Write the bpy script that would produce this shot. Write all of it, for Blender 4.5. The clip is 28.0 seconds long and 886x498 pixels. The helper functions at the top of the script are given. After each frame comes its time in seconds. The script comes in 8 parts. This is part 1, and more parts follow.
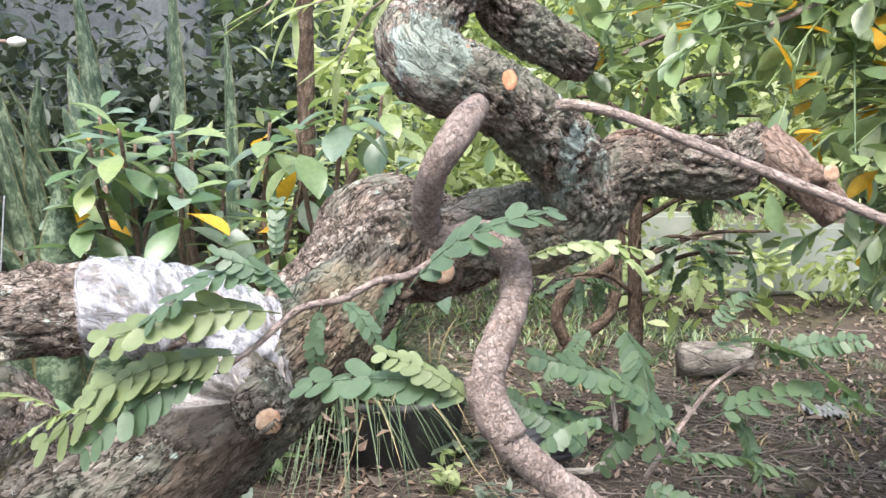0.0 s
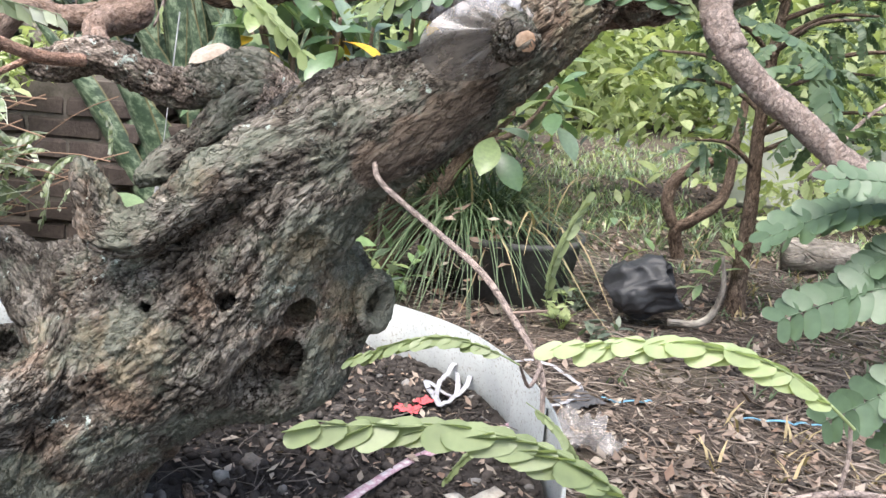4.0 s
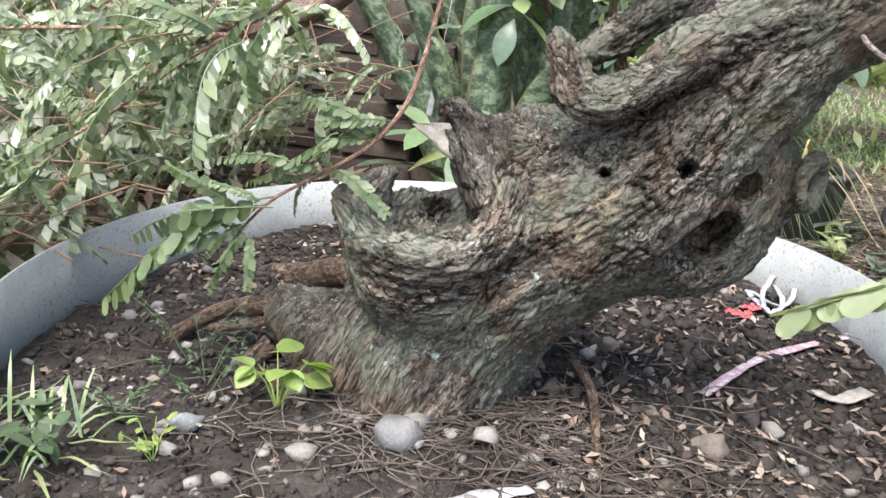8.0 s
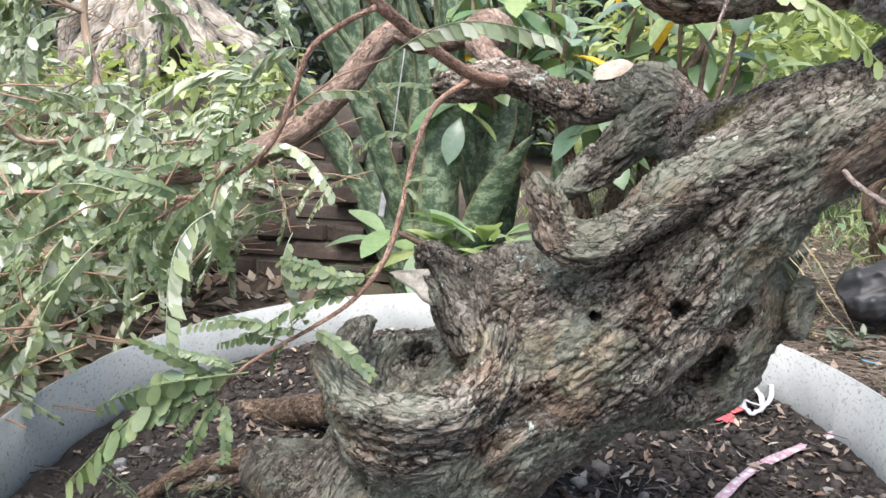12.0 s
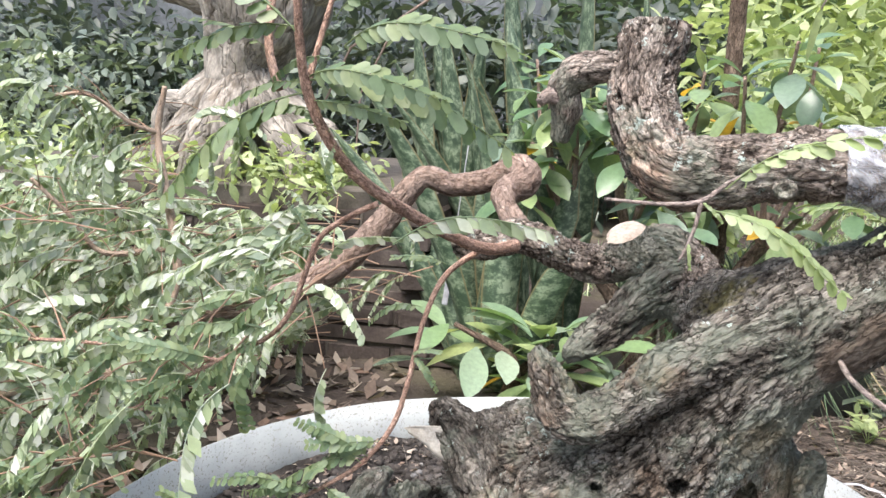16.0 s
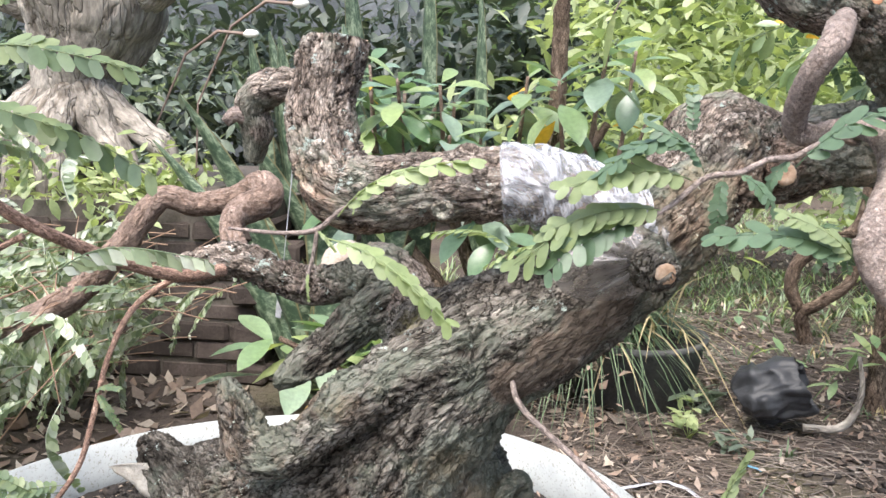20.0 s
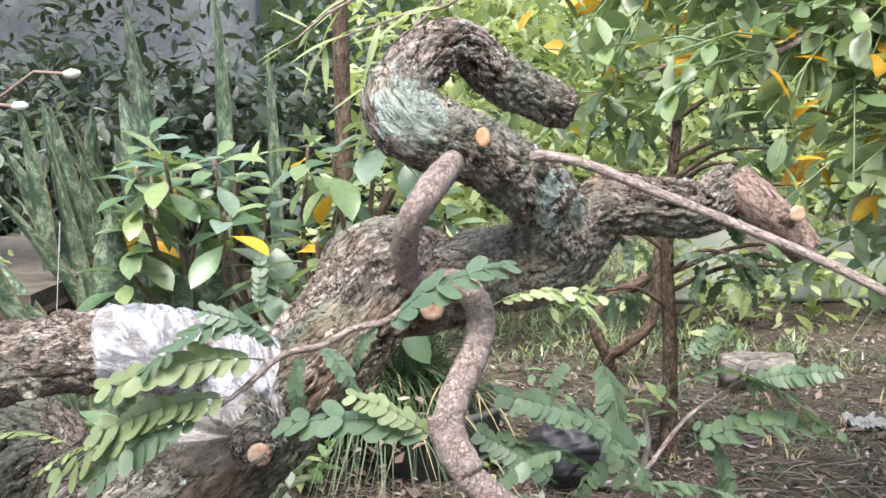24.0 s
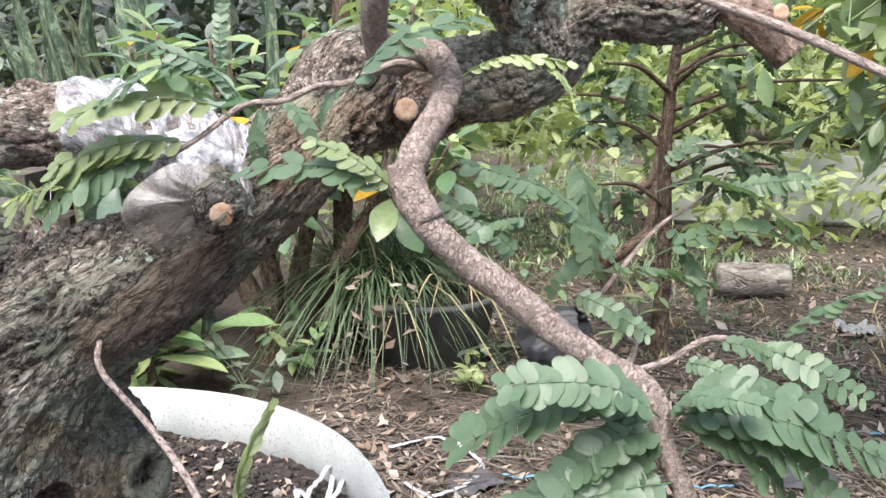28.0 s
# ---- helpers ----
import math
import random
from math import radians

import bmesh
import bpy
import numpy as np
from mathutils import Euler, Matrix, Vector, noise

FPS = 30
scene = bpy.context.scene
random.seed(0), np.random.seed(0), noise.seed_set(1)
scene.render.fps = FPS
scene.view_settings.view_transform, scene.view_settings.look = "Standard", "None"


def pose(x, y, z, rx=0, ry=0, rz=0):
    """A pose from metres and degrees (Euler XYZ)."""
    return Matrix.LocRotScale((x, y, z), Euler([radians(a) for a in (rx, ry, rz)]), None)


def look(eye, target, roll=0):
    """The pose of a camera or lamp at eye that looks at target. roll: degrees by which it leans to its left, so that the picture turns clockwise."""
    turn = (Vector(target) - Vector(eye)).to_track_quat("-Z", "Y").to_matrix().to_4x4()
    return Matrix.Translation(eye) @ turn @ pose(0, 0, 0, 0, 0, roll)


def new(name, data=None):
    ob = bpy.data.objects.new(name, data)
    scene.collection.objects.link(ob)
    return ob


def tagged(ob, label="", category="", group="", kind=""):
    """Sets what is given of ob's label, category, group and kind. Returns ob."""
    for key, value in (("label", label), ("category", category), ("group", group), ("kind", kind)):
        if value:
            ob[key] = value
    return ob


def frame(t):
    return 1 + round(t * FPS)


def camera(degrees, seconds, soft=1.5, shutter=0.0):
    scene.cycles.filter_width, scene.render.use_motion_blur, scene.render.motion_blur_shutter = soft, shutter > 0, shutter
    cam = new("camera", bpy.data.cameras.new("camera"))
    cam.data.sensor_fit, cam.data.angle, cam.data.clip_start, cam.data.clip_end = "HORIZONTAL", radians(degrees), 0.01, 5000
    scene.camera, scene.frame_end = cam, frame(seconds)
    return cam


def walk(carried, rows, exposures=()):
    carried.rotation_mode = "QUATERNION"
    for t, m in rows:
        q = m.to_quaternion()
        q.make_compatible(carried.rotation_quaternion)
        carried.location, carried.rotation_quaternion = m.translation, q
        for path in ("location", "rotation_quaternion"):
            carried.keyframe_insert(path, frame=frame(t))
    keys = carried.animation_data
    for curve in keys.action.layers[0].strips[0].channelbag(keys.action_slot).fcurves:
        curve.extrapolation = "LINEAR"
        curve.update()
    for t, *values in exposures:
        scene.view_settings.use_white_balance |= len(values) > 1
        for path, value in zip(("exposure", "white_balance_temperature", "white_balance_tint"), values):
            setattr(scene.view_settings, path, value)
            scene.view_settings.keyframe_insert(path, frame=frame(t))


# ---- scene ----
cam = camera(53.9, 28.0)
METRES, EYE, TILT, LEAN, TURN = 2.0, 0.85, -8.0, 0.0, 0.0
ROWS = [
    (0.0, 0.0, 0.0, 0.0, 0.0, 0.0, -0.0),
    (0.5, -0.0004, -0.0038, -0.0129, 0.77, -0.78, 0.02),
    (1.0, 0.0025, -0.0102, -0.0297, 1.41, -2.4, -0.21),
    (1.5, 0.0016, -0.0298, -0.0585, 1.94, -3.89, -0.93),
    (2.0, 0.0037, -0.0469, -0.063, 2.06, -4.73, -1.72),
    (2.5, 0.0025, -0.0539, -0.0741, 2.48, -4.83, -2.5),
    (3.0, -0.0159, -0.0637, -0.0832, 3.62, -4.36, -3.35),
    (3.5, -0.0342, -0.0723, -0.0966, 4.48, -4.15, -4.32),
    (4.0, -0.0496, -0.0726, -0.1122, 5.59, -4.76, -5.4),
    (4.5, -0.0757, -0.0796, -0.1294, 8.21, -6.28, -6.01),
    (6.5, -0.1608, -0.1142, -0.1523, 14.12, -8.47, -7.55),
    (7.0, -0.1694, -0.1166, -0.1548, 14.55, -8.53, -7.52),
    (7.5, -0.1786, -0.1215, -0.1589, 15.09, -8.9, -7.51),
    (8.0, -0.1869, -0.1263, -0.1656, 15.75, -9.23, -7.37),
    (8.5, -0.195, -0.1282, -0.1739, 15.43, -9.33, -7.45),
    (9.0, -0.2078, -0.1248, -0.1776, 14.55, -9.51, -7.33),
    (9.5, -0.2137, -0.1258, -0.1778, 13.95, -9.35, -6.8),
    (10.0, -0.2252, -0.1226, -0.1769, 13.15, -8.33, -6.29),
    (10.5, -0.2375, -0.121, -0.1629, 12.77, -7.44, -5.67),
    (11.0, -0.2384, -0.1142, -0.1526, 12.3, -6.57, -4.99),
    (11.5, -0.2319, -0.1107, -0.1436, 11.88, -5.38, -4.55),
    (12.0, -0.2172, -0.1091, -0.1266, 11.53, -4.41, -3.85),
    (12.5, -0.2123, -0.1092, -0.1196, 11.25, -3.47, -3.43),
    (13.0, -0.2035, -0.1079, -0.1074, 10.96, -2.62, -3.13),
    (13.5, -0.1976, -0.1061, -0.0971, 11.03, -2.17, -3.07),
    (15.5, -0.162, -0.1055, -0.0458, 15.34, -0.8, -3.13),
    (16.0, -0.174, -0.1151, -0.0571, 17.87, -2.14, -4.26),
    (16.5, -0.2025, -0.1405, -0.0837, 22.12, -4.12, -5.39),
    (17.0, -0.2013, -0.1439, -0.0856, 24.42, -5.08, -6.12),
    (17.5, -0.1875, -0.1353, -0.0804, 23.83, -4.75, -6.26),
    (18.0, -0.1625, -0.1248, -0.0699, 21.5, -3.94, -5.97),
    (18.5, -0.1391, -0.1088, -0.0594, 19.11, -3.05, -5.36),
    (19.0, -0.1242, -0.0974, -0.056, 17.17, -2.53, -4.43),
    (19.5, -0.0963, -0.0845, -0.0466, 14.72, -2.02, -3.39),
    (20.0, -0.0699, -0.0696, -0.0391, 12.28, -1.79, -2.54),
    (20.5, -0.052, -0.0593, -0.0388, 10.37, -1.61, -1.54),
    (21.0, -0.033, -0.0535, -0.0327, 8.29, -0.97, -0.34),
    (21.5, -0.0113, -0.0402, -0.03, 5.86, -0.95, 0.72),
    (22.0, 0.0036, -0.0289, -0.0279, 3.73, -1.06, 1.43),
    (22.5, 0.0126, -0.0249, -0.0251, 2.54, -0.61, 1.54),
    (24.5, 0.0382, -0.0284, 0.0222, 4.01, 0.34, 0.59),
    (25.0, 0.0433, -0.0268, 0.0176, 3.56, 0.06, 0.56),
    (25.5, 0.0432, -0.0282, 0.0101, 3.66, -0.15, 0.31),
    (26.0, 0.044, -0.0313, 0.0018, 4.25, -0.59, 0.05),
    (26.5, 0.0408, -0.0337, -0.0132, 5.13, -1.1, -0.35),
    (27.0, 0.0415, -0.0373, -0.0237, 5.6, -1.82, -0.46),
    (27.5, 0.0537, -0.0341, -0.0282, 4.74, -2.7, -0.29),
    (28.0, 0.046, -0.0249, -0.0473, 4.22, -3.65, -0.66),
]
walk(cam, [(t, pose(0, 0, EYE, TILT, LEAN, TURN) @ pose(METRES * x, METRES * y, METRES * z, 90 + pitch, roll, yaw)) for t, x, y, z, yaw, pitch, roll in ROWS])

# ---- world and light ----
world = bpy.data.worlds.new("sky")
scene.world = world
world.use_nodes = True
wn = world.node_tree.nodes
sky = wn.new("ShaderNodeTexSky")
sky.sky_type, sky.sun_disc = "NISHITA", False
SUN_ELEV, SUN_ROT = 64.0, 190.0
sky.sun_elevation, sky.sun_rotation = radians(SUN_ELEV), radians(SUN_ROT)
sky.air_density, sky.dust_density, sky.ozone_density = 1.0, 4.0, 0.6
wn["Background"].inputs["Strength"].default_value = 0.14
world.node_tree.links.new(sky.outputs[0], wn["Background"].inputs[0])
sun_data = bpy.data.lights.new("sun", "SUN")
sun_data.energy, sun_data.angle, sun_data.color = 2.3, radians(40), (1.0, 0.98, 0.965)
sun = new("sun", sun_data)
se, sr = radians(SUN_ELEV), radians(SUN_ROT)
sun_way = Vector((math.sin(sr) * math.cos(se), math.cos(sr) * math.cos(se), math.sin(se)))
sun.matrix_world = look(sun_way * 20, (0, 0, 0))
scene.view_settings.exposure = 1.55


# ---- materials ----
def material(name, rough=0.8, spec=0.3):
    m = bpy.data.materials.new(name)
    m.use_nodes = True
    b = m.node_tree.nodes["Principled BSDF"]
    b.inputs["Roughness"].default_value = rough
    b.inputs["Specular IOR Level"].default_value = spec
    return m, m.node_tree, b


def node(nt, kind, **sets):
    n = nt.nodes.new(kind)
    for k, v in sets.items():
        n.inputs[k.replace("_", " ")].default_value = v
    return n


def ramp(nt, source, stops):
    r = nt.nodes.new("ShaderNodeValToRGB")
    el = r.color_ramp.elements
    while len(el) < len(stops):
        el.new(0.5)
    for e, (p, c) in zip(el, stops):
        e.position = p
        e.color = (*c, 1)
    nt.links.new(source, r.inputs[0])
    return r.outputs[0]


def mix(nt, fac, a, b, mode="MIX"):
    n = nt.nodes.new("ShaderNodeMix")
    n.data_type, n.blend_type = "RGBA", mode
    for s, v in ((n.inputs[0], fac), (n.inputs[6], a), (n.inputs[7], b)):
        if isinstance(v, (int, float)):
            s.default_value = v
        elif isinstance(v, tuple):
            s.default_value = (*v, 1)
        else:
            nt.links.new(v, s)
    return n.outputs[2]


def math_node(nt, op, a, b=0.0, c=None):
    n = nt.nodes.new("ShaderNodeMath")
    n.operation = op
    for s, v in zip(n.inputs, (a, b, c)):
        if v is None:
            continue
        if isinstance(v, (int, float)):
            s.default_value = v
        else:
            nt.links.new(v, s)
    return n.outputs[0]


def coords(nt, attr=None):
    if attr:
        n = nt.nodes.new("ShaderNodeAttribute")
        n.attribute_name = attr
        return n.outputs["Vector"]
    n = nt.nodes.new("ShaderNodeNewGeometry")
    return n.outputs["Position"]


def noise_tex(nt, vec, scale, detail=4.0, rough=0.55, out="Fac"):
    n = node(nt, "ShaderNodeTexNoise", Scale=scale, Detail=detail, Roughness=rough)
    nt.links.new(vec, n.inputs["Vector"])
    return n.outputs[out]


def bump(nt, b, height, strength, dist):
    n = node(nt, "ShaderNodeBump", Strength=strength, Distance=dist)
    nt.links.new(height, n.inputs["Height"])
    nt.links.new(n.outputs[0], b.inputs["Normal"])


def attr_fac(nt, name):
    n = nt.nodes.new("ShaderNodeAttribute")
    n.attribute_name = name
    return n.outputs["Fac"]


def bark_material(name, dark, mid, light, crack_dark, cell=90.0, lichen=True, bump_d=0.004, edges=0.7, grain_mix=0.9, tones=0.35, bend=2.6):
    m, nt, b = material(name, 0.92, 0.15)
    g = coords(nt, "grain")
    big = noise_tex(nt, g, cell * 0.22, 5.0, 0.65)
    fine = noise_tex(nt, g, cell * 1.5, 7.0, 0.78)
    flake = noise_tex(nt, g, cell * 0.7, 5.0, 0.7)
    col = ramp(nt, math_node(nt, "MULTIPLY_ADD", big, 0.5, math_node(nt, "MULTIPLY", flake, 0.5)), [(0.36, dark), (0.5, mid), (0.64, light)])
    col = mix(nt, grain_mix, col, ramp(nt, fine, [(0.30, (0.30, 0.29, 0.28)), (0.5, (0.95, 0.94, 0.93)), (0.68, (1.7, 1.68, 1.64))]), "MULTIPLY")
    speck = noise_tex(nt, g, cell * 4.5, 3.0, 0.7)
    col = mix(nt, 0.85 * grain_mix, col, ramp(nt, speck, [(0.36, (0.45, 0.44, 0.43)), (0.5, (0.95, 0.94, 0.93)), (0.64, (1.6, 1.58, 1.55))]), "MULTIPLY")
    warp = nt.nodes.new("ShaderNodeVectorMath")
    warp.operation = "MULTIPLY_ADD"
    nt.links.new(noise_tex(nt, g, cell * 0.55, 4.0, 0.65, "Color"), warp.inputs[0])
    warp.inputs[1].default_value = (bend / cell, bend / cell, bend / cell)
    nt.links.new(g, warp.inputs[2])
    vor = node(nt, "ShaderNodeTexVoronoi", Scale=cell, Randomness=1.0)
    vor.feature = "DISTANCE_TO_EDGE"
    nt.links.new(warp.outputs[0], vor.inputs["Vector"])
    edge = ramp(nt, vor.outputs["Distance"], [(0.0, (0, 0, 0)), (0.055, (1, 1, 1))])
    flat = node(nt, "ShaderNodeTexVoronoi", Scale=cell, Randomness=1.0)
    nt.links.new(warp.outputs[0], flat.inputs["Vector"])
    tone = nt.nodes.new("ShaderNodeSeparateColor")
    nt.links.new(flat.outputs["Color"], tone.inputs[0])
    plated = ramp(nt, noise_tex(nt, g, cell * 0.12, 3.0, 0.6), [(0.38, (0.15, 0.15, 0.15)), (0.58, (1, 1, 1))])
    col = mix(nt, math_node(nt, "MULTIPLY", plated, tones), col, ramp(nt, tone.outputs[0], [(0.0, (0.45, 0.44, 0.43)), (0.5, (0.95, 0.94, 0.93)), (1.0, (1.65, 1.62, 1.58))]), "MULTIPLY")
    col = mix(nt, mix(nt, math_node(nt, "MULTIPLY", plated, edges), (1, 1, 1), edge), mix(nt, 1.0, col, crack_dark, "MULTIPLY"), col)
    wide = node(nt, "ShaderNodeTexVoronoi", Scale=cell * 0.3, Randomness=1.0)
    wide.feature = "DISTANCE_TO_EDGE"
    nt.links.new(warp.outputs[0], wide.inputs["Vector"])
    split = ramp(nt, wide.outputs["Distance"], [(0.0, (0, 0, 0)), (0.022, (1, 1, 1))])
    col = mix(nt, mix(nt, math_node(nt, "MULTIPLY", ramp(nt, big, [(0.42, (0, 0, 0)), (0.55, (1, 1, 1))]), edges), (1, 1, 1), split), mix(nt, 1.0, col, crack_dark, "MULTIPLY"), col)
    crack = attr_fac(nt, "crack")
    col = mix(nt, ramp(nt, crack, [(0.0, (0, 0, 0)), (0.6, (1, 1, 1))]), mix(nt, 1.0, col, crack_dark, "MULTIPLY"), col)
    if lichen:
        p = coords(nt)
        spots = noise_tex(nt, p, 52.0, 8.0, 0.78)
        spots2 = noise_tex(nt, p, 120.0, 3.0, 0.6)
        amount = attr_fac(nt, "lichen")
        f = math_node(nt, "ADD", math_node(nt, "MULTIPLY_ADD", spots, 2.0, -0.5), amount)
        f = math_node(nt, "ADD", f, math_node(nt, "MULTIPLY", spots2, 0.25))
        fac = ramp(nt, f, [(0.87, (0, 0, 0)), (0.90, (1, 1, 1))])
        col = mix(nt, fac, col, mix(nt, spots2, (0.34, 0.43, 0.38), (0.62, 0.70, 0.66)))
        green = ramp(nt, noise_tex(nt, p, 9.0, 6.0, 0.65), [(0.47, (0, 0, 0)), (0.56, (1, 1, 1))])
        col = mix(nt, math_node(nt, "MULTIPLY", green, 0.55), col, mix(nt, spots2, (0.19, 0.215, 0.165), (0.34, 0.375, 0.305)))
        bare = ramp(nt, noise_tex(nt, p, 6.3, 6.0, 0.7), [(0.55, (0, 0, 0)), (0.63, (1, 1, 1))])
        col = mix(nt, math_node(nt, "MULTIPLY", bare, 0.7), col, mix(nt, 1.0, col, (1.25, 0.98, 0.82), "MULTIPLY"))
        sooty = ramp(nt, noise_tex(nt, p, 4.7, 6.0, 0.7), [(0.53, (0, 0, 0)), (0.66, (1, 1, 1))])
        col = mix(nt, math_node(nt, "MULTIPLY", sooty, 0.75), col, mix(nt, 1.0, col, (0.55, 0.53, 0.49), "MULTIPLY"))
        mossy = attr_fac(nt, "moss")
        mf = ramp(nt, math_node(nt, "ADD", mossy, math_node(nt, "MULTIPLY", spots2, 0.6)), [(0.72, (0, 0, 0)), (0.98, (0.8, 0.8, 0.8))])
        col = mix(nt, mf, col, mix(nt, spots2, (0.075, 0.066, 0.02), (0.22, 0.19, 0.07)))
        stripe = noise_tex(nt, g, cell * 1.2, 5.0, 0.7)
        wood = ramp(nt, stripe, [(0.32, (0.06, 0.045, 0.035)), (0.5, (0.155, 0.118, 0.092)), (0.68, (0.27, 0.22, 0.18))])
        worn = math_node(nt, "ADD", attr_fac(nt, "bare"), math_node(nt, "MULTIPLY_ADD", spots, 1.0, -0.5))
        col = mix(nt, ramp(nt, worn, [(0.45, (0, 0, 0)), (0.65, (0.85, 0.85, 0.85))]), col, wood)
    nt.links.new(col, b.inputs["Base Color"])
    h = math_node(nt, "ADD", math_node(nt, "MULTIPLY_ADD", math_node(nt, "MULTIPLY", edge, split), 1.2, math_node(nt, "MULTIPLY", tone.outputs[0], 0.5)), math_node(nt, "ADD", fine, flake))
    bump(nt, b, h, 1.0, bump_d)
    return m


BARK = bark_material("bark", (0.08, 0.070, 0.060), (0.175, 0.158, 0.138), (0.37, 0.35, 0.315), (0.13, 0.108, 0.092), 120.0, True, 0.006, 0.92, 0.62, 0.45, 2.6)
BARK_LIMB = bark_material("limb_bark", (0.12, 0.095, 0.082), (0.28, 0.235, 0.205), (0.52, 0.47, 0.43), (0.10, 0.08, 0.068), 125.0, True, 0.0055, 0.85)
BARK_BROWN = bark_material("brown_bark", (0.19, 0.135, 0.108), (0.26, 0.192, 0.158), (0.34, 0.262, 0.222), (0.55, 0.48, 0.44), 170.0, False, 0.002, 0.3, 0.5, 0.15)
BARK_ROOT = bark_material("root_bark", (0.235, 0.190, 0.170), (0.295, 0.242, 0.220), (0.36, 0.303, 0.278), (0.8, 0.74, 0.7), 190.0, False, 0.0014, 0.04, 0.5, 0.03)
BARK_RED = bark_material("red_twig_bark", (0.27, 0.17, 0.13), (0.355, 0.235, 0.185), (0.42, 0.30, 0.245), (0.6, 0.5, 0.5), 220.0, False, 0.0008)
BARK_TAN = bark_material("tan_twig_bark", (0.27, 0.195, 0.145), (0.36, 0.27, 0.205), (0.44, 0.345, 0.275), (0.7, 0.62, 0.58), 220.0, False, 0.0008, 0.1, 0.4, 0.1)
BARK_PALE = bark_material("pale_bark", (0.16, 0.145, 0.125), (0.23, 0.21, 0.185), (0.32, 0.30, 0.27), (0.5, 0.46, 0.42), 14.0, False, 0.004, 0.3, 0.6, 0.3)
BARK_DULL = bark_material("dull_bark", (0.085, 0.062, 0.048), (0.14, 0.105, 0.082), (0.21, 0.165, 0.13), (0.4, 0.35, 0.3), 90.0, False, 0.002)


def simple(name, stops, scale=20.0, rough=0.8, spec=0.3, fine=150.0, bump_s=0.3, bump_d=0.002, attr=None, rand=0.0, island=False, detail=5.0):
    m, nt, b = material(name, rough, spec)
    p = coords(nt, attr)
    col = ramp(nt, noise_tex(nt, p, scale, detail), stops)
    f = noise_tex(nt, p, fine, 4.0, 0.65)
    col = mix(nt, 0.6, col, ramp(nt, f, [(0.3, (0.62, 0.62, 0.62)), (0.7, (1.3, 1.3, 1.3))]), "MULTIPLY")
    if rand:
        if island:
            r = nt.nodes.new("ShaderNodeNewGeometry").outputs["Random Per Island"]
        else:
            r = nt.nodes.new("ShaderNodeObjectInfo").outputs["Random"]
        v = math_node(nt, "MULTIPLY_ADD", r, 2 * rand, 1 - rand)
        hsv = nt.nodes.new("ShaderNodeHueSaturation")
        nt.links.new(col, hsv.inputs["Color"])
        nt.links.new(v, hsv.inputs["Value"])
        col = hsv.outputs[0]
    nt.links.new(col, b.inputs["Base Color"])
    bump(nt, b, f, bump_s, bump_d)
    return m


def leaf_material(name, colours, rough=0.42, trans=0.3, spec=0.5, vein=True, island=True):
    """Leaf: colour varies from leaf to leaf; light shines through in part."""
    m, nt, b = material(name, rough, spec)
    r = nt.nodes.new("ShaderNodeNewGeometry").outputs["Random Per Island"] if island else nt.nodes.new("ShaderNodeObjectInfo").outputs["Random"]
    colours = [(c[0] * 1.1, c[1], c[2] * 1.52) if c[1] > c[0] else c for c in colours]
    n = len(colours)
    col = ramp(nt, r, [(i / max(1, n - 1), c) for i, c in enumerate(colours)])
    p = coords(nt)
    f = noise_tex(nt, p, 90.0, 3.0)
    col = mix(nt, 0.5, col, ramp(nt, f, [(0.3, (0.7, 0.7, 0.7)), (0.7, (1.25, 1.25, 1.2))]), "MULTIPLY")
    nt.links.new(col, b.inputs["Base Color"])
    bump(nt, b, f, 0.25, 0.001)
    t = nt.nodes.new("ShaderNodeBsdfTranslucent")
    nt.links.new(mix(nt, 1.0, col, (1.3, 1.35, 0.75), "MULTIPLY"), t.inputs[0])
    mx = nt.nodes.new("ShaderNodeMixShader")
    mx.inputs[0].default_value = trans
    nt.links.new(b.outputs[0], mx.inputs[1])
    nt.links.new(t.outputs[0], mx.inputs[2])
    nt.links.new(mx.outputs[0], nt.nodes["Material Output"].inputs[0])
    return m


LEAF = leaf_material("tamarind_leaf", [(0.075, 0.135, 0.052), (0.105, 0.175, 0.064), (0.09, 0.155, 0.066), (0.135, 0.205, 0.08)], 0.42, 0.35)
LEAF_OLIVE = leaf_material("olive_leaf", [(0.10, 0.165, 0.06), (0.15, 0.22, 0.075), (0.18, 0.24, 0.08), (0.12, 0.19, 0.085)], 0.42, 0.35)
LEAF_YOUNG = leaf_material("young_leaf", [(0.24, 0.33, 0.10), (0.31, 0.40, 0.15)], trans=0.4)
LEAF_PALE = leaf_material("curled_leaf", [(0.20, 0.285, 0.115), (0.32, 0.405, 0.18), (0.53, 0.60, 0.36), (0.145, 0.215, 0.09), (0.27, 0.35, 0.13)], 0.38, 0.35)
LEAF_FICUS = leaf_material("ficus_leaf", [(0.10, 0.17, 0.055), (0.16, 0.25, 0.075), (0.22, 0.32, 0.10), (0.12, 0.20, 0.07), (0.30, 0.39, 0.16)], 0.28, 0.3, 0.6)
LEAF_YELLOW = leaf_material("yellow_leaf", [(0.62, 0.33, 0.03), (0.66, 0.42, 0.06)], 0.45, 0.3)
# far leaf green with shade put into the colour, for the back left
LEAF_SHADED = leaf_material("shaded_leaf", [(0.03, 0.05, 0.026), (0.05, 0.075, 0.036), (0.075, 0.10, 0.05), (0.04, 0.06, 0.035)], 0.5, 0.25)
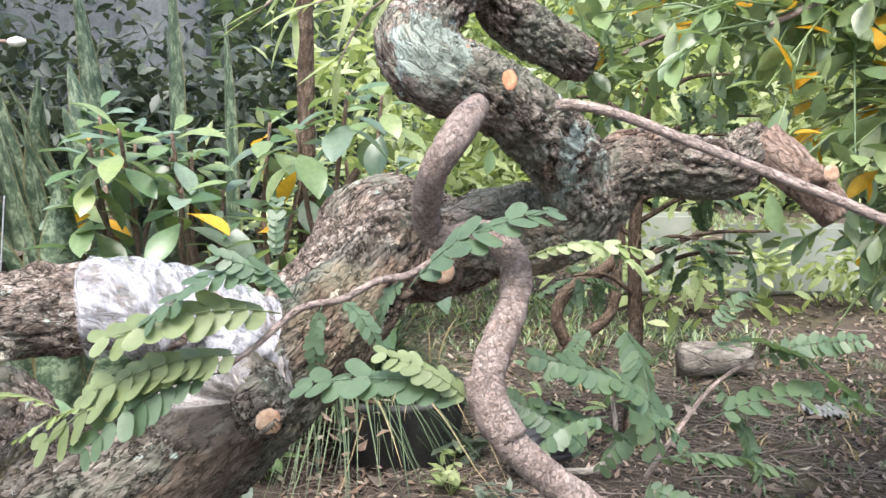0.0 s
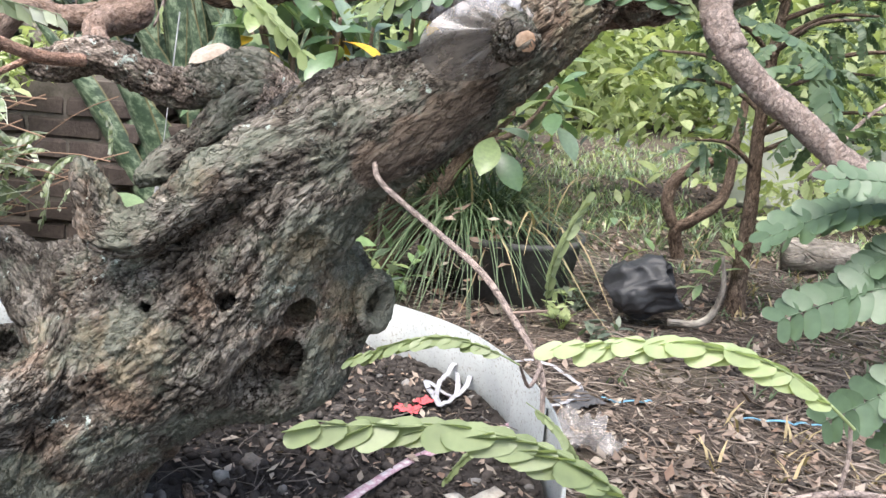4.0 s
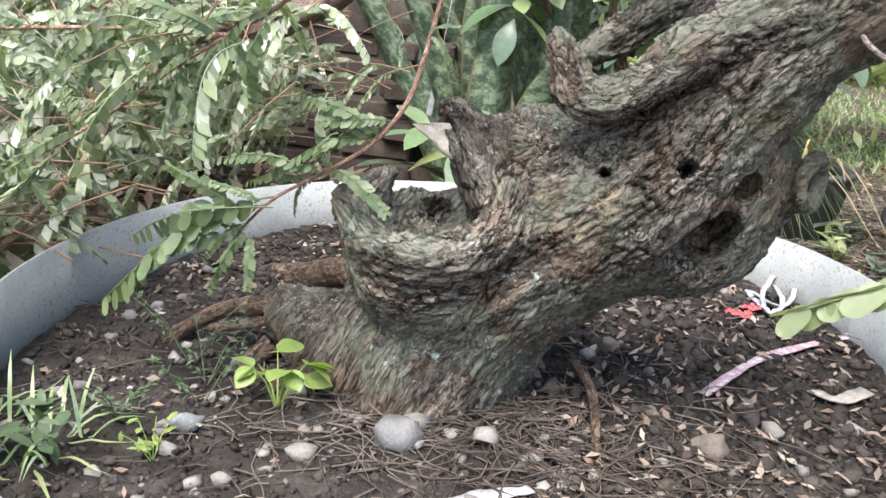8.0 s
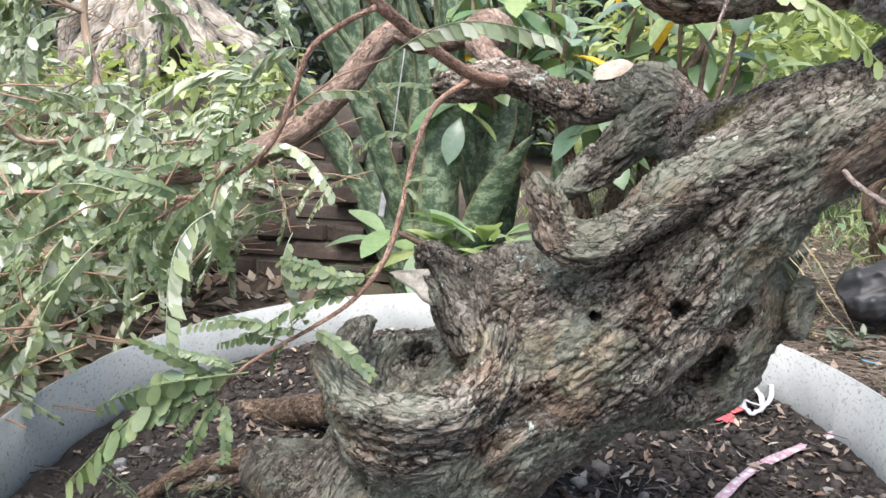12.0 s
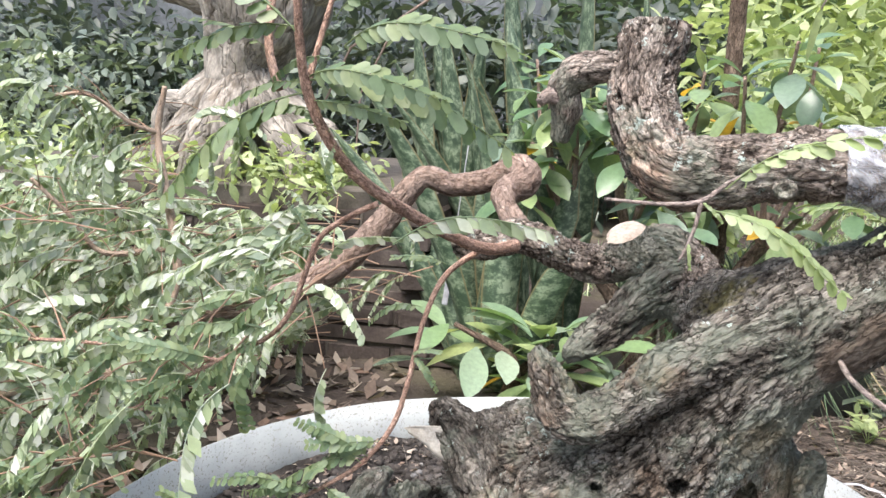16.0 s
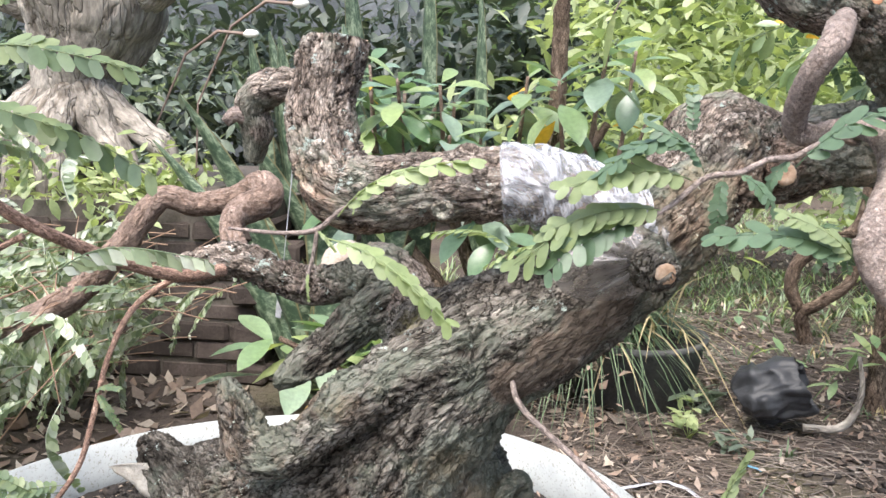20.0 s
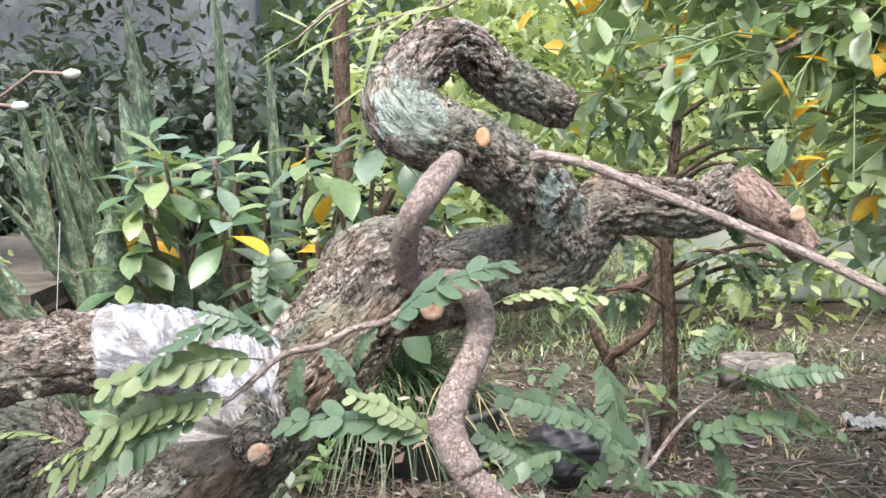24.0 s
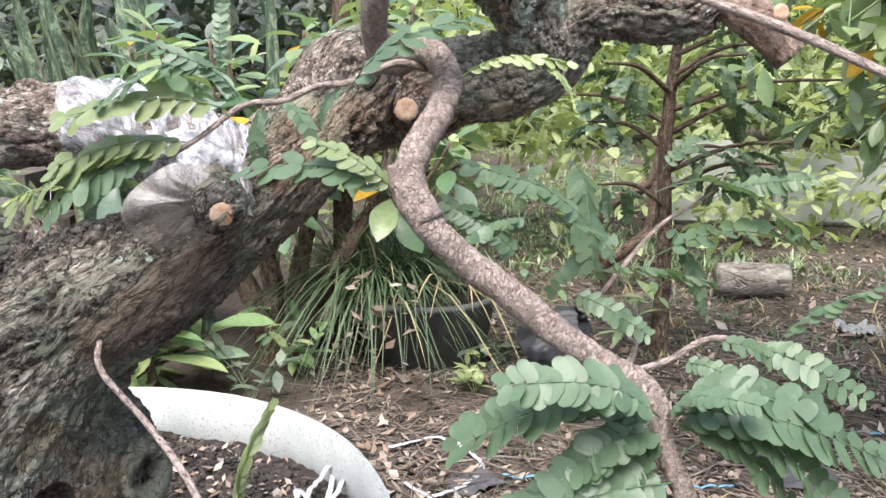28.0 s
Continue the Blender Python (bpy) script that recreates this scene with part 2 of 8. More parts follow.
LEAF_BROAD = leaf_material("broad_leaf", [(0.085, 0.165, 0.055), (0.13, 0.225, 0.08), (0.23, 0.32, 0.095), (0.11, 0.195, 0.09), (0.20, 0.29, 0.15)], 0.28, 0.3, 0.6, True, False)
LEAF_SHRUB = leaf_material("shrub_leaf", [(0.12, 0.21, 0.065), (0.19, 0.30, 0.095), (0.34, 0.43, 0.13), (0.15, 0.25, 0.10), (0.30, 0.40, 0.20)], 0.3, 0.3, 0.6)
LEAF_FAR = leaf_material("far_leaf", [(0.085, 0.125, 0.07), (0.13, 0.18, 0.09), (0.20, 0.26, 0.13), (0.11, 0.15, 0.085)], 0.5, 0.35)
LEAF_BRIGHT = leaf_material("light_far_leaf", [(0.19, 0.26, 0.08), (0.29, 0.38, 0.12), (0.40, 0.49, 0.19)], 0.45, 0.4)
GRASS = leaf_material("grass_blade", [(0.055, 0.10, 0.034), (0.085, 0.145, 0.048), (0.125, 0.185, 0.07), (0.042, 0.075, 0.027)], 0.5, 0.3)
GRASS_DRY = leaf_material("dry_grass", [(0.42, 0.34, 0.20), (0.30, 0.24, 0.14)], 0.7, 0.2)
LITTER = leaf_material("dry_leaf", [(0.13, 0.095, 0.077), (0.20, 0.155, 0.128), (0.30, 0.24, 0.20), (0.19, 0.125, 0.095), (0.42, 0.365, 0.31), (0.10, 0.08, 0.068)], 0.8, 0.1, 0.2)
SOIL = simple("soil", [(0.3, (0.022, 0.0195, 0.018)), (0.55, (0.042, 0.037, 0.034)), (0.75, (0.078, 0.070, 0.064))], 18.0, 0.97, 0.1, 190.0, 0.8, 0.006)
CLOD = simple("clods", [(0.3, (0.032, 0.028, 0.0255)), (0.6, (0.064, 0.056, 0.051)), (0.8, (0.135, 0.12, 0.108))], 9.0, 0.97, 0.1, 300.0, 0.5, 0.003, None, 0.4, True)
ROOTLET = simple("rootlet", [(0.3, (0.05, 0.041, 0.035)), (0.5, (0.092, 0.077, 0.066)), (0.7, (0.175, 0.152, 0.134))], 3.0, 0.9, 0.15, 200.0, 0.3, 0.001, None, 0.45, True)
DRY_TWIG = simple("dry_twig", [(0.3, (0.085, 0.068, 0.056)), (0.5, (0.145, 0.12, 0.10)), (0.7, (0.26, 0.225, 0.195))], 3.0, 0.9, 0.15, 200.0, 0.3, 0.001, None, 0.45, True)
GROUND = simple("ground", [(0.32, (0.055, 0.043, 0.037)), (0.5, (0.095, 0.077, 0.066)), (0.62, (0.10, 0.09, 0.06)), (0.75, (0.12, 0.12, 0.065))], 1.6, 0.95, 0.1, 60.0, 0.8, 0.02, None, 0, False, 9.0)


# ---- shape helpers ----
def hash3(i, j, k, seed=0):
    h = (i * 374761393 + j * 668265263 + k * 1103515245 + seed * 1274126177) & 0xFFFFFFFF
    h = ((h ^ (h >> 13)) * 1274126177) & 0xFFFFFFFF
    h = ((h ^ (h >> 16)) * 2246822519) & 0xFFFFFFFF
    return ((h ^ (h >> 15)) & 0xFFFFFF) / float(0xFFFFFF)


_g = np.random.RandomState(5).normal(size=(256, 3))
GRADS = _g / np.linalg.norm(_g, axis=1)[:, None]


def vnoise(p, seed=0):
    """Smooth gradient noise, about -1 to 1, at rows of points."""
    p = np.asarray(p, float)
    b = np.floor(p).astype(np.int64)
    f = p - b
    w = f * f * f * (f * (f * 6 - 15) + 10)
    out = np.zeros(len(p))
    for dx in (0, 1):
        for dy in (0, 1):
            for dz in (0, 1):
                g = GRADS[(hash3(b[:, 0] + dx, b[:, 1] + dy, b[:, 2] + dz, seed) * 255.9).astype(np.int64)]
                dot = g[:, 0] * (f[:, 0] - dx) + g[:, 1] * (f[:, 1] - dy) + g[:, 2] * (f[:, 2] - dz)
                out += dot * (w[:, 0] if dx else 1 - w[:, 0]) * (w[:, 1] if dy else 1 - w[:, 1]) * (w[:, 2] if dz else 1 - w[:, 2])
    return out * 1.7


def fbm(p, octaves=3, seed=0):
    p = np.asarray(p, float)
    return sum(vnoise(p * 2 ** i, seed + i) / 2 ** i for i in range(octaves))


def plates(p, seed=0):
    """Distance between the two nearest cell centres: 0 on the cracks."""
    b = np.floor(p).astype(np.int64)
    d1, d2 = np.full(len(p), 9.0), np.full(len(p), 9.0)
    for dx in (-1, 0, 1):
        for dy in (-1, 0, 1):
            for dz in (-1, 0, 1):
                i, j, k = b[:, 0] + dx, b[:, 1] + dy, b[:, 2] + dz
                c = np.stack([i + hash3(i, j, k, seed + 1), j + hash3(i, j, k, seed + 2), k + hash3(i, j, k, seed + 3)], 1)
                d = np.linalg.norm(c - p, axis=1)
                far = np.maximum(d1, d)
                d1 = np.minimum(d1, d)
                d2 = np.minimum(d2, far)
    return d2 - d1


def soft_step(x, a, b):
    t = np.clip((x - a) / (b - a), 0, 1)
    return t * t * (3 - 2 * t)


def bark_relief(g, amp, cell, long=0.42, seed=0):
    """Height and crack value of flaking bark; g: along the limb, and the two ways across it."""
    q = np.stack([g[:, 0] * long, g[:, 1], g[:, 2]], 1) / cell
    slow = np.stack([vnoise(q * 0.4, seed + 5), vnoise(q * 0.4, seed + 6), vnoise(q * 0.4, seed + 7)], 1)
    q = q + 0.9 * slow
    strength = soft_step(vnoise(q * 0.25, seed + 8), -0.7, 0.4)
    quick = np.stack([vnoise(q * 1.3, seed + 25), vnoise(q * 1.3, seed + 26), vnoise(q * 1.3, seed + 27)], 1)
    line = plates((q + 0.4 * quick) * 0.75, seed + 1)
    line2 = np.abs(vnoise(q * np.array([1.0, 1.5, 1.5]) + 7.7, seed + 3) + 0.3 * vnoise(q * 3.0, seed + 4))
    c1 = soft_step(line, 0.0, 0.2)
    c2 = soft_step(line2, 0.0, 0.28)
    rough = fbm(q * np.array([0.9, 1.6, 1.6]), 4, seed + 9)
    h = amp * ((0.3 + 0.7 * strength) * (c1 - 0.8) + 0.5 * (c2 - 0.75) + 0.55 * rough)
    crack = (1 - (1 - c1) * (0.3 + 0.7 * strength)) * (0.5 + 0.5 * c2)
    return h, crack


def mesh_data(name, verts, faces, mat, smooth=True, attrs=None):
    me = bpy.data.meshes.new(name)
    if isinstance(faces, np.ndarray):
        verts = np.asarray(verts, np.float32)
        n, k = faces.shape
        me.vertices.add(len(verts))
        me.vertices.foreach_set("co", verts.ravel())
        me.loops.add(n * k)
        me.loops.foreach_set("vertex_index", faces.astype(np.int32).ravel())
        me.polygons.add(n)
        me.polygons.foreach_set("loop_start", np.arange(0, n * k, k, dtype=np.int32))
        me.update(calc_edges=True)
    else:
        me.from_pydata([tuple(v) for v in verts], [], faces)
    if smooth:
        me.polygons.foreach_set("use_smooth", np.ones(len(me.polygons), dtype=bool))
    for key, val in (attrs or {}).items():
        val = np.asarray(val, np.float32)
        kind = "FLOAT_VECTOR" if val.ndim == 2 else "FLOAT"
        a = me.attributes.new(key, kind, "POINT")
        a.data.foreach_set("vector" if val.ndim == 2 else "value", val.ravel())
    me.materials.append(mat)
    me.update()
    return me


def part(name, me, parent, label=""):
    ob = new(name, me)
    ob.parent = parent
    return tagged(ob, label) if label else ob


def thing(name, label, category, group="", kind="", at=(0, 0, 0)):
    ob = new(name)
    ob.empty_display_size = 0.05
    ob.location = at
    return tagged(ob, label, category, group, kind)


def solid(name, me, label, category, group="", kind=""):
    return tagged(new(name, me), label, category, group, kind)


def spline(rows, step):
    """A smooth run of points through the rows; the fourth number (the radius) runs along."""
    r = np.asarray(rows, float)
    r = np.vstack([2 * r[0] - r[1], r, 2 * r[-1] - r[-2]])
    out = []
    for i in range(1, len(r) - 2):
        p0, p1, p2, p3 = r[i - 1:i + 3]
        n = max(2, int(np.linalg.norm((p2 - p1)[:3]) / step))
        t = np.linspace(0, 1, n, endpoint=False)[:, None]
        out.append(0.5 * (2 * p1 + (p2 - p0) * t + (2 * p0 - 5 * p1 + 4 * p2 - p3) * t ** 2 + (3 * p1 - p0 - 3 * p2 + p3) * t ** 3))
    out.append(r[-2][None])
    out = np.vstack(out)
    out[:, 3] = np.maximum(out[:, 3], 0.0006)
    return out


def frames_along(c):
    d = np.gradient(c, axis=0)
    d /= np.linalg.norm(d, axis=1)[:, None] + 1e-12
    u = np.cross(d[0], (0.3, 0.1, 1.0))
    u /= np.linalg.norm(u)
    us = []
    for v in d:
        u = u - v * (u @ v)
        u /= np.linalg.norm(u)
        us.append(u)
    us = np.array(us)
    return d, us, np.cross(d, us)


def tube(rows, step=0.003, around=None, amp=0.0, cell=0.011, long=0.42, lump=0.0, seed=0, flare=0.0):
    """A limb swept along the rows: points, faces and what the bark material reads. Both ends are closed."""
    c = spline(rows, step)
    pos, rad = c[:, :3], c[:, 3].copy()
    d, u, w = frames_along(pos)
    s = np.concatenate([[0], np.cumsum(np.linalg.norm(np.diff(pos, axis=0), axis=1))])
    if flare:
        rad *= 1 + flare * np.exp(-s / (rad[0] * 0.9))
    n = around or int(min(110, max(8, 2 * math.pi * rad.max() / step)))
    a = np.linspace(0, 2 * math.pi, n, endpoint=False)
    ca, sa = np.cos(a), np.sin(a)
    out = u[:, None] * ca[None, :, None] + w[:, None] * sa[None, :, None]
    g = np.stack([np.repeat(s, n), (rad[:, None] * ca).ravel(), (rad[:, None] * sa).ravel()], 1)
    g[:, 0] += seed * 0.37
    r = np.repeat(rad, n)
    crack = np.ones(len(r))
    if lump:
        r = r * (1 + lump * fbm(g / (rad.mean() * 1.6), 2, seed + 20))
    if amp:
        h, crack = bark_relief(g, amp, cell, long, seed)
        r = r + h
    v = np.repeat(pos, n, 0) + out.reshape(-1, 3) * r[:, None]
    m = len(pos)
    i = np.arange(m - 1)[:, None] * n
    j = np.arange(n)[None]
    k = (j + 1) % n
    faces = np.stack([i + j, i + k, i + n + k, i + n + j], -1).reshape(-1, 4)
    v = np.vstack([v, pos[0][None], pos[-1][None]])
    g = np.vstack([g, g[:1], g[-1:]])
    crack = np.concatenate([crack, [1, 1]])
    j = np.arange(n)
    k = (j + 1) % n
    e = (m - 1) * n
    caps = np.vstack([np.stack([np.full(n, m * n), k, j, j], 1), np.stack([np.full(n, m * n + 1), e + j, e + k, e + k], 1)])
    return v, faces, {"grain": g * np.array([long, 1, 1]), "crack": crack}, caps


def limb_mesh(name, rows, mat, **kw):
    v, f, at, caps = tube(rows, **kw)
    tri = caps[:, :3]
    me = bpy.data.meshes.new(name)
    v = np.asarray(v, np.float32)
    nq, ntri = len(f), len(tri)
    me.vertices.add(len(v))
    me.vertices.foreach_set("co", v.ravel())
    me.loops.add(nq * 4 + ntri * 3)
    me.loops.foreach_set("vertex_index", np.concatenate([f.ravel(), tri.ravel()]).astype(np.int32))
    me.polygons.add(nq + ntri)
    me.polygons.foreach_set("loop_start", np.concatenate([np.arange(nq) * 4, nq * 4 + np.arange(ntri) * 3]).astype(np.int32))
    me.update(calc_edges=True)
    me.polygons.foreach_set("use_smooth", np.ones(len(me.polygons), dtype=bool))
    for key, val in at.items():
        val = np.asarray(val, np.float32)
        a = me.attributes.new(key, "FLOAT_VECTOR" if val.ndim == 2 else "FLOAT", "POINT")
        a.data.foreach_set("vector" if val.ndim == 2 else "value", val.ravel())
    me.materials.append(mat)
    return me


class Sculpt:
    """A block of cells in which rounded forms are joined and hollowed; its skin becomes a mesh."""

    def __init__(self, low, high, h):
        self.low, self.h = np.array(low, float), h
        self.n = np.ceil((np.array(high) - self.low) / h).astype(int) + 1
        self.f = np.full(self.n, 1.0, np.float32)

    def box(self, pts, pad):
        a = np.clip(np.floor((pts.min(0) - pad - self.low) / self.h).astype(int), 0, self.n)
        b = np.clip(np.ceil((pts.max(0) + pad - self.low) / self.h).astype(int) + 1, 0, self.n)
        ax = [self.low[i] + self.h * np.arange(a[i], b[i]) for i in range(3)]
        return tuple(slice(a[i], b[i]) for i in range(3)), np.meshgrid(*ax, indexing="ij", sparse=True)

    def cone(self, a, b, k=0.015, cut=False):
        a, b = np.asarray(a, float), np.asarray(b, float)
        pts = np.stack([a[:3], b[:3]])
        sl, (x, y, z) = self.box(pts, max(a[3], b[3]) + k + 3 * self.h)
        if 0 in self.f[sl].shape:
            return
        v = b[:3] - a[:3]
        t = np.clip(((x - a[0]) * v[0] + (y - a[1]) * v[1] + (z - a[2]) * v[2]) / max(v @ v, 1e-9), 0, 1)
        d = np.sqrt((x - a[0] - t * v[0]) ** 2 + (y - a[1] - t * v[1]) ** 2 + (z - a[2] - t * v[2]) ** 2) - (a[3] + t * (b[3] - a[3]))
        f = self.f[sl]
        if cut:
            d = -d
            m = np.clip(0.5 - 0.5 * (f - d) / k, 0, 1)
            self.f[sl] = (f + (d - f) * m + k * m * (1 - m)).astype(np.float32)
        else:
            m = np.clip(0.5 + 0.5 * (f - d) / k, 0, 1)
            self.f[sl] = (f + (d - f) * m - k * m * (1 - m)).astype(np.float32)

    def chain(self, rows, k=0.015, cut=False, step=0.02):
        c = spline(rows, step)
        for a, b in zip(c[:-1], c[1:]):
            self.cone(a, b, k, cut)

    def skin(self):
        f, h = self.f, self.h
        s = f < 0
        c = np.zeros(np.array(s.shape) - 1, np.int8)
        for dx in (0, 1):
            for dy in (0, 1):
                for dz in (0, 1):
                    c += s[dx:dx + c.shape[0], dy:dy + c.shape[1], dz:dz + c.shape[2]]
        cells = np.argwhere((c > 0) & (c < 8))
        index = np.full(c.shape, -1, np.int32)
        index[tuple(cells.T)] = np.arange(len(cells))
        total, count = np.zeros((len(cells), 3)), np.zeros(len(cells))
        corners = [np.array((i, j, k)) for i in (0, 1) for j in (0, 1) for k in (0, 1)]
        for p in corners:
            for axis in range(3):
                if p[axis]:
                    continue
                q = p.copy()
                q[axis] = 1
                fa, fb = f[tuple((cells + p).T)], f[tuple((cells + q).T)]
                hit = (fa < 0) != (fb < 0)
                t = np.where(hit, fa / np.where(hit, fa - fb, 1), 0)
                total += hit[:, None] * (p + t[:, None] * (q - p))
                count += hit
        v = self.low + h * (cells + total / count[:, None])
        faces = []
        for axis in range(3):
            o = [i for i in range(3) if i != axis]
            a = np.take(s, range(s.shape[axis] - 1), axis)
            b = np.take(s, range(1, s.shape[axis]), axis)
            e = np.argwhere(a != b)
            keep = (e[:, o[0]] > 0) & (e[:, o[1]] > 0) & (e[:, o[0]] < c.shape[o[0]]) & (e[:, o[1]] < c.shape[o[1]])
            e = e[keep]
            flip = a[tuple(e.T)]
            quad = []
            for da, db in ((1, 1), (0, 1), (0, 0), (1, 0)):
                q = e.copy()
                q[:, o[0]] -= da
                q[:, o[1]] -= db
                quad.append(index[tuple(q.T)])
            quad = np.stack(quad, 1)
            way = flip if axis != 1 else ~flip
            quad[~way] = quad[~way][:, ::-1]
            faces.append(quad)
        return v, np.vstack(faces)


def face_normals_to_verts(v, f):
    n = np.cross(v[f[:, 2]] - v[f[:, 0]], v[f[:, 3]] - v[f[:, 1]])
    out = np.zeros_like(v)
    for i in range(4):
        np.add.at(out, f[:, i], n)
    return out / (np.linalg.norm(out, axis=1)[:, None] + 1e-12)


def straight_coords(v, chains, soft=0.02):
    """For each point, the run along the nearest limb and its place across it, gliding smoothly along each limb."""
    best, g = np.full(len(v), 9.0), np.zeros((len(v), 3))
    for ci, rows in enumerate(chains):
        c = spline(rows, 0.012)
        d, u, w = frames_along(c[:, :3])
        s = np.concatenate([[0], np.cumsum(np.linalg.norm(np.diff(c[:, :3], axis=0), axis=1))])
        for i in range(0, len(v), 40000):
            p = v[i:i + 40000]
            dist = np.linalg.norm(p[:, None] - c[None, :, :3], axis=2)
            gap = (dist - c[None, :, 3]).min(1)
            wt = np.exp(-(dist - dist.min(1)[:, None]) / soft)
            wt /= wt.sum(1)[:, None]
            off = p - wt @ c[:, :3]
            uu, ww = wt @ u, wt @ w
            new_g = np.stack([ci * 1.7 + wt @ s, (off * uu).sum(1), (off * ww).sum(1)], 1)
            m = gap < best[i:i + 40000]
            best[i:i + 40000][m] = gap[m]
            g[i:i + 40000][m] = new_g[m]
    return g


def rough_stone(seed, flat=0.7, sub=2, sharp=0.25):
    bm = bmesh.new()
    bmesh.ops.create_icosphere(bm, subdivisions=sub, radius=1.0)
    v = np.array([x.co for x in bm.verts])
    r = 1 + sharp * fbm(v * 1.1 + seed * 7.3, 2, seed) + 0.05 * vnoise(v * 5, seed)
    v = v * r[:, None] * np.array([1, 0.8, flat])
    f = np.array([[x.index for x in p.verts] for p in bm.faces])
    bm.free()
    return v, f


def leaf_blade(width=0.35, rows=6, cup=0.15, droop=0.25, peak=0.5, wave=0.0, seed=0, point=1.0):
    """One leaf, 1 long along x, as points and quads."""
    rnd = random.Random(seed)
    t = np.linspace(0, 1, rows + 1)
    prof = np.sin(np.pi * t ** (math.log(0.5) / math.log(peak))) ** (0.75 if point <= 1 else 0.95)
    prof[0], prof[-1] = 0.06, 0.03
    v = []
    for i, x in enumerate(t):
        y = 0.5 * width * prof[i]
        z = -droop * x * x
        dz = wave * rnd.uniform(-1, 1)
        v += [(x, -y, z + cup * y + dz), (x, 0, z), (x, y, z + cup * y - dz)]
    f = []
    for i in range(rows):
        a = 3 * i
        f += [(a, a + 3, a + 4, a + 1), (a + 1, a + 4, a + 5, a + 2)]
    return np.array(v), np.array(f)


def oblong(rows=6):
    """One blunt leaflet, 1 long along x, 0.46 wide, slightly cupped."""
    t = 0.5 - 0.5 * np.cos(np.pi * np.linspace(0, 1, rows + 1))
    w = 0.27 * np.clip(np.sqrt(np.clip(1 - np.abs((t - 0.5) / 0.5) ** 3.4, 0, 1)), 0.07, 1)
    v, f = [], []
    for i, x in enumerate(t):
        v += [(x, -w[i], 0.03 - 0.05 * x), (x, 0, 0.0 - 0.05 * x * x), (x, w[i], 0.03 - 0.05 * x)]
    for i in range(rows):
        a = 3 * i
        f += [(a, a + 3, a + 4, a + 1), (a + 1, a + 4, a + 5, a + 2)]
    return np.array(v), np.array(f)


def turn(v, rx=0.0, ry=0.0, rz=0.0):
    return v @ np.array(Euler((rx, ry, rz)).to_matrix()).T


def joined(pieces):
    vs, fs, n = [], [], 0
    for v, f in pieces:
        vs.append(v)
        fs.append(np.asarray(f) + n)
        n += len(v)
    return np.vstack(vs), np.vstack(fs)


def thin_stem(pts, r, sides=5):
    """A thin tapering stalk through the points, as quads."""
    pts = np.asarray(pts, float)
    d, u, w = frames_along(pts)
    a = np.linspace(0, 2 * math.pi, sides, endpoint=False)
    rr = np.linspace(r, r * 0.45, len(pts))
    v = (pts[:, None] + rr[:, None, None] * (u[:, None] * np.cos(a)[None, :, None] + w[:, None] * np.sin(a)[None, :, None])).reshape(-1, 3)
    i = np.arange(len(pts) - 1)[:, None] * sides
    j = np.arange(sides)[None]
    k = (j + 1) % sides
    return v, np.stack([i + j, i + k, i + sides + k, i + sides + j], -1).reshape(-1, 4)


def pinnate(pairs=11, sag=0.25, fold=0.3, size=0.16, seed=0, rows=4, open_=(55, 75), hang=None, arch=0.0):
    """A feather leaf, 1 long along x: its stalk, and its leaflets each with a place."""
    rnd = random.Random(seed)
    hang = 0.6 * fold if hang is None else hang
    t = np.linspace(0, 1, 14)
    stalk = np.stack([t, 0.03 * np.sin(3 * t + seed), -sag * t ** 2 + arch * np.sin(math.pi * t) + 0.02 * np.sin(5 * t)], 1)
    stem = thin_stem(stalk, 0.006)
    leaflets = []
    base = oblong(rows)
    for i in range(pairs):
        x = 0.12 + 0.86 * i / (pairs - 1)
        p = np.array([np.interp(x, t, stalk[:, k]) for k in range(3)])
        slope = math.atan(2 * sag * x - arch * math.pi * math.cos(math.pi * x))
        s = size * (0.8 + 0.45 * math.sin(math.pi * min(1, x * 0.95))) * rnd.uniform(0.9, 1.08)
        for side in (-1, 1):
            v = base[0] * np.array([s, s, s])
            v = turn(v, side * fold * rnd.uniform(0.4, 1.5), rnd.uniform(-0.25, 0.3), 0)
            v = turn(v, 0, 0, side * radians(rnd.uniform(*open_)))
            v = turn(v, side * -hang * rnd.uniform(0.85, 1.15), slope, 0)
            leaflets.append((v + p, base[1]))
    return stem, leaflets


def between(base, tip, up=(0, 0, 1), roll=0.0):
    """The pose that lays a 1 long leaf from base to tip."""
    b, t = Vector(base), Vector(tip)
    x = (t - b)
    length = x.length
    x.normalize()
    y = Vector(up).cross(x)
    if y.length < 1e-4:
        y = Vector((0, 1, 0))
    y.normalize()
    z = x.cross(y)
    m = Matrix((x, y, z)).transposed().to_4x4()
    return Matrix.Translation(b) @ m @ Matrix.Rotation(roll, 4, "X") @ Matrix.Scale(length, 4)


def moved(m, v):
    m = np.array(m)
    return v @ m[:3, :3].T + m[:3, 3]

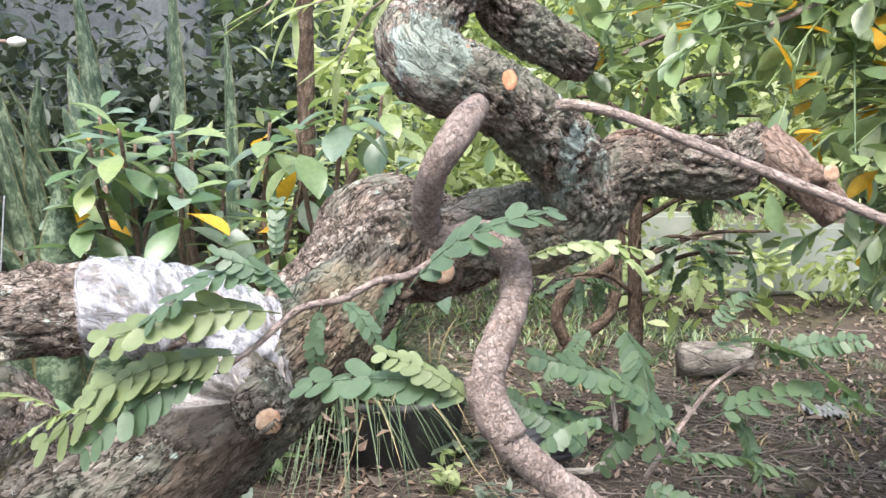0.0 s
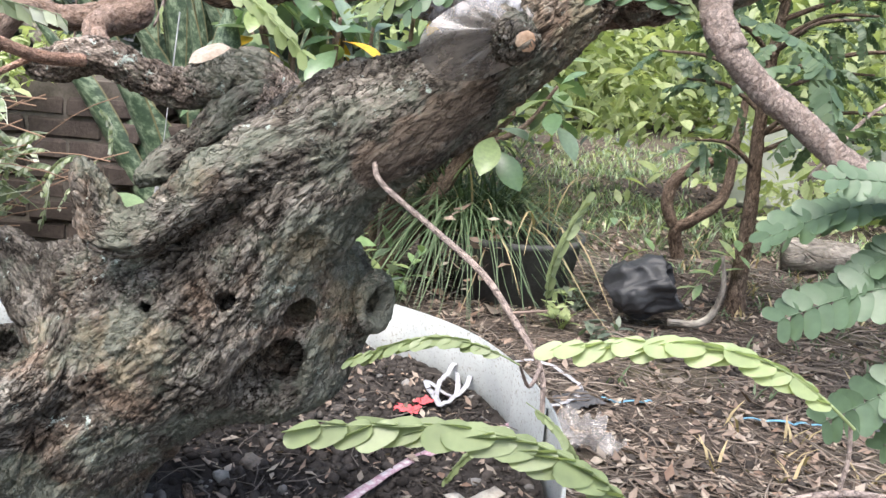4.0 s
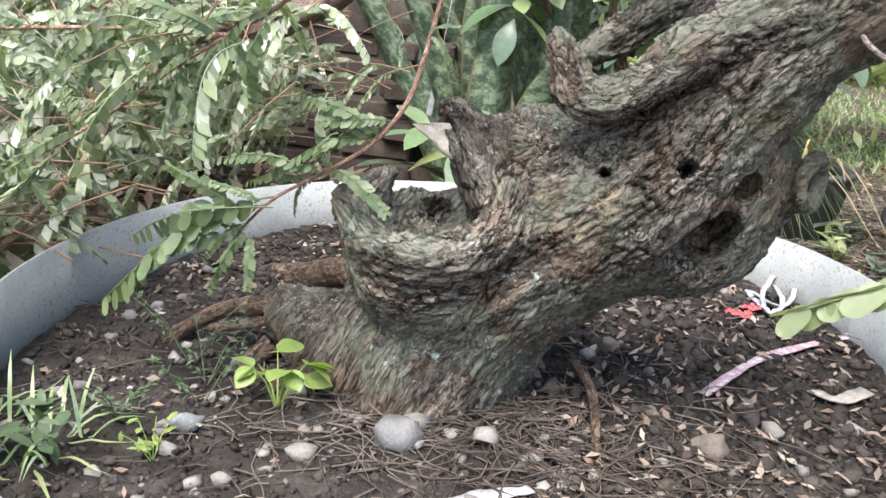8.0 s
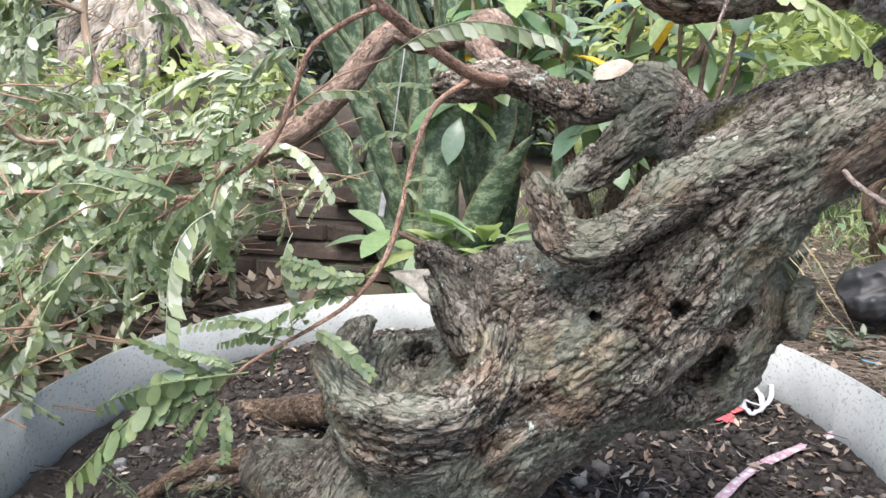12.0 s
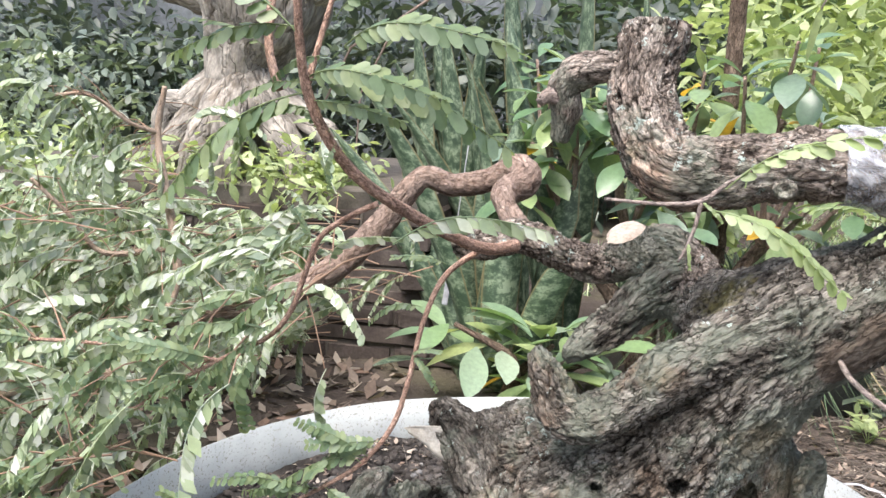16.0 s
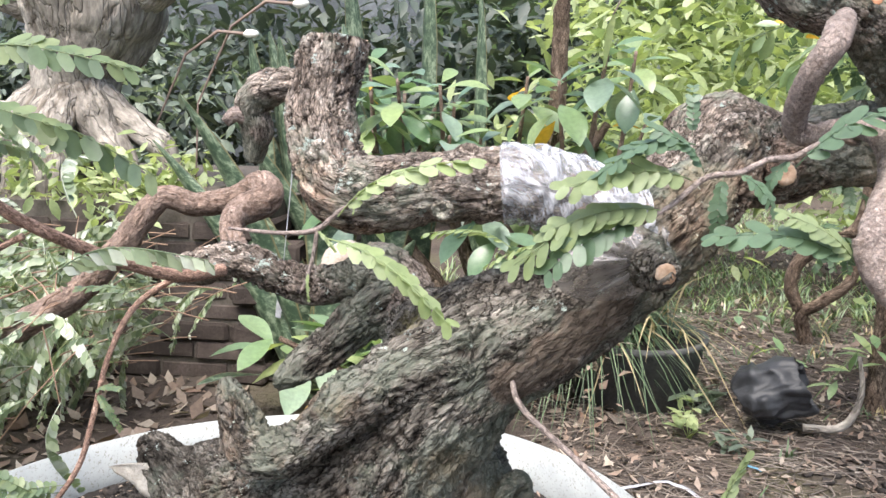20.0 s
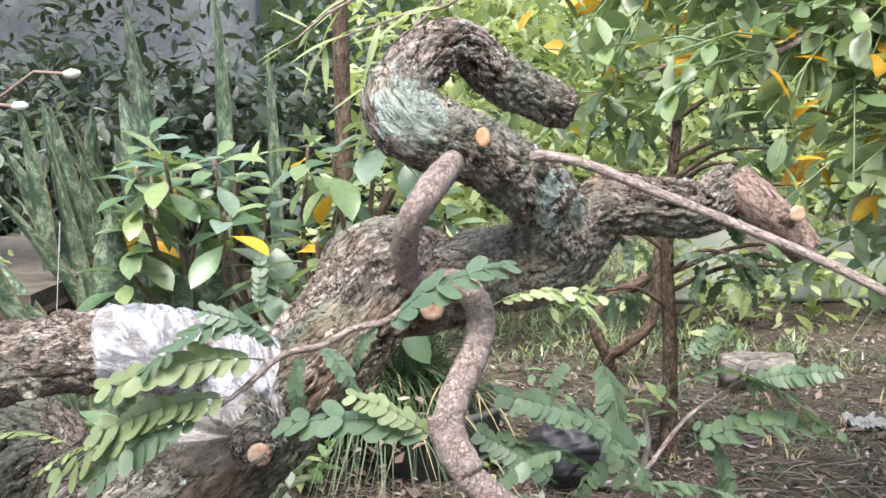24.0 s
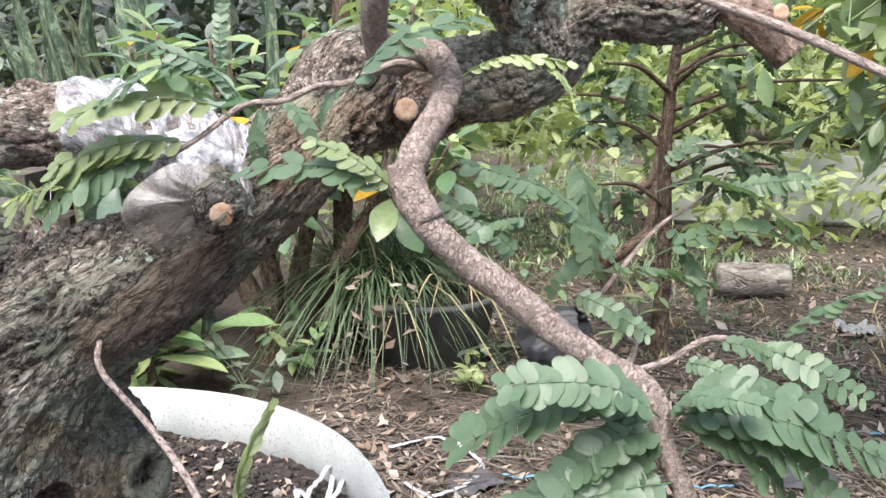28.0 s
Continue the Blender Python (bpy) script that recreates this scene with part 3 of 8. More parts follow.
# ---- limbs of the old tree: x, y, z, radius ----
TRUNK = [(-0.663, 0.700, 0.071, 0.1251), (-0.630, 0.700, 0.155, 0.1110), (-0.570, 0.690, 0.238, 0.0970), (-0.482, 0.690, 0.318, 0.0950), (-0.408, 0.680, 0.376, 0.0875), (-0.355, 0.660, 0.454, 0.0619), (-0.314, 0.650, 0.505, 0.0522), (-0.274, 0.650, 0.543, 0.0454)]
NECK = [(-0.292, 0.640, 0.561, 0.0494), (-0.219, 0.655, 0.586, 0.0448), (-0.158, 0.670, 0.632, 0.0381), (-0.108, 0.690, 0.677, 0.0329), (-0.071, 0.735, 0.711, 0.0286), (-0.042, 0.790, 0.742, 0.0277)]
LOBE = [(-0.391, 0.700, 0.348, 0.0760), (-0.335, 0.710, 0.390, 0.0690), (-0.335, 0.715, 0.330, 0.0570), (-0.348, 0.705, 0.299, 0.0450), (-0.411, 0.710, 0.292, 0.0450), (-0.488, 0.700, 0.275, 0.0500)]
SHOULDER = [(-0.499, 0.680, 0.349, 0.0838), (-0.547, 0.680, 0.362, 0.0572), (-0.585, 0.670, 0.365, 0.0390)]
STUB = [(-0.616, 0.660, 0.217, 0.0913), (-0.644, 0.600, 0.278, 0.0773)]
LIP = [(-0.725, 0.575, 0.326, 0.0112), (-0.706, 0.552, 0.308, 0.0140), (-0.675, 0.538, 0.288, 0.0162), (-0.621, 0.532, 0.278, 0.0171), (-0.575, 0.548, 0.286, 0.0165), (-0.547, 0.575, 0.310, 0.0149), (-0.543, 0.605, 0.344, 0.0134)]
HORN_LOW = [(-0.721, 0.620, 0.297, 0.0222), (-0.707, 0.625, 0.325, 0.0169), (-0.695, 0.630, 0.344, 0.0065)]
HORN_TOP = [(-0.581, 0.650, 0.336, 0.0308), (-0.604, 0.655, 0.374, 0.0244), (-0.622, 0.655, 0.407, 0.0172), (-0.637, 0.655, 0.423, 0.0089)]
RIDGE = [(-0.516, 0.600, 0.515, 0.0114), (-0.503, 0.590, 0.496, 0.0141), (-0.495, 0.585, 0.470, 0.0164), (-0.464, 0.580, 0.458, 0.0179), (-0.433, 0.580, 0.472, 0.0182), (-0.405, 0.585, 0.499, 0.0201), (-0.373, 0.590, 0.526, 0.0220), (-0.340, 0.605, 0.548, 0.0236), (-0.306, 0.620, 0.561, 0.0247)]
BACK_RIB = [(-0.387, 0.755, 0.583, 0.0270), (-0.417, 0.745, 0.563, 0.0235), (-0.446, 0.730, 0.535, 0.0205), (-0.472, 0.715, 0.512, 0.0175), (-0.497, 0.690, 0.496, 0.0115)]
BACK_WALL = [(-0.374, 0.740, 0.545, 0.0270), (-0.339, 0.715, 0.555, 0.0330), (-0.302, 0.680, 0.568, 0.0330), (-0.264, 0.650, 0.586, 0.0360)]
FLARE = [(-0.700, 0.680, 0.088, 0.0726), (-0.771, 0.680, 0.100, 0.0515), (-0.825, 0.690, 0.122, 0.0313), (-0.859, 0.700, 0.120, 0.0197)]
FLARE_FRONT = [(-0.648, 0.660, 0.099, 0.0704), (-0.654, 0.640, 0.076, 0.0418)]
CAVITY = [(-0.640, 0.600, 0.314, 0.0639), (-0.650, 0.595, 0.349, 0.0668), (-0.656, 0.585, 0.400, 0.0676)]
CAVITY_BACK = [(-0.640, 0.630, 0.372, 0.0500), (-0.650, 0.690, 0.370, 0.0520), (-0.660, 0.770, 0.375, 0.0560)]
CAVITY_EYE = [(-0.640, 0.630, 0.320, 0.0172), (-0.645, 0.680, 0.295, 0.0153)]
HOLLOW = [(-0.347, 0.628, 0.303, 0.0310), (-0.338, 0.636, 0.330, 0.0280), (-0.330, 0.650, 0.350, 0.0190), (-0.330, 0.640, 0.292, 0.0200)]
HOLLOW_DEEP = [(-0.336, 0.662, 0.318, 0.0230), (-0.330, 0.685, 0.335, 0.0160)]
SIDE_KNOT = [(-0.285, 0.725, 0.372, 0.0330), (-0.262, 0.703, 0.380, 0.0270)]
SIDE_HOLE = [(-0.236, 0.655, 0.393, 0.0194), (-0.241, 0.680, 0.386, 0.0182)]
SLIT = [(-0.374, 0.600, 0.391, 0.0051), (-0.369, 0.610, 0.401, 0.0057), (-0.370, 0.650, 0.390, 0.0054)]
PIT = [(-0.449, 0.570, 0.392, 0.0051), (-0.455, 0.640, 0.379, 0.0049)]
BOWL_B = [(-0.478, 0.635, 0.505, 0.0210), (-0.447, 0.650, 0.522, 0.0270), (-0.413, 0.665, 0.545, 0.0240), (-0.386, 0.670, 0.562, 0.0160)]
GNARL = [(-0.149, 0.720, 0.672, 0.0315), (-0.115, 0.740, 0.699, 0.0331), (-0.089, 0.775, 0.729, 0.0386), (-0.068, 0.800, 0.756, 0.0463), (-0.034, 0.825, 0.754, 0.0464), (0.001, 0.815, 0.738, 0.0447), (0.042, 0.800, 0.752, 0.0426), (0.086, 0.795, 0.758, 0.0411), (0.122, 0.785, 0.770, 0.0371), (0.143, 0.780, 0.798, 0.0335), (0.167, 0.775, 0.817, 0.0299), (0.208, 0.770, 0.815, 0.0275), (0.249, 0.770, 0.814, 0.0274), (0.271, 0.770, 0.829, 0.0231), (0.286, 0.772, 0.840, 0.0179)]
DROOP = [(-0.015, 0.800, 0.741, 0.0395), (-0.001, 0.800, 0.715, 0.0351), (0.010, 0.800, 0.701, 0.0227)]
ARCH = [(0.129, 0.775, 0.782, 0.0323), (0.105, 0.755, 0.822, 0.0345), (0.072, 0.720, 0.855, 0.0309), (0.030, 0.695, 0.879, 0.0299), (-0.007, 0.685, 0.894, 0.0333), (-0.022, 0.690, 0.913, 0.0316), (-0.009, 0.710, 0.942, 0.0264), (0.014, 0.730, 0.965, 0.0229), (0.036, 0.745, 0.963, 0.0213), (0.055, 0.760, 0.945, 0.0217), (0.083, 0.775, 0.927, 0.0221), (0.112, 0.790, 0.913, 0.0215), (0.126, 0.800, 0.909, 0.0196)]
TIP = [(0.277, 0.770, 0.837, 0.0210), (0.298, 0.760, 0.817, 0.0197), (0.318, 0.755, 0.799, 0.0181), (0.341, 0.750, 0.774, 0.0154)]
TIP_STUB = [(0.313, 0.750, 0.807, 0.0113), (0.320, 0.735, 0.810, 0.0085)]
ROOT_TOP = [(0.026, 0.660, 0.866, 0.0092), (0.017, 0.635, 0.855, 0.0116), (0.007, 0.600, 0.841, 0.0111), (-0.006, 0.600, 0.820, 0.0103), (-0.012, 0.620, 0.796, 0.0102), (-0.010, 0.640, 0.774, 0.0101), (0.005, 0.635, 0.768, 0.0096), (0.024, 0.605, 0.776, 0.0096), (0.039, 0.580, 0.774, 0.0100), (0.048, 0.570, 0.757, 0.0103), (0.045, 0.550, 0.737, 0.0104), (0.035, 0.530, 0.718, 0.0109), (0.027, 0.515, 0.699, 0.0107), (0.030, 0.505, 0.683, 0.0106), (0.041, 0.500, 0.665, 0.0109)]
ROOT_LOW = [(0.022, 0.510, 0.702, 0.0097), (0.027, 0.505, 0.680, 0.0101), (0.042, 0.500, 0.661, 0.0101), (0.067, 0.500, 0.638, 0.0105), (0.094, 0.495, 0.619, 0.0104), (0.124, 0.490, 0.596, 0.0100), (0.152, 0.475, 0.581, 0.0091), (0.175, 0.460, 0.573, 0.0081), (0.185, 0.450, 0.562, 0.0077), (0.188, 0.445, 0.545, 0.0074), (0.196, 0.440, 0.525, 0.0072), (0.211, 0.430, 0.491, 0.0072), (0.227, 0.420, 0.464, 0.0070), (0.239, 0.410, 0.441, 0.0068), (0.262, 0.395, 0.400, 0.0060)]
ROOT_TWIG = [(0.031, 0.600, 0.764, 0.0030), (0.011, 0.585, 0.768, 0.0030), (-0.008, 0.570, 0.761, 0.0025), (-0.023, 0.560, 0.754, 0.0025), (-0.042, 0.550, 0.752, 0.0024), (-0.064, 0.540, 0.742, 0.0024), (-0.088, 0.525, 0.739, 0.0023), (-0.112, 0.510, 0.720, 0.0019), (-0.133, 0.500, 0.706, 0.0015)]
ROD = [(0.081, 0.715, 0.862, 0.0059), (0.099, 0.700, 0.867, 0.0048), (0.134, 0.685, 0.860, 0.0043), (0.187, 0.660, 0.838, 0.0041), (0.248, 0.630, 0.812, 0.0039), (0.303, 0.600, 0.787, 0.0038), (0.359, 0.570, 0.757, 0.0036), (0.401, 0.550, 0.736, 0.0035)]
SHADOW_TWIG = [(-0.021, 0.800, 0.695, 0.0080), (-0.043, 0.810, 0.690, 0.0092), (-0.062, 0.820, 0.679, 0.0105), (-0.073, 0.830, 0.664, 0.0059)]
TAPED = [(-0.108, 0.690, 0.669, 0.0266), (-0.145, 0.665, 0.681, 0.0322), (-0.191, 0.640, 0.707, 0.0335), (-0.234, 0.620, 0.721, 0.0320), (-0.274, 0.615, 0.720, 0.0311), (-0.319, 0.610, 0.716, 0.0323), (-0.365, 0.605, 0.708, 0.0346), (-0.398, 0.610, 0.711, 0.0362), (-0.424, 0.630, 0.741, 0.0328), (-0.436, 0.650, 0.785, 0.0334), (-0.429, 0.665, 0.833, 0.0336), (-0.428, 0.668, 0.849, 0.0325)]
TAPED_STUB = [(-0.443, 0.655, 0.806, 0.0141), (-0.474, 0.660, 0.806, 0.0164), (-0.503, 0.670, 0.800, 0.0179), (-0.518, 0.675, 0.784, 0.0170), (-0.516, 0.680, 0.761, 0.0160), (-0.523, 0.685, 0.729, 0.0093)]
CURL = [(-0.514, 0.675, 0.770, 0.0079), (-0.520, 0.670, 0.775, 0.0096), (-0.533, 0.665, 0.776, 0.0084), (-0.541, 0.660, 0.768, 0.0051)]
LOWER_LIMB = [(-0.653, 0.745, 0.597, 0.0142), (-0.615, 0.740, 0.604, 0.0190), (-0.568, 0.735, 0.614, 0.0200), (-0.527, 0.745, 0.598, 0.0200), (-0.489, 0.755, 0.587, 0.0212), (-0.451, 0.760, 0.596, 0.0255), (-0.414, 0.765, 0.605, 0.0300), (-0.385, 0.765, 0.592, 0.0300), (-0.372, 0.750, 0.574, 0.0310), (-0.350, 0.720, 0.545, 0.0300)]
BROWN = [(-0.573, 0.745, 0.619, 0.0190), (-0.607, 0.800, 0.642, 0.0175), (-0.623, 0.860, 0.651, 0.0241), (-0.606, 0.900, 0.664, 0.0278), (-0.623, 0.925, 0.678, 0.0269), (-0.660, 0.930, 0.661, 0.0227), (-0.708, 0.910, 0.652, 0.0211), (-0.746, 0.890, 0.662, 0.0201), (-0.778, 0.880, 0.628, 0.0224), (-0.808, 0.870, 0.586, 0.0240), (-0.869, 0.850, 0.525, 0.0248), (-0.943, 0.830, 0.482, 0.0256)]
BROWN_END = [(-0.848, 0.850, 0.539, 0.0217), (-0.898, 0.830, 0.504, 0.0186), (-0.965, 0.810, 0.474, 0.0148), (-1.033, 0.790, 0.457, 0.0109), (-1.137, 0.770, 0.430, 0.0071)]
RED_TWIG = [(-0.568, 0.700, 0.610, 0.0085), (-0.583, 0.650, 0.612, 0.0082), (-0.604, 0.610, 0.625, 0.0074), (-0.641, 0.550, 0.658, 0.0074), (-0.673, 0.505, 0.692, 0.0070), (-0.691, 0.475, 0.727, 0.0064), (-0.701, 0.450, 0.771, 0.0057), (-0.699, 0.430, 0.818, 0.0047), (-0.691, 0.410, 0.878, 0.0041)]
RED_FORK = [(-0.704, 0.455, 0.778, 0.0041), (-0.700, 0.470, 0.815, 0.0034), (-0.691, 0.480, 0.859, 0.0027), (-0.685, 0.490, 0.898, 0.0024)]
RED_FORK2 = [(-0.740, 0.470, 0.773, 0.0052), (-0.756, 0.480, 0.815, 0.0049), (-0.755, 0.490, 0.870, 0.0046), (-0.748, 0.490, 0.909, 0.0041)]
TWIG_A = [(-0.654, 0.500, 0.672, 0.0037), (-0.682, 0.500, 0.658, 0.0033), (-0.713, 0.500, 0.635, 0.0034), (-0.732, 0.505, 0.595, 0.0034), (-0.749, 0.510, 0.558, 0.0035), (-0.781, 0.520, 0.524, 0.0031), (-0.852, 0.540, 0.485, 0.0029), (-0.924, 0.550, 0.442, 0.0025), (-1.028, 0.560, 0.371, 0.0027), (-1.166, 0.560, 0.290, 0.0023), (-1.311, 0.550, 0.230, 0.0018)]
TWIG_A2 = [(-0.852, 0.540, 0.485, 0.0032), (-0.963, 0.560, 0.479, 0.0027), (-1.088, 0.580, 0.469, 0.0029), (-1.218, 0.590, 0.452, 0.0023), (-1.387, 0.600, 0.416, 0.0016)]
TWIG_B = [(-0.592, 0.655, 0.613, 0.0043), (-0.624, 0.620, 0.585, 0.0039), (-0.637, 0.590, 0.541, 0.0034), (-0.645, 0.570, 0.482, 0.0034), (-0.657, 0.560, 0.435, 0.0034), (-0.686, 0.550, 0.393, 0.0030), (-0.729, 0.545, 0.360, 0.0026), (-0.794, 0.540, 0.317, 0.0023), (-0.836, 0.540, 0.272, 0.0019)]
LIMB_1 = [(-1.193, 0.850, 0.345, 0.0130), (-1.280, 0.800, 0.328, 0.0129), (-1.342, 0.750, 0.317, 0.0119), (-1.402, 0.700, 0.301, 0.0108), (-1.524, 0.640, 0.252, 0.0100), (-1.662, 0.600, 0.197, 0.0093)]
LIMB_2 = [(-1.336, 1.120, 0.350, 0.0123), (-1.326, 1.140, 0.417, 0.0123), (-1.343, 1.160, 0.492, 0.0135), (-1.379, 1.180, 0.601, 0.0124), (-1.404, 1.200, 0.688, 0.0102), (-1.386, 1.200, 0.777, 0.0078)]
LIMB_3 = [(-1.358, 1.160, 0.470, 0.0102), (-1.461, 1.100, 0.464, 0.0079), (-1.498, 1.060, 0.536, 0.0066), (-1.546, 1.020, 0.605, 0.0054)]
LIMB_4 = [(-1.404, 1.200, 0.688, 0.0080), (-1.431, 1.150, 0.708, 0.0056), (-1.475, 1.100, 0.756, 0.0054), (-1.529, 1.050, 0.754, 0.0043)]
LIMB_5 = [(-1.191, 0.800, 0.356, 0.0099), (-1.198, 0.780, 0.290, 0.0099), (-1.244, 0.740, 0.217, 0.0090), (-1.350, 0.700, 0.092, 0.0083), (-1.475, 0.660, -0.034, 0.0076)]
LIMB_6 = [(-1.367, 0.620, 0.073, 0.0114), (-1.480, 0.600, 0.038, 0.0117), (-1.619, 0.580, 0.086, 0.0110)]
STICK_F = [(-0.240, 0.602, 0.548, 0.0026), (-0.225, 0.568, 0.532, 0.0026), (-0.174, 0.530, 0.505, 0.0026), (-0.130, 0.490, 0.483, 0.0028), (-0.103, 0.460, 0.460, 0.0026), (-0.077, 0.430, 0.430, 0.0022), (-0.072, 0.420, 0.395, 0.0018)]
TWIG_R = [(0.170, 0.700, 0.557, 0.0036), (0.196, 0.710, 0.590, 0.0036), (0.232, 0.730, 0.626, 0.0031), (0.279, 0.750, 0.652, 0.0026), (0.293, 0.755, 0.672, 0.0016)]
TWIG_R2 = [(0.170, 0.470, 0.575, 0.0025), (0.195, 0.475, 0.582, 0.0022), (0.223, 0.480, 0.596, 0.0022), (0.264, 0.485, 0.591, 0.0018), (0.286, 0.490, 0.598, 0.0015)]
TWIG_T = [(-0.441, 0.460, 0.694, 0.0013), (-0.393, 0.450, 0.694, 0.0017), (-0.366, 0.450, 0.698, 0.0021), (-0.349, 0.450, 0.712, 0.0016), (-0.332, 0.450, 0.723, 0.0012)]
TWIG_T2 = [(-0.366, 0.450, 0.698, 0.0017), (-0.369, 0.450, 0.679, 0.0017), (-0.374, 0.450, 0.662, 0.0013), (-0.380, 0.450, 0.649, 0.0008)]
ROOT_A = [(-0.823, 0.700, 0.143, 0.0194), (-0.880, 0.700, 0.124, 0.0152), (-0.934, 0.690, 0.110, 0.0115), (-0.988, 0.680, 0.076, 0.0108), (-1.023, 0.660, 0.043, 0.0093), (-1.057, 0.650, 0.019, 0.0062)]
ROOT_B = [(-0.850, 0.690, 0.117, 0.0075), (-0.894, 0.680, 0.099, 0.0060), (-0.947, 0.670, 0.088, 0.0053)]
ROOT_C = [(-0.832, 0.880, 0.128, 0.0224), (-0.937, 0.950, 0.078, 0.0251), (-1.056, 1.000, 0.034, 0.0266), (-1.145, 1.020, 0.008, 0.0244), (-1.185, 1.020, -0.016, 0.0164)]
ROOT_D = [(-0.772, 0.630, 0.092, 0.0156), (-0.808, 0.580, 0.060, 0.0124), (-0.831, 0.540, 0.036, 0.0101), (-0.841, 0.520, 0.013, 0.0067)]
ROOT_E = [(-0.850, 0.660, 0.088, 0.0148), (-0.874, 0.630, 0.063, 0.0117), (-0.902, 0.610, 0.041, 0.0087)]
ROOT_F = [(-0.474, 0.761, 0.108, 0.0062), (-0.450, 0.720, 0.104, 0.0062), (-0.432, 0.682, 0.096, 0.0062), (-0.415, 0.600, 0.074, 0.0055), (-0.407, 0.560, 0.064, 0.0040)]
CUT_B_STUB = [(-0.147, 0.620, 0.667, 0.0201), (-0.126, 0.575, 0.663, 0.0163), (-0.115, 0.552, 0.661, 0.0128)]
CUT_A_STUB = [(-0.001, 0.775, 0.725, 0.0220), (-0.001, 0.742, 0.727, 0.0116)]
FILM_A = [(-0.172, 0.597, 0.717), (-0.129, 0.602, 0.718), (-0.110, 0.607, 0.656), (-0.142, 0.578, 0.680)]
FILM_B = [(-0.116, 0.595, 0.692), (-0.109, 0.605, 0.687), (-0.107, 0.605, 0.651), (-0.110, 0.572, 0.651)]
FILM_RIM = [(-0.127, 0.598, 0.686), (-0.144, 0.588, 0.693), (-0.166, 0.585, 0.692), (-0.185, 0.575, 0.679), (-0.197, 0.572, 0.667), (-0.202, 0.575, 0.655), (-0.201, 0.583, 0.641), (-0.191, 0.594, 0.627), (-0.170, 0.596, 0.624), (-0.148, 0.590, 0.628), (-0.125, 0.580, 0.640)]
FILM_HUB = [(-0.127, 0.562, 0.670)]
LEAVES_TAPE = [(-0.022, 0.555, 0.748, 0.063, 0.540, 0.802), (-0.090, 0.525, 0.742, -0.128, 0.500, 0.779), (-0.099, 0.520, 0.737, -0.187, 0.470, 0.739), (-0.118, 0.510, 0.716, -0.195, 0.470, 0.706), (-0.126, 0.505, 0.712, -0.221, 0.460, 0.682), (-0.133, 0.500, 0.706, -0.197, 0.455, 0.677), (-0.064, 0.540, 0.742, -0.037, 0.520, 0.717), (-0.074, 0.530, 0.740, -0.081, 0.520, 0.701), (-0.101, 0.520, 0.769, -0.100, 0.530, 0.806), (0.017, 0.515, 0.683, -0.033, 0.500, 0.719), (0.017, 0.515, 0.682, -0.079, 0.500, 0.702), (-0.024, 0.560, 0.753, -0.043, 0.550, 0.725), (-0.097, 0.520, 0.763, -0.164, 0.475, 0.749)]
LEAVES_ROOT = [(0.187, 0.450, 0.555, 0.062, 0.420, 0.553), (0.190, 0.450, 0.552, 0.084, 0.470, 0.540), (0.195, 0.450, 0.556, 0.284, 0.400, 0.527), (0.198, 0.450, 0.569, 0.312, 0.430, 0.545), (0.192, 0.450, 0.546, 0.115, 0.410, 0.519), (0.197, 0.455, 0.570, 0.283, 0.440, 0.554), (0.192, 0.450, 0.543, 0.163, 0.420, 0.508)]
LEAVES_ROOT_B = [(0.198, 0.438, 0.521, 0.080, 0.400, 0.497), (0.185, 0.440, 0.560, 0.097, 0.400, 0.593), (0.209, 0.432, 0.493, 0.165, 0.400, 0.460), (0.228, 0.420, 0.464, 0.112, 0.395, 0.435), (0.230, 0.418, 0.455, 0.151, 0.395, 0.420), (0.190, 0.442, 0.558, 0.228, 0.400, 0.587), (0.212, 0.430, 0.490, 0.242, 0.400, 0.470), (0.190, 0.446, 0.552, 0.263, 0.410, 0.525), (0.190, 0.446, 0.556, 0.306, 0.410, 0.557), (0.186, 0.446, 0.548, 0.115, 0.410, 0.519)]
LEAF_SPIKE = [(-0.103, 0.460, 0.460), (-0.075, 0.450, 0.468), (-0.066, 0.440, 0.554)]
LEAVES_RIGHT = [(0.153, 0.600, 0.649, 0.063, 0.580, 0.699), (0.102, 0.580, 0.623, 0.047, 0.570, 0.671), (0.152, 0.620, 0.602, 0.251, 0.600, 0.608), (0.142, 0.600, 0.593, 0.199, 0.570, 0.571), (0.227, 0.740, 0.654, 0.356, 0.720, 0.648), (0.231, 0.740, 0.675, 0.284, 0.760, 0.704), (0.238, 0.740, 0.628, 0.275, 0.700, 0.549), (0.193, 0.700, 0.624, 0.123, 0.660, 0.592), (0.225, 0.480, 0.596, 0.275, 0.460, 0.574), (0.202, 0.475, 0.582, 0.248, 0.450, 0.574), (0.264, 0.485, 0.591, 0.326, 0.480, 0.635), (0.249, 0.485, 0.591, 0.304, 0.440, 0.576)]
LEAVES_RIGHT_B = [(0.230, 0.730, 0.599, 0.362, 0.710, 0.615), (0.280, 0.750, 0.646, 0.362, 0.730, 0.671), (0.249, 0.735, 0.597, 0.270, 0.700, 0.561), (0.123, 0.620, 0.649, 0.182, 0.580, 0.620), (0.139, 0.620, 0.616, 0.064, 0.580, 0.666), (0.126, 0.720, 0.682, 0.100, 0.700, 0.646), (0.147, 0.720, 0.682, 0.166, 0.620, 0.626), (0.110, 0.560, 0.658, 0.046, 0.530, 0.657)]
LEAVES_YOUNG = [(0.057, 0.600, 0.759, 0.130, 0.565, 0.776), (0.117, 0.580, 0.765, 0.136, 0.560, 0.750)]
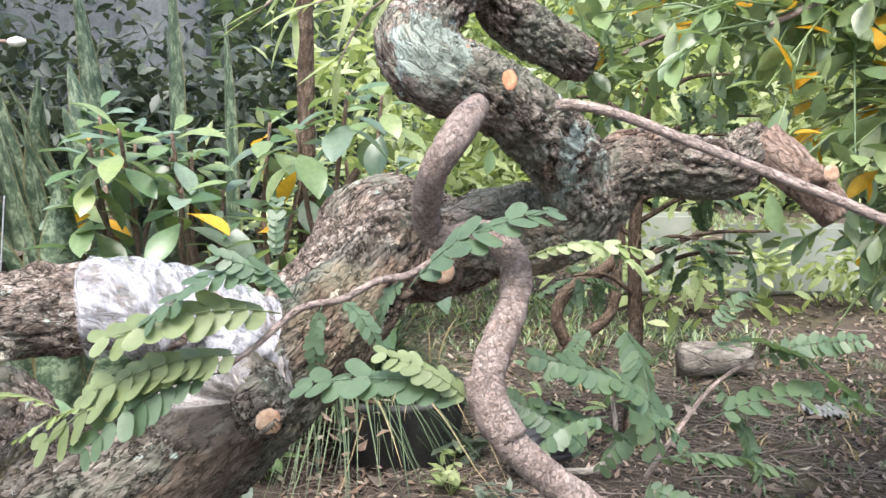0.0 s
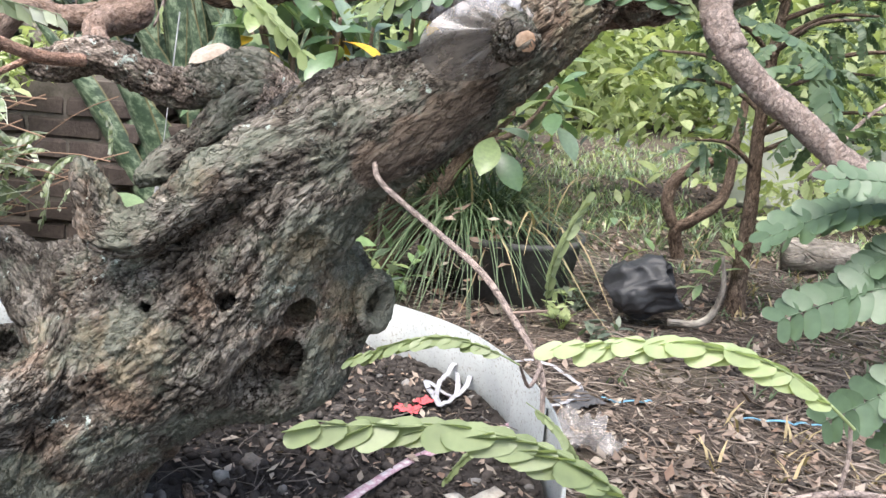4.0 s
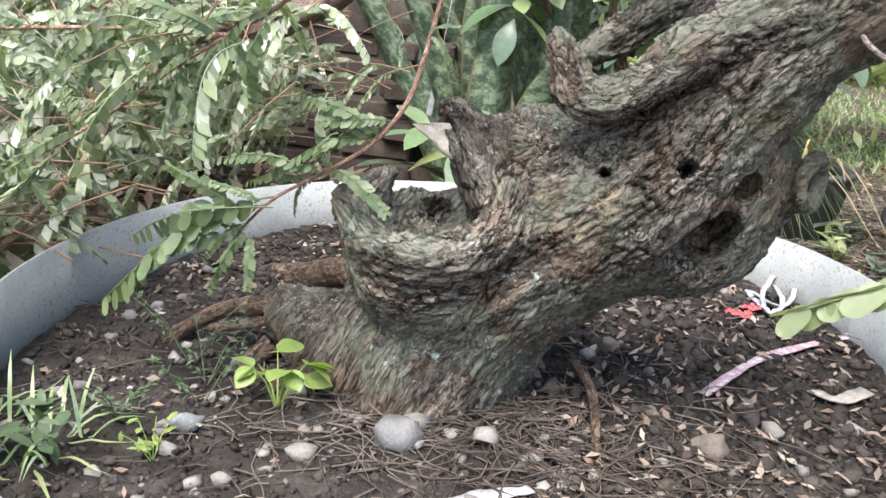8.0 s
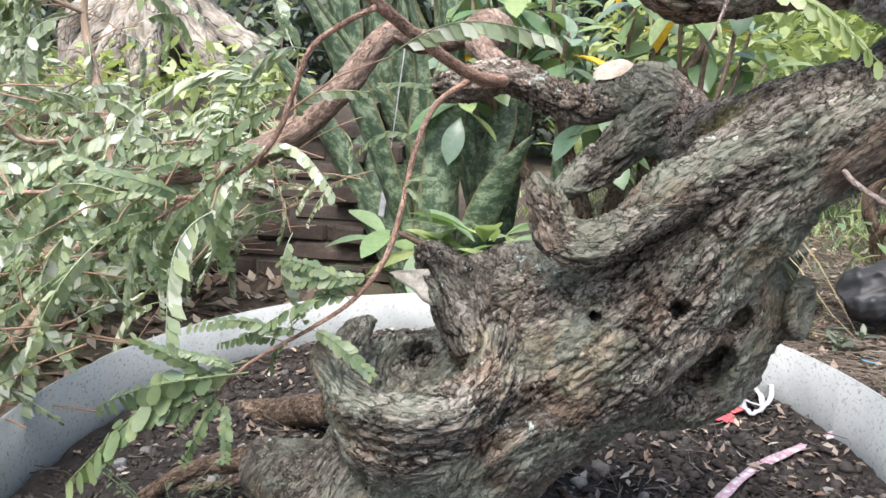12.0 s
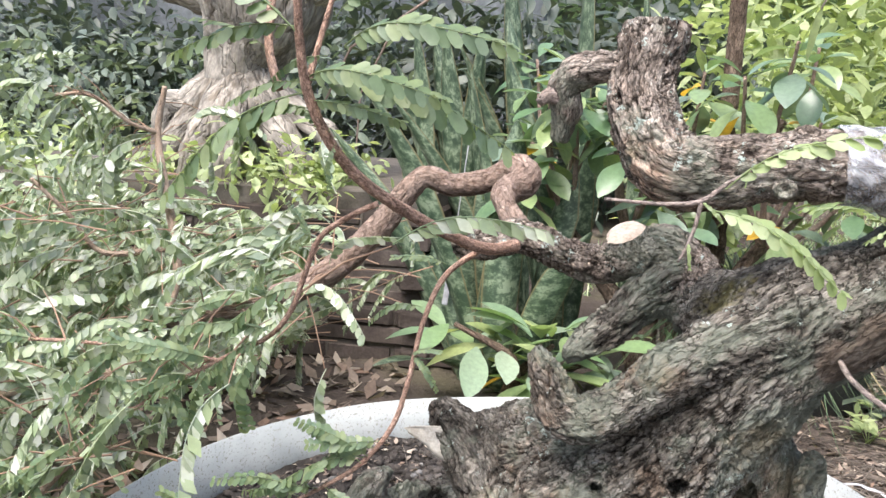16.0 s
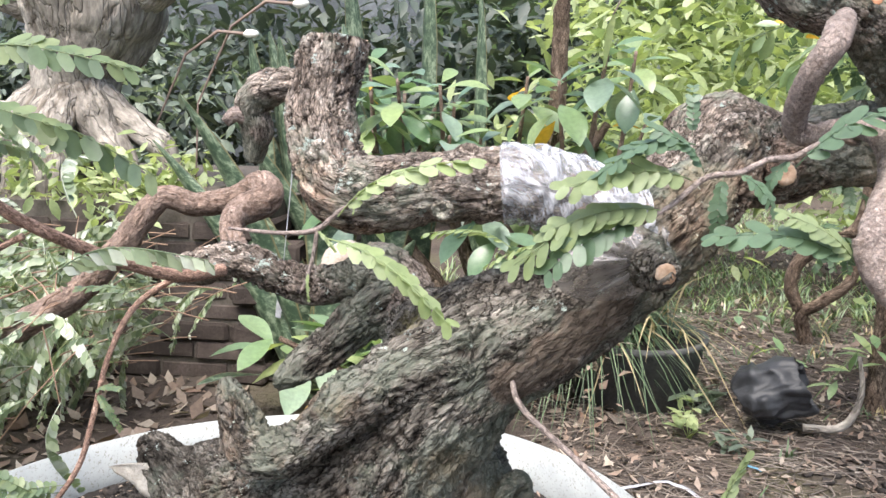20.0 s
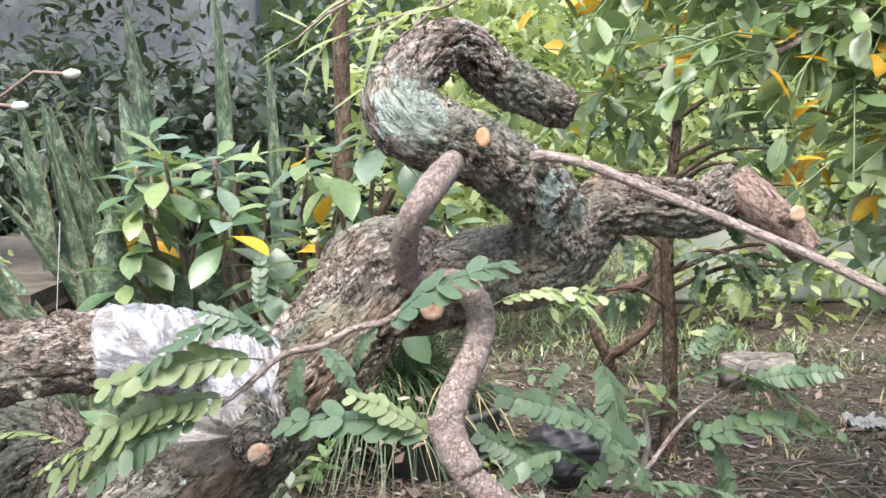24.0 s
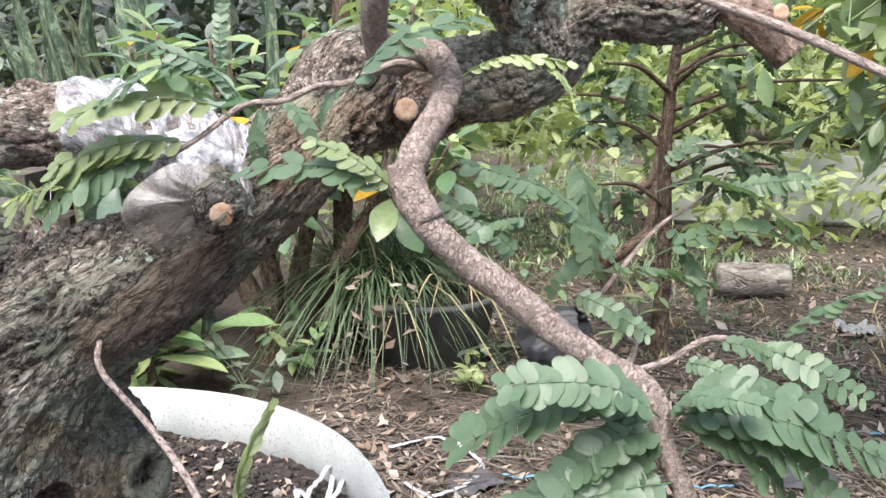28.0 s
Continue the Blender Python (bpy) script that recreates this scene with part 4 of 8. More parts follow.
LEAVES_FRONT = [(-0.349, 0.450, 0.710, -0.254, 0.420, 0.761), (-0.360, 0.450, 0.692, -0.261, 0.420, 0.649), (-0.366, 0.450, 0.698, -0.350, 0.440, 0.686), (-0.373, 0.450, 0.666, -0.372, 0.440, 0.647), (-0.332, 0.450, 0.723, -0.337, 0.440, 0.713), (-0.229, 0.500, 0.683, -0.288, 0.480, 0.702), (-0.195, 0.500, 0.684, -0.245, 0.480, 0.679)]
LEAVES_NEAR = [(-0.093, 0.340, 0.463, -0.200, 0.347, 0.467), (0.060, 0.220, 0.495, -0.072, 0.200, 0.541), (-0.031, 0.160, 0.461, -0.160, 0.118, 0.525), (-0.200, 0.020, 0.475, -0.327, 0.003, 0.480), (-0.086, 0.340, 0.440, -0.040, 0.325, 0.400), (-0.098, 0.300, 0.430, -0.135, 0.300, 0.403)]
TWIG_NEAR = [(0.262, 0.395, 0.400, 0.0022), (0.160, 0.290, 0.425, 0.0020), (0.060, 0.220, 0.460, 0.0018), (-0.031, 0.160, 0.458, 0.0015), (-0.120, 0.070, 0.460, 0.0013), (-0.200, 0.020, 0.475, 0.0010)]
TWIG_NEAR_B = [(-0.077, 0.430, 0.430, 0.0016), (-0.085, 0.370, 0.438, 0.0013), (-0.093, 0.340, 0.463, 0.0010)]
TWIG_NEAR_C = [(0.060, 0.220, 0.460, 0.0012), (0.062, 0.220, 0.478, 0.0011), (0.060, 0.220, 0.495, 0.0010)]
LEAVES_TWIG_B = [(-0.623, 0.620, 0.597, -0.677, 0.600, 0.606), (-0.639, 0.590, 0.556, -0.696, 0.575, 0.545), (-0.645, 0.575, 0.507, -0.609, 0.560, 0.520), (-0.644, 0.575, 0.506, -0.609, 0.560, 0.483), (-0.683, 0.550, 0.397, -0.778, 0.530, 0.378), (-0.686, 0.550, 0.393, -0.758, 0.540, 0.435), (-0.729, 0.545, 0.360, -0.658, 0.520, 0.329), (-0.735, 0.545, 0.359, -0.812, 0.530, 0.351), (-0.794, 0.540, 0.317, -0.994, 0.480, 0.228), (-0.794, 0.540, 0.313, -0.968, 0.500, 0.267), (-0.821, 0.540, 0.282, -0.857, 0.500, 0.219), (-0.821, 0.540, 0.275, -0.807, 0.510, 0.221), (-0.836, 0.540, 0.272, -0.980, 0.500, 0.205)]
LEAVES_TWIG_A = [(-0.721, 0.500, 0.631, -0.748, 0.500, 0.668), (-0.729, 0.500, 0.602, -0.780, 0.490, 0.598), (-0.733, 0.505, 0.584, -0.826, 0.500, 0.544), (-0.764, 0.510, 0.544, -0.798, 0.500, 0.517), (-0.775, 0.520, 0.528, -0.869, 0.490, 0.546), (-0.845, 0.540, 0.490, -0.824, 0.530, 0.449), (-0.852, 0.540, 0.485, -0.808, 0.530, 0.419), (-0.888, 0.540, 0.463, -0.943, 0.530, 0.426), (-0.940, 0.550, 0.429, -1.049, 0.530, 0.441), (-0.955, 0.550, 0.419, -0.927, 0.540, 0.471)]
LEAVES_RED = [(-0.685, 0.475, 0.727, -0.689, 0.460, 0.683), (-0.688, 0.470, 0.737, -0.753, 0.450, 0.768), (-0.699, 0.460, 0.757, -0.775, 0.440, 0.741), (-0.701, 0.455, 0.771, -0.848, 0.420, 0.697), (-0.704, 0.455, 0.778, -0.777, 0.440, 0.772), (-0.701, 0.455, 0.766, -0.616, 0.440, 0.760), (-0.706, 0.455, 0.781, -0.578, 0.430, 0.785), (-0.681, 0.480, 0.810, -0.533, 0.450, 0.835), (-0.692, 0.470, 0.805, -0.747, 0.450, 0.785), (-0.702, 0.440, 0.823, -0.830, 0.420, 0.824), (-0.699, 0.430, 0.822, -0.849, 0.420, 0.878), (-0.689, 0.480, 0.839, -0.608, 0.470, 0.893), (-0.759, 0.480, 0.810, -0.820, 0.460, 0.838), (-0.706, 0.455, 0.783, -0.527, 0.500, 0.753)]
STONES_A = [(-0.624, 0.519, 0.0250, 0), (-0.854, 0.467, 0.0197, 1), (-0.765, 0.393, 0.0111, 2), (-0.787, 0.370, 0.0098, 2), (-0.814, 0.319, 0.0114, 2), (-0.850, 0.423, 0.0147, 2), (-0.709, 0.462, 0.0165, 2), (-1.109, 0.724, 0.0121, 0), (-1.091, 0.767, 0.0100, 0), (-1.068, 0.562, 0.0070, 2), (-1.049, 0.548, 0.0062, 2), (-1.030, 0.398, 0.0096, 2), (-0.972, 0.379, 0.0093, 0), (-0.530, 0.554, 0.0178, 2)]
STONES_B = [(-0.457, 0.502, 0.0138, 2), (-0.464, 0.469, 0.0112, 2), (-0.439, 0.514, 0.0081, 2), (-0.293, 0.662, 0.0221, 3), (-0.343, 0.614, 0.0088, 0), (-0.219, 0.731, 0.0136, 2), (-0.343, 0.541, 0.0093, 3), (-0.505, 0.438, 0.0207, 2), (-0.416, 0.476, 0.0067, 0), (-0.486, 0.725, 0.0157, 3), (-0.523, 0.743, 0.0176, 3), (-0.755, 0.459, 0.0083, 2), (-1.078, 0.640, 0.0090, 0), (-1.122, 0.533, 0.0069, 2), (-1.029, 0.474, 0.0077, 0), (-0.365, 0.732, 0.0098, 3), (-0.247, 0.789, 0.0086, 3), (-0.189, 0.665, 0.0095, 0)]
STONES_C = [(-0.618, 0.568, 0.0150, 2), (-0.576, 0.570, 0.0105, 2), (-0.476, 0.558, 0.0100, 2), (-0.712, 0.506, 0.0060, 2), (-0.729, 0.505, 0.0085, 3), (-0.680, 0.547, 0.0085, 2), (-0.432, 0.876, 0.0170, 3), (-0.460, 0.832, 0.0130, 2)]
STRIP_PINK = [(-0.301, 0.800), (-0.232, 0.925), (-0.160, 1.010), (-0.065, 1.110)]
STRIP_WHITE = [(-0.574, 0.391), (-0.531, 0.440), (-0.469, 0.490)]
TIE_A = [(-0.140, 1.568), (-0.037, 1.623), (0.049, 1.549), (0.024, 1.447), (-0.033, 1.381)]
TIE_B = [(-0.089, 1.421), (-0.028, 1.374), (0.037, 1.308)]
TIE_C = [(-0.189, 1.33), (-0.165, 1.27), (-0.168, 1.17), (-0.205, 1.12), (-0.209, 1.21), (-0.158, 1.32)]
TIE_D = [(-0.268, 1.39), (-0.202, 1.31), (-0.182, 1.16), (-0.236, 1.20), (-0.202, 1.13)]
BLUE_A = [(0.092, 1.517), (0.142, 1.511), (0.194, 1.527)]
BLUE_B = [(0.366, 1.482), (0.442, 1.481), (0.547, 1.507)]
BLUE_C = [(0.134, 1.812), (0.166, 1.786)]
BLUE_D = [(0.737, 1.768), (0.831, 1.785), (0.907, 1.769)]
PETALS = (-0.252, 1.10)
SCRAP = (0.044, 1.271)
SLAB_A = (0.035, 1.462)
SLAB_B = (0.671, 1.575)
SEEDLING = (-0.779, 0.540)
WEED_A = (-0.940, 0.618)
WEED_B = (-0.932, 0.451)
WEED_C = (-0.958, 0.333)
WEED_D = (-0.855, 0.405)
PLASTIC = (1.137, 2.501)
HERB = (0.087, 2.163)
TAG = [(-1.038, 2.000, 0.443), (-1.065, 2.000, 0.211)]


# ---- the old tree: trunk ----
tree = thing("bonsai_tree", "old gnarled tamarind with grey cracked bark, growing out of the soil", "tree")
sc = Sculpt((-0.86, 0.44, 0.02), (0.0, 0.90, 0.80), 0.0023)
for rows, k in ((TRUNK, 0.03), (NECK, 0.03), (LOBE, 0.03), (SHOULDER, 0.03), (STUB, 0.025), (FLARE, 0.03), (FLARE_FRONT, 0.03), (BACK_WALL, 0.025)):
    sc.chain(rows, k)
for rows, k in ((SIDE_KNOT, 0.015),):
    sc.chain(rows, k)
sc.chain(CAVITY, 0.01, True)
sc.chain(CAVITY_BACK, 0.01, True)
sc.chain(BOWL_B, 0.010, True)
for rows, k in ((LIP, 0.014), (HORN_LOW, 0.012), (HORN_TOP, 0.015), (RIDGE, 0.014), (BACK_RIB, 0.012), (CUT_B_STUB, 0.012)):
    sc.chain(rows, k)
for rows, k in ((HOLLOW, 0.01), (HOLLOW_DEEP, 0.008), (SIDE_HOLE, 0.006), (SLIT, 0.005), (PIT, 0.005), (CAVITY_EYE, 0.006)):
    sc.chain(rows, k, True, 0.01)
KNOT_AT, SIDE_AT = Vector((-0.313, 0.652, 0.388)), Vector((-0.243, 0.678, 0.392))
sc.chain([(KNOT_AT.x + 0.021 * math.cos(a), KNOT_AT.y - 0.002 + 0.008 * math.cos(a), KNOT_AT.z + 0.019 * math.sin(a), 0.0090) for a in np.linspace(0, 2 * math.pi, 13)], 0.006)
sc.chain([(SIDE_AT.x + 0.009 * math.cos(a), SIDE_AT.y + 0.016 * math.cos(a), SIDE_AT.z + 0.025 * math.sin(a), 0.0075) for a in np.linspace(0, 2 * math.pi, 13)], 0.006)
sc.chain([(-0.313, 0.632, 0.388, 0.019), (-0.313, 0.650, 0.388, 0.015)], 0.004, True, 0.01)
sc.chain([(-0.225, 0.650, 0.392, 0.019), (-0.236, 0.672, 0.392, 0.017)], 0.004, True, 0.01)
sc.chain([(-0.373, 0.575, 0.391, 0.007), (-0.369, 0.575, 0.405, 0.008), (-0.368, 0.60, 0.402, 0.007)], 0.004, True, 0.006)
tv, tf = sc.skin()
tn = face_normals_to_verts(tv, tf)
tg = straight_coords(tv, [TRUNK + NECK[1:], LIP, RIDGE, HORN_TOP, HORN_LOW, BACK_RIB])


def flutes(g):
    """Rope-like ridges and grooves that run along the wood."""
    q = g / np.array([0.16, 0.026, 0.026])
    q = q + 0.5 * np.stack([vnoise(q * 0.5, 90 + k) for k in range(3)], 1)
    return (0.45 - np.abs(vnoise(q, 95)) * 1.6) * soft_step(vnoise(q * 0.5, 96), -0.5, 0.3) + 0.3 * vnoise(q * 2.1, 97)


th, tcrack = bark_relief(tg, 0.0036, 0.0085, 0.4, 3)
low = np.clip((0.24 - tv[:, 2]) / 0.12, 0, 1)
th = th * (1 - 0.5 * low) + 0.0035 * fbm(tv / 0.05, 2, 40) + 0.0052 * flutes(tg) + 0.0012 * fbm(tg / np.array([0.03, 0.009, 0.009]), 2, 60)
tcrack = 1 - (1 - tcrack) * (1 - 0.75 * low)


def near(v, p, r):
    return np.clip(1 - np.linalg.norm(v - np.array(p), axis=1) / r, 0, 1)


for q in (KNOT_AT, SIDE_AT, HOLLOW[0][:3]):
    th *= 1 - 0.7 * np.clip(near(tv, q, 0.06) * 2, 0, 1)
WOUND_AT = [(-0.236, 0.605, 0.545), (-0.205, 0.605, 0.568), (-0.175, 0.605, 0.589), (-0.146, 0.605, 0.608), (-0.12, 0.605, 0.623)]
t_bare = np.max([np.clip(near(tv, q, 0.034) * 2.2, 0, 1) for q in WOUND_AT], axis=0)
th *= 1 - 0.75 * t_bare
tcrack = 1 - (1 - tcrack) * (1 - 0.8 * t_bare)
tv = tv + tn * th[:, None]


t_lichen = -0.02 + 0.10 * fbm(tv / 0.12, 2, 70)
t_moss = 0.85 * near(tv, (-0.350, 0.645, 0.585), 0.085) + 0.12 * fbm(tv / 0.02, 2, 77)
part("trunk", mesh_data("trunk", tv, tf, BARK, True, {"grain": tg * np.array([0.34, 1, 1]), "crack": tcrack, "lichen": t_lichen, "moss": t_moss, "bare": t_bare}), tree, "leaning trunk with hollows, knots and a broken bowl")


def limb(name, rows, mat, label="", lich=0.0, spots=(), **kw):
    me = limb_mesh(name, rows, mat, **kw)
    n = len(me.vertices)
    v = np.empty(n * 3, np.float32)
    me.vertices.foreach_get("co", v)
    v = v.reshape(-1, 3)
    val = np.full(n, lich) + 0.05 * fbm(v / 0.05, 2, 5)
    for p, r, a in spots:
        val = val + a * near(v, p, r)
    a = me.attributes.new("lichen", "FLOAT", "POINT")
    a.data.foreach_set("value", val.astype(np.float32))
    return part(name, me, tree, label)


def thinned(rows, k):
    return [(*r[:3], r[3] * k) for r in rows]


thick = dict(step=0.0023, amp=0.0040, cell=0.0090, long=0.6, lump=0.10)
limb("branch", GNARL, BARK_LIMB, "thick twisted branch with deeply cracked bark", 0.0, seed=1, **thick)
limb("branch", DROOP, BARK_LIMB, seed=2, **thick)
arch_p = [Vector(r[:3]) for r in ARCH]
limb("branch", ARCH, BARK_LIMB, "hooked branch with pale green lichen", 0.02,
     spots=[((arch_p[5].x + 0.01, arch_p[5].y - 0.03, arch_p[5].z), 0.05, 0.42), ((arch_p[4].x, arch_p[4].y - 0.04, arch_p[4].z), 0.04, 0.22),
            ((arch_p[1].x, arch_p[1].y - 0.03, arch_p[1].z), 0.06, 0.32), ((arch_p[7].x, arch_p[7].y, arch_p[7].z), 0.05, 0.10)], seed=3, **thick)
limb("branch", TIP, BARK_BROWN, "smooth brown side branch, cut at its end", seed=4, step=0.003, amp=0.0012, cell=0.006, lump=0.06)
limb("branch", TAPED, BARK_LIMB, "bent limb with deeply furrowed bark", 0.04, seed=5, step=0.0026, amp=0.0042, cell=0.0095, long=0.4, lump=0.10)
limb("branch", TAPED_STUB, BARK_LIMB, seed=6, step=0.0026, amp=0.0022, cell=0.007, lump=0.1)
limb("branch", CURL, BARK_ROOT, seed=7, step=0.003, amp=0.0008, cell=0.006, lump=0.05)
limb("branch", LOWER_LIMB, BARK_LIMB, "low side limb with a pale sawn top", 0.03, seed=8, **thick)
LIMB_CUT = [(-0.425, 0.763, 0.598, 0.0300), (-0.446, 0.760, 0.611, 0.0270), (-0.453, 0.757, 0.622, 0.0245)]
limb("branch", LIMB_CUT, BARK_LIMB, seed=9, step=0.003, amp=0.002, cell=0.009)
limb("branch", SHADOW_TWIG, BARK_BROWN, seed=10, step=0.003, amp=0.001, cell=0.006)
limb("branch", thinned(BROWN, 0.76), BARK_BROWN, "brown looped branch with fine bark", seed=11, step=0.0028, amp=0.0014, cell=0.006, lump=0.05)
limb("branch", thinned(BROWN_END, 0.76), BARK_BROWN, seed=12, step=0.003, amp=0.001, cell=0.006)
limb("aerial_root", ROOT_TOP, BARK_ROOT, "smooth pinkish hanging root", seed=13, step=0.0028, amp=0.0009, cell=0.007, long=1.5, lump=0.05)
limb("aerial_root", ROOT_LOW, BARK_ROOT, "smooth pinkish hanging root", seed=14, step=0.0028, amp=0.0009, cell=0.007, long=1.5, lump=0.05)
for i, rows in enumerate((ROD, ROOT_TWIG, STICK_F, thinned(TWIG_R, 0.6), TWIG_R2, TWIG_T, TWIG_T2, TWIG_NEAR, TWIG_NEAR_B, TWIG_NEAR_C)):
    limb("twig", rows, BARK_ROOT, seed=20 + i, step=0.004, around=9, lump=0.06)
for i, rows in enumerate((RED_TWIG, RED_FORK, RED_FORK2, TWIG_A, TWIG_A2, TWIG_B)):
    limb("twig", thinned(rows, 0.82), BARK_RED, seed=30 + i, step=0.004, around=11, lump=0.06)
for i, rows in enumerate((LIMB_1, LIMB_2, LIMB_3, LIMB_4, LIMB_5, LIMB_6)):
    limb("twig", thinned(rows, 0.66), BARK_TAN, seed=36 + i, step=0.004, around=11, lump=0.06)
for i, rows in enumerate((ROOT_A, ROOT_B, ROOT_C, ROOT_D, ROOT_E, ROOT_F)):
    limb("root", rows, BARK_DULL, seed=50 + i, step=0.004, amp=0.0012, cell=0.008, lump=0.12)

PALE_WOOD = simple("bare_wood", [(0.3, (0.30, 0.27, 0.23)), (0.7, (0.58, 0.54, 0.48))], 40.0, 0.85, 0.2, 260.0, 0.6, 0.002)
pa, pb, pc_, pd = [np.array(q) for q in ((-0.672, 0.628, 0.404), (-0.612, 0.635, 0.362), (-0.600, 0.640, 0.405), (-0.630, 0.640, 0.425))]
gu, gv = np.meshgrid(np.linspace(0, 1, 16), np.linspace(0, 1, 10), indexing="ij")
gu, gv = gu.ravel()[:, None], gv.ravel()[:, None]
front = pa * (1 - gu) + (pb * (1 - gv) + pc_ * gv) * gu + (pd - pa) * (gu * (1 - gu) * gv * 1.2)
front += 0.0022 * np.stack([fbm(front / 0.012, 2, 210 + k) for k in range(3)], 1)
backs = front + np.array([0.004, 0.012, -0.003])
i = np.arange(15)[:, None] * 10 + np.arange(9)[None]
fr = np.stack([i, i + 10, i + 11, i + 1], -1).reshape(-1, 4)
rim = list(range(0, 160, 10)) + list(range(151, 160)) + list(range(149, -1, -10)) + list(range(8, 0, -1))
side_f = np.array([[rim[k], rim[k] + 160, rim[(k + 1) % len(rim)] + 160, rim[(k + 1) % len(rim)]] for k in range(len(rim))])
part("broken_wood", mesh_data("broken_wood", np.vstack([front, backs]), np.vstack([fr, fr[:, ::-1] + 160, side_f]), PALE_WOOD), tree, "bleached splinter of bare wood")

# pale sawn ends
CUTWOOD = simple("sawn_wood", [(0.3, (0.26, 0.155, 0.10)), (0.5, (0.40, 0.27, 0.185)), (0.7, (0.53, 0.41, 0.31))], 110.0, 0.8, 0.2, 300.0, 0.3, 0.001)
SAWN_PALE = simple("dry_sawn_wood", [(0.3, (0.44, 0.33, 0.25)), (0.5, (0.56, 0.455, 0.365)), (0.7, (0.64, 0.56, 0.47))], 60.0, 0.8, 0.2, 300.0, 0.3, 0.001)
WOUND = simple("wounded_wood", [(0.3, (0.36, 0.15, 0.08)), (0.7, (0.55, 0.30, 0.18))], 90.0, 0.85, 0.2, 300.0, 0.4, 0.001)


def cut_face(at, way, r, mat=CUTWOOD, squash=1.0):
    """A sawn end: a slightly domed disc with an uneven rim."""
    w = Vector(way).normalized()
    q = w.to_track_quat("Z", "Y").to_matrix()
    n, rings = 28, 4
    v = [Vector((0, 0, 0.03 * r))]
    rnd = random.Random(int(r * 1e5))
    rim = [1 + rnd.uniform(-0.06, 0.06) for _ in range(n)]
    for k in range(1, rings + 1):
        for i in range(n):
            a = 2 * math.pi * i / n
            rr = r * k / rings * (rim[i] if k > 2 else 1)
            v.append(Vector((rr * math.cos(a), squash * rr * math.sin(a), 0.03 * r if k < rings else -0.25 * r)))
    f = [(0, 1 + i, 1 + (i + 1) % n) for i in range(n)]
    for k in range(rings - 1):
        for i in range(n):
            a, b = 1 + k * n + i, 1 + k * n + (i + 1) % n
            f.append((a, a + n, b + n, b))
    pts = [q @ p + Vector(at) for p in v]
    return part("cut_face", mesh_data("cut_face", pts, f, mat), tree, "pale freshly sawn end")


def end_of(rows):
    a, b = Vector(rows[-2][:3]), Vector(rows[-1][:3])
    return b, (b - a).normalized(), rows[-1][3]


for rows, r in ((CUT_B_STUB, 0.0086), (CUT_A_STUB, 0.0105), (TIP_STUB, 0.0075)):
    p, w, _ = end_of(rows)
    w = (w + Vector((0.1, -1.2, 0.15))).normalized()
    cut_face(p + w * 0.0125, w, r)
limb("branch", CUT_A_STUB, BARK_LIMB, seed=61, step=0.003, amp=0.001, cell=0.008)
limb("branch", TIP_STUB, BARK_BROWN, seed=62, step=0.003, amp=0.001, cell=0.008)
cut_face((-0.455, 0.753, 0.6300), (-0.26, -0.32, 0.88), 0.022, SAWN_PALE, 1.1)
for i, (r, s) in enumerate((((ARCH[3][0] + 0.02, ARCH[3][1] - 0.033, ARCH[3][2] + 0.006), 0.0055), ((ARCH[3][0] - 0.012, ARCH[3][1] - 0.028, ARCH[3][2] + 0.026), 0.004))):
    cut_face(r, (0.1, -1, 0.3), s, WOUND, 1.5)
p, w, r = end_of(TIP)
cut_face(p, w, r * 0.9, BARK_DULL)


def knot_ring(at, way, r, mat=BARK_LIMB, sunk=True):
    """A healed branch scar: swollen rings round a dark hollow."""
    w = Vector(way).normalized()
    q = w.to_track_quat("Z", "Y").to_matrix()
    n = 36
    prof = [(1.5, -0.35), (1.3, 0.02), (1.05, 0.22), (0.85, 0.12), (0.72, -0.02), (0.55, 0.04), (0.42, -0.15 if sunk else 0.05), (0.2, -0.5 if sunk else 0.08), (0.0, -0.6 if sunk else 0.1)]
    a = np.linspace(0, 2 * math.pi, n, endpoint=False)
    v = np.concatenate([np.stack([pr * r * np.cos(a), pr * r * np.sin(a) * 0.9, np.full(n, z * r)], 1) for pr, z in prof])
    v += 0.12 * r * np.stack([vnoise(v / (0.35 * r) + k * 9.1, 800 + k) for k in range(3)], 1)
    i = np.arange(len(prof) - 1)[:, None] * n
    j = np.arange(n)[None]
    k = (j + 1) % n
    f = np.stack([i + j, i + k, i + n + k, i + n + j], -1).reshape(-1, 4)[:, ::-1]
    pts = v @ np.array(q).T + np.array(at)
    return part("knot", mesh_data("knot", pts, f, mat, True, {"grain": v * 0.6, "crack": np.ones(len(v)), "lichen": np.zeros(len(v))}), tree, "healed branch scar")


knot_ring((-0.285, 0.601, 0.749), (-0.12, -0.61, 0.6), 0.009)
knot_ring((-0.048, 0.733, 0.762), (0.0, -1, 0.1), 0.014, BARK_LIMB, False)
knot_ring((-0.30, 0.575, 0.70), (-0.1, -1, -0.05), 0.007)

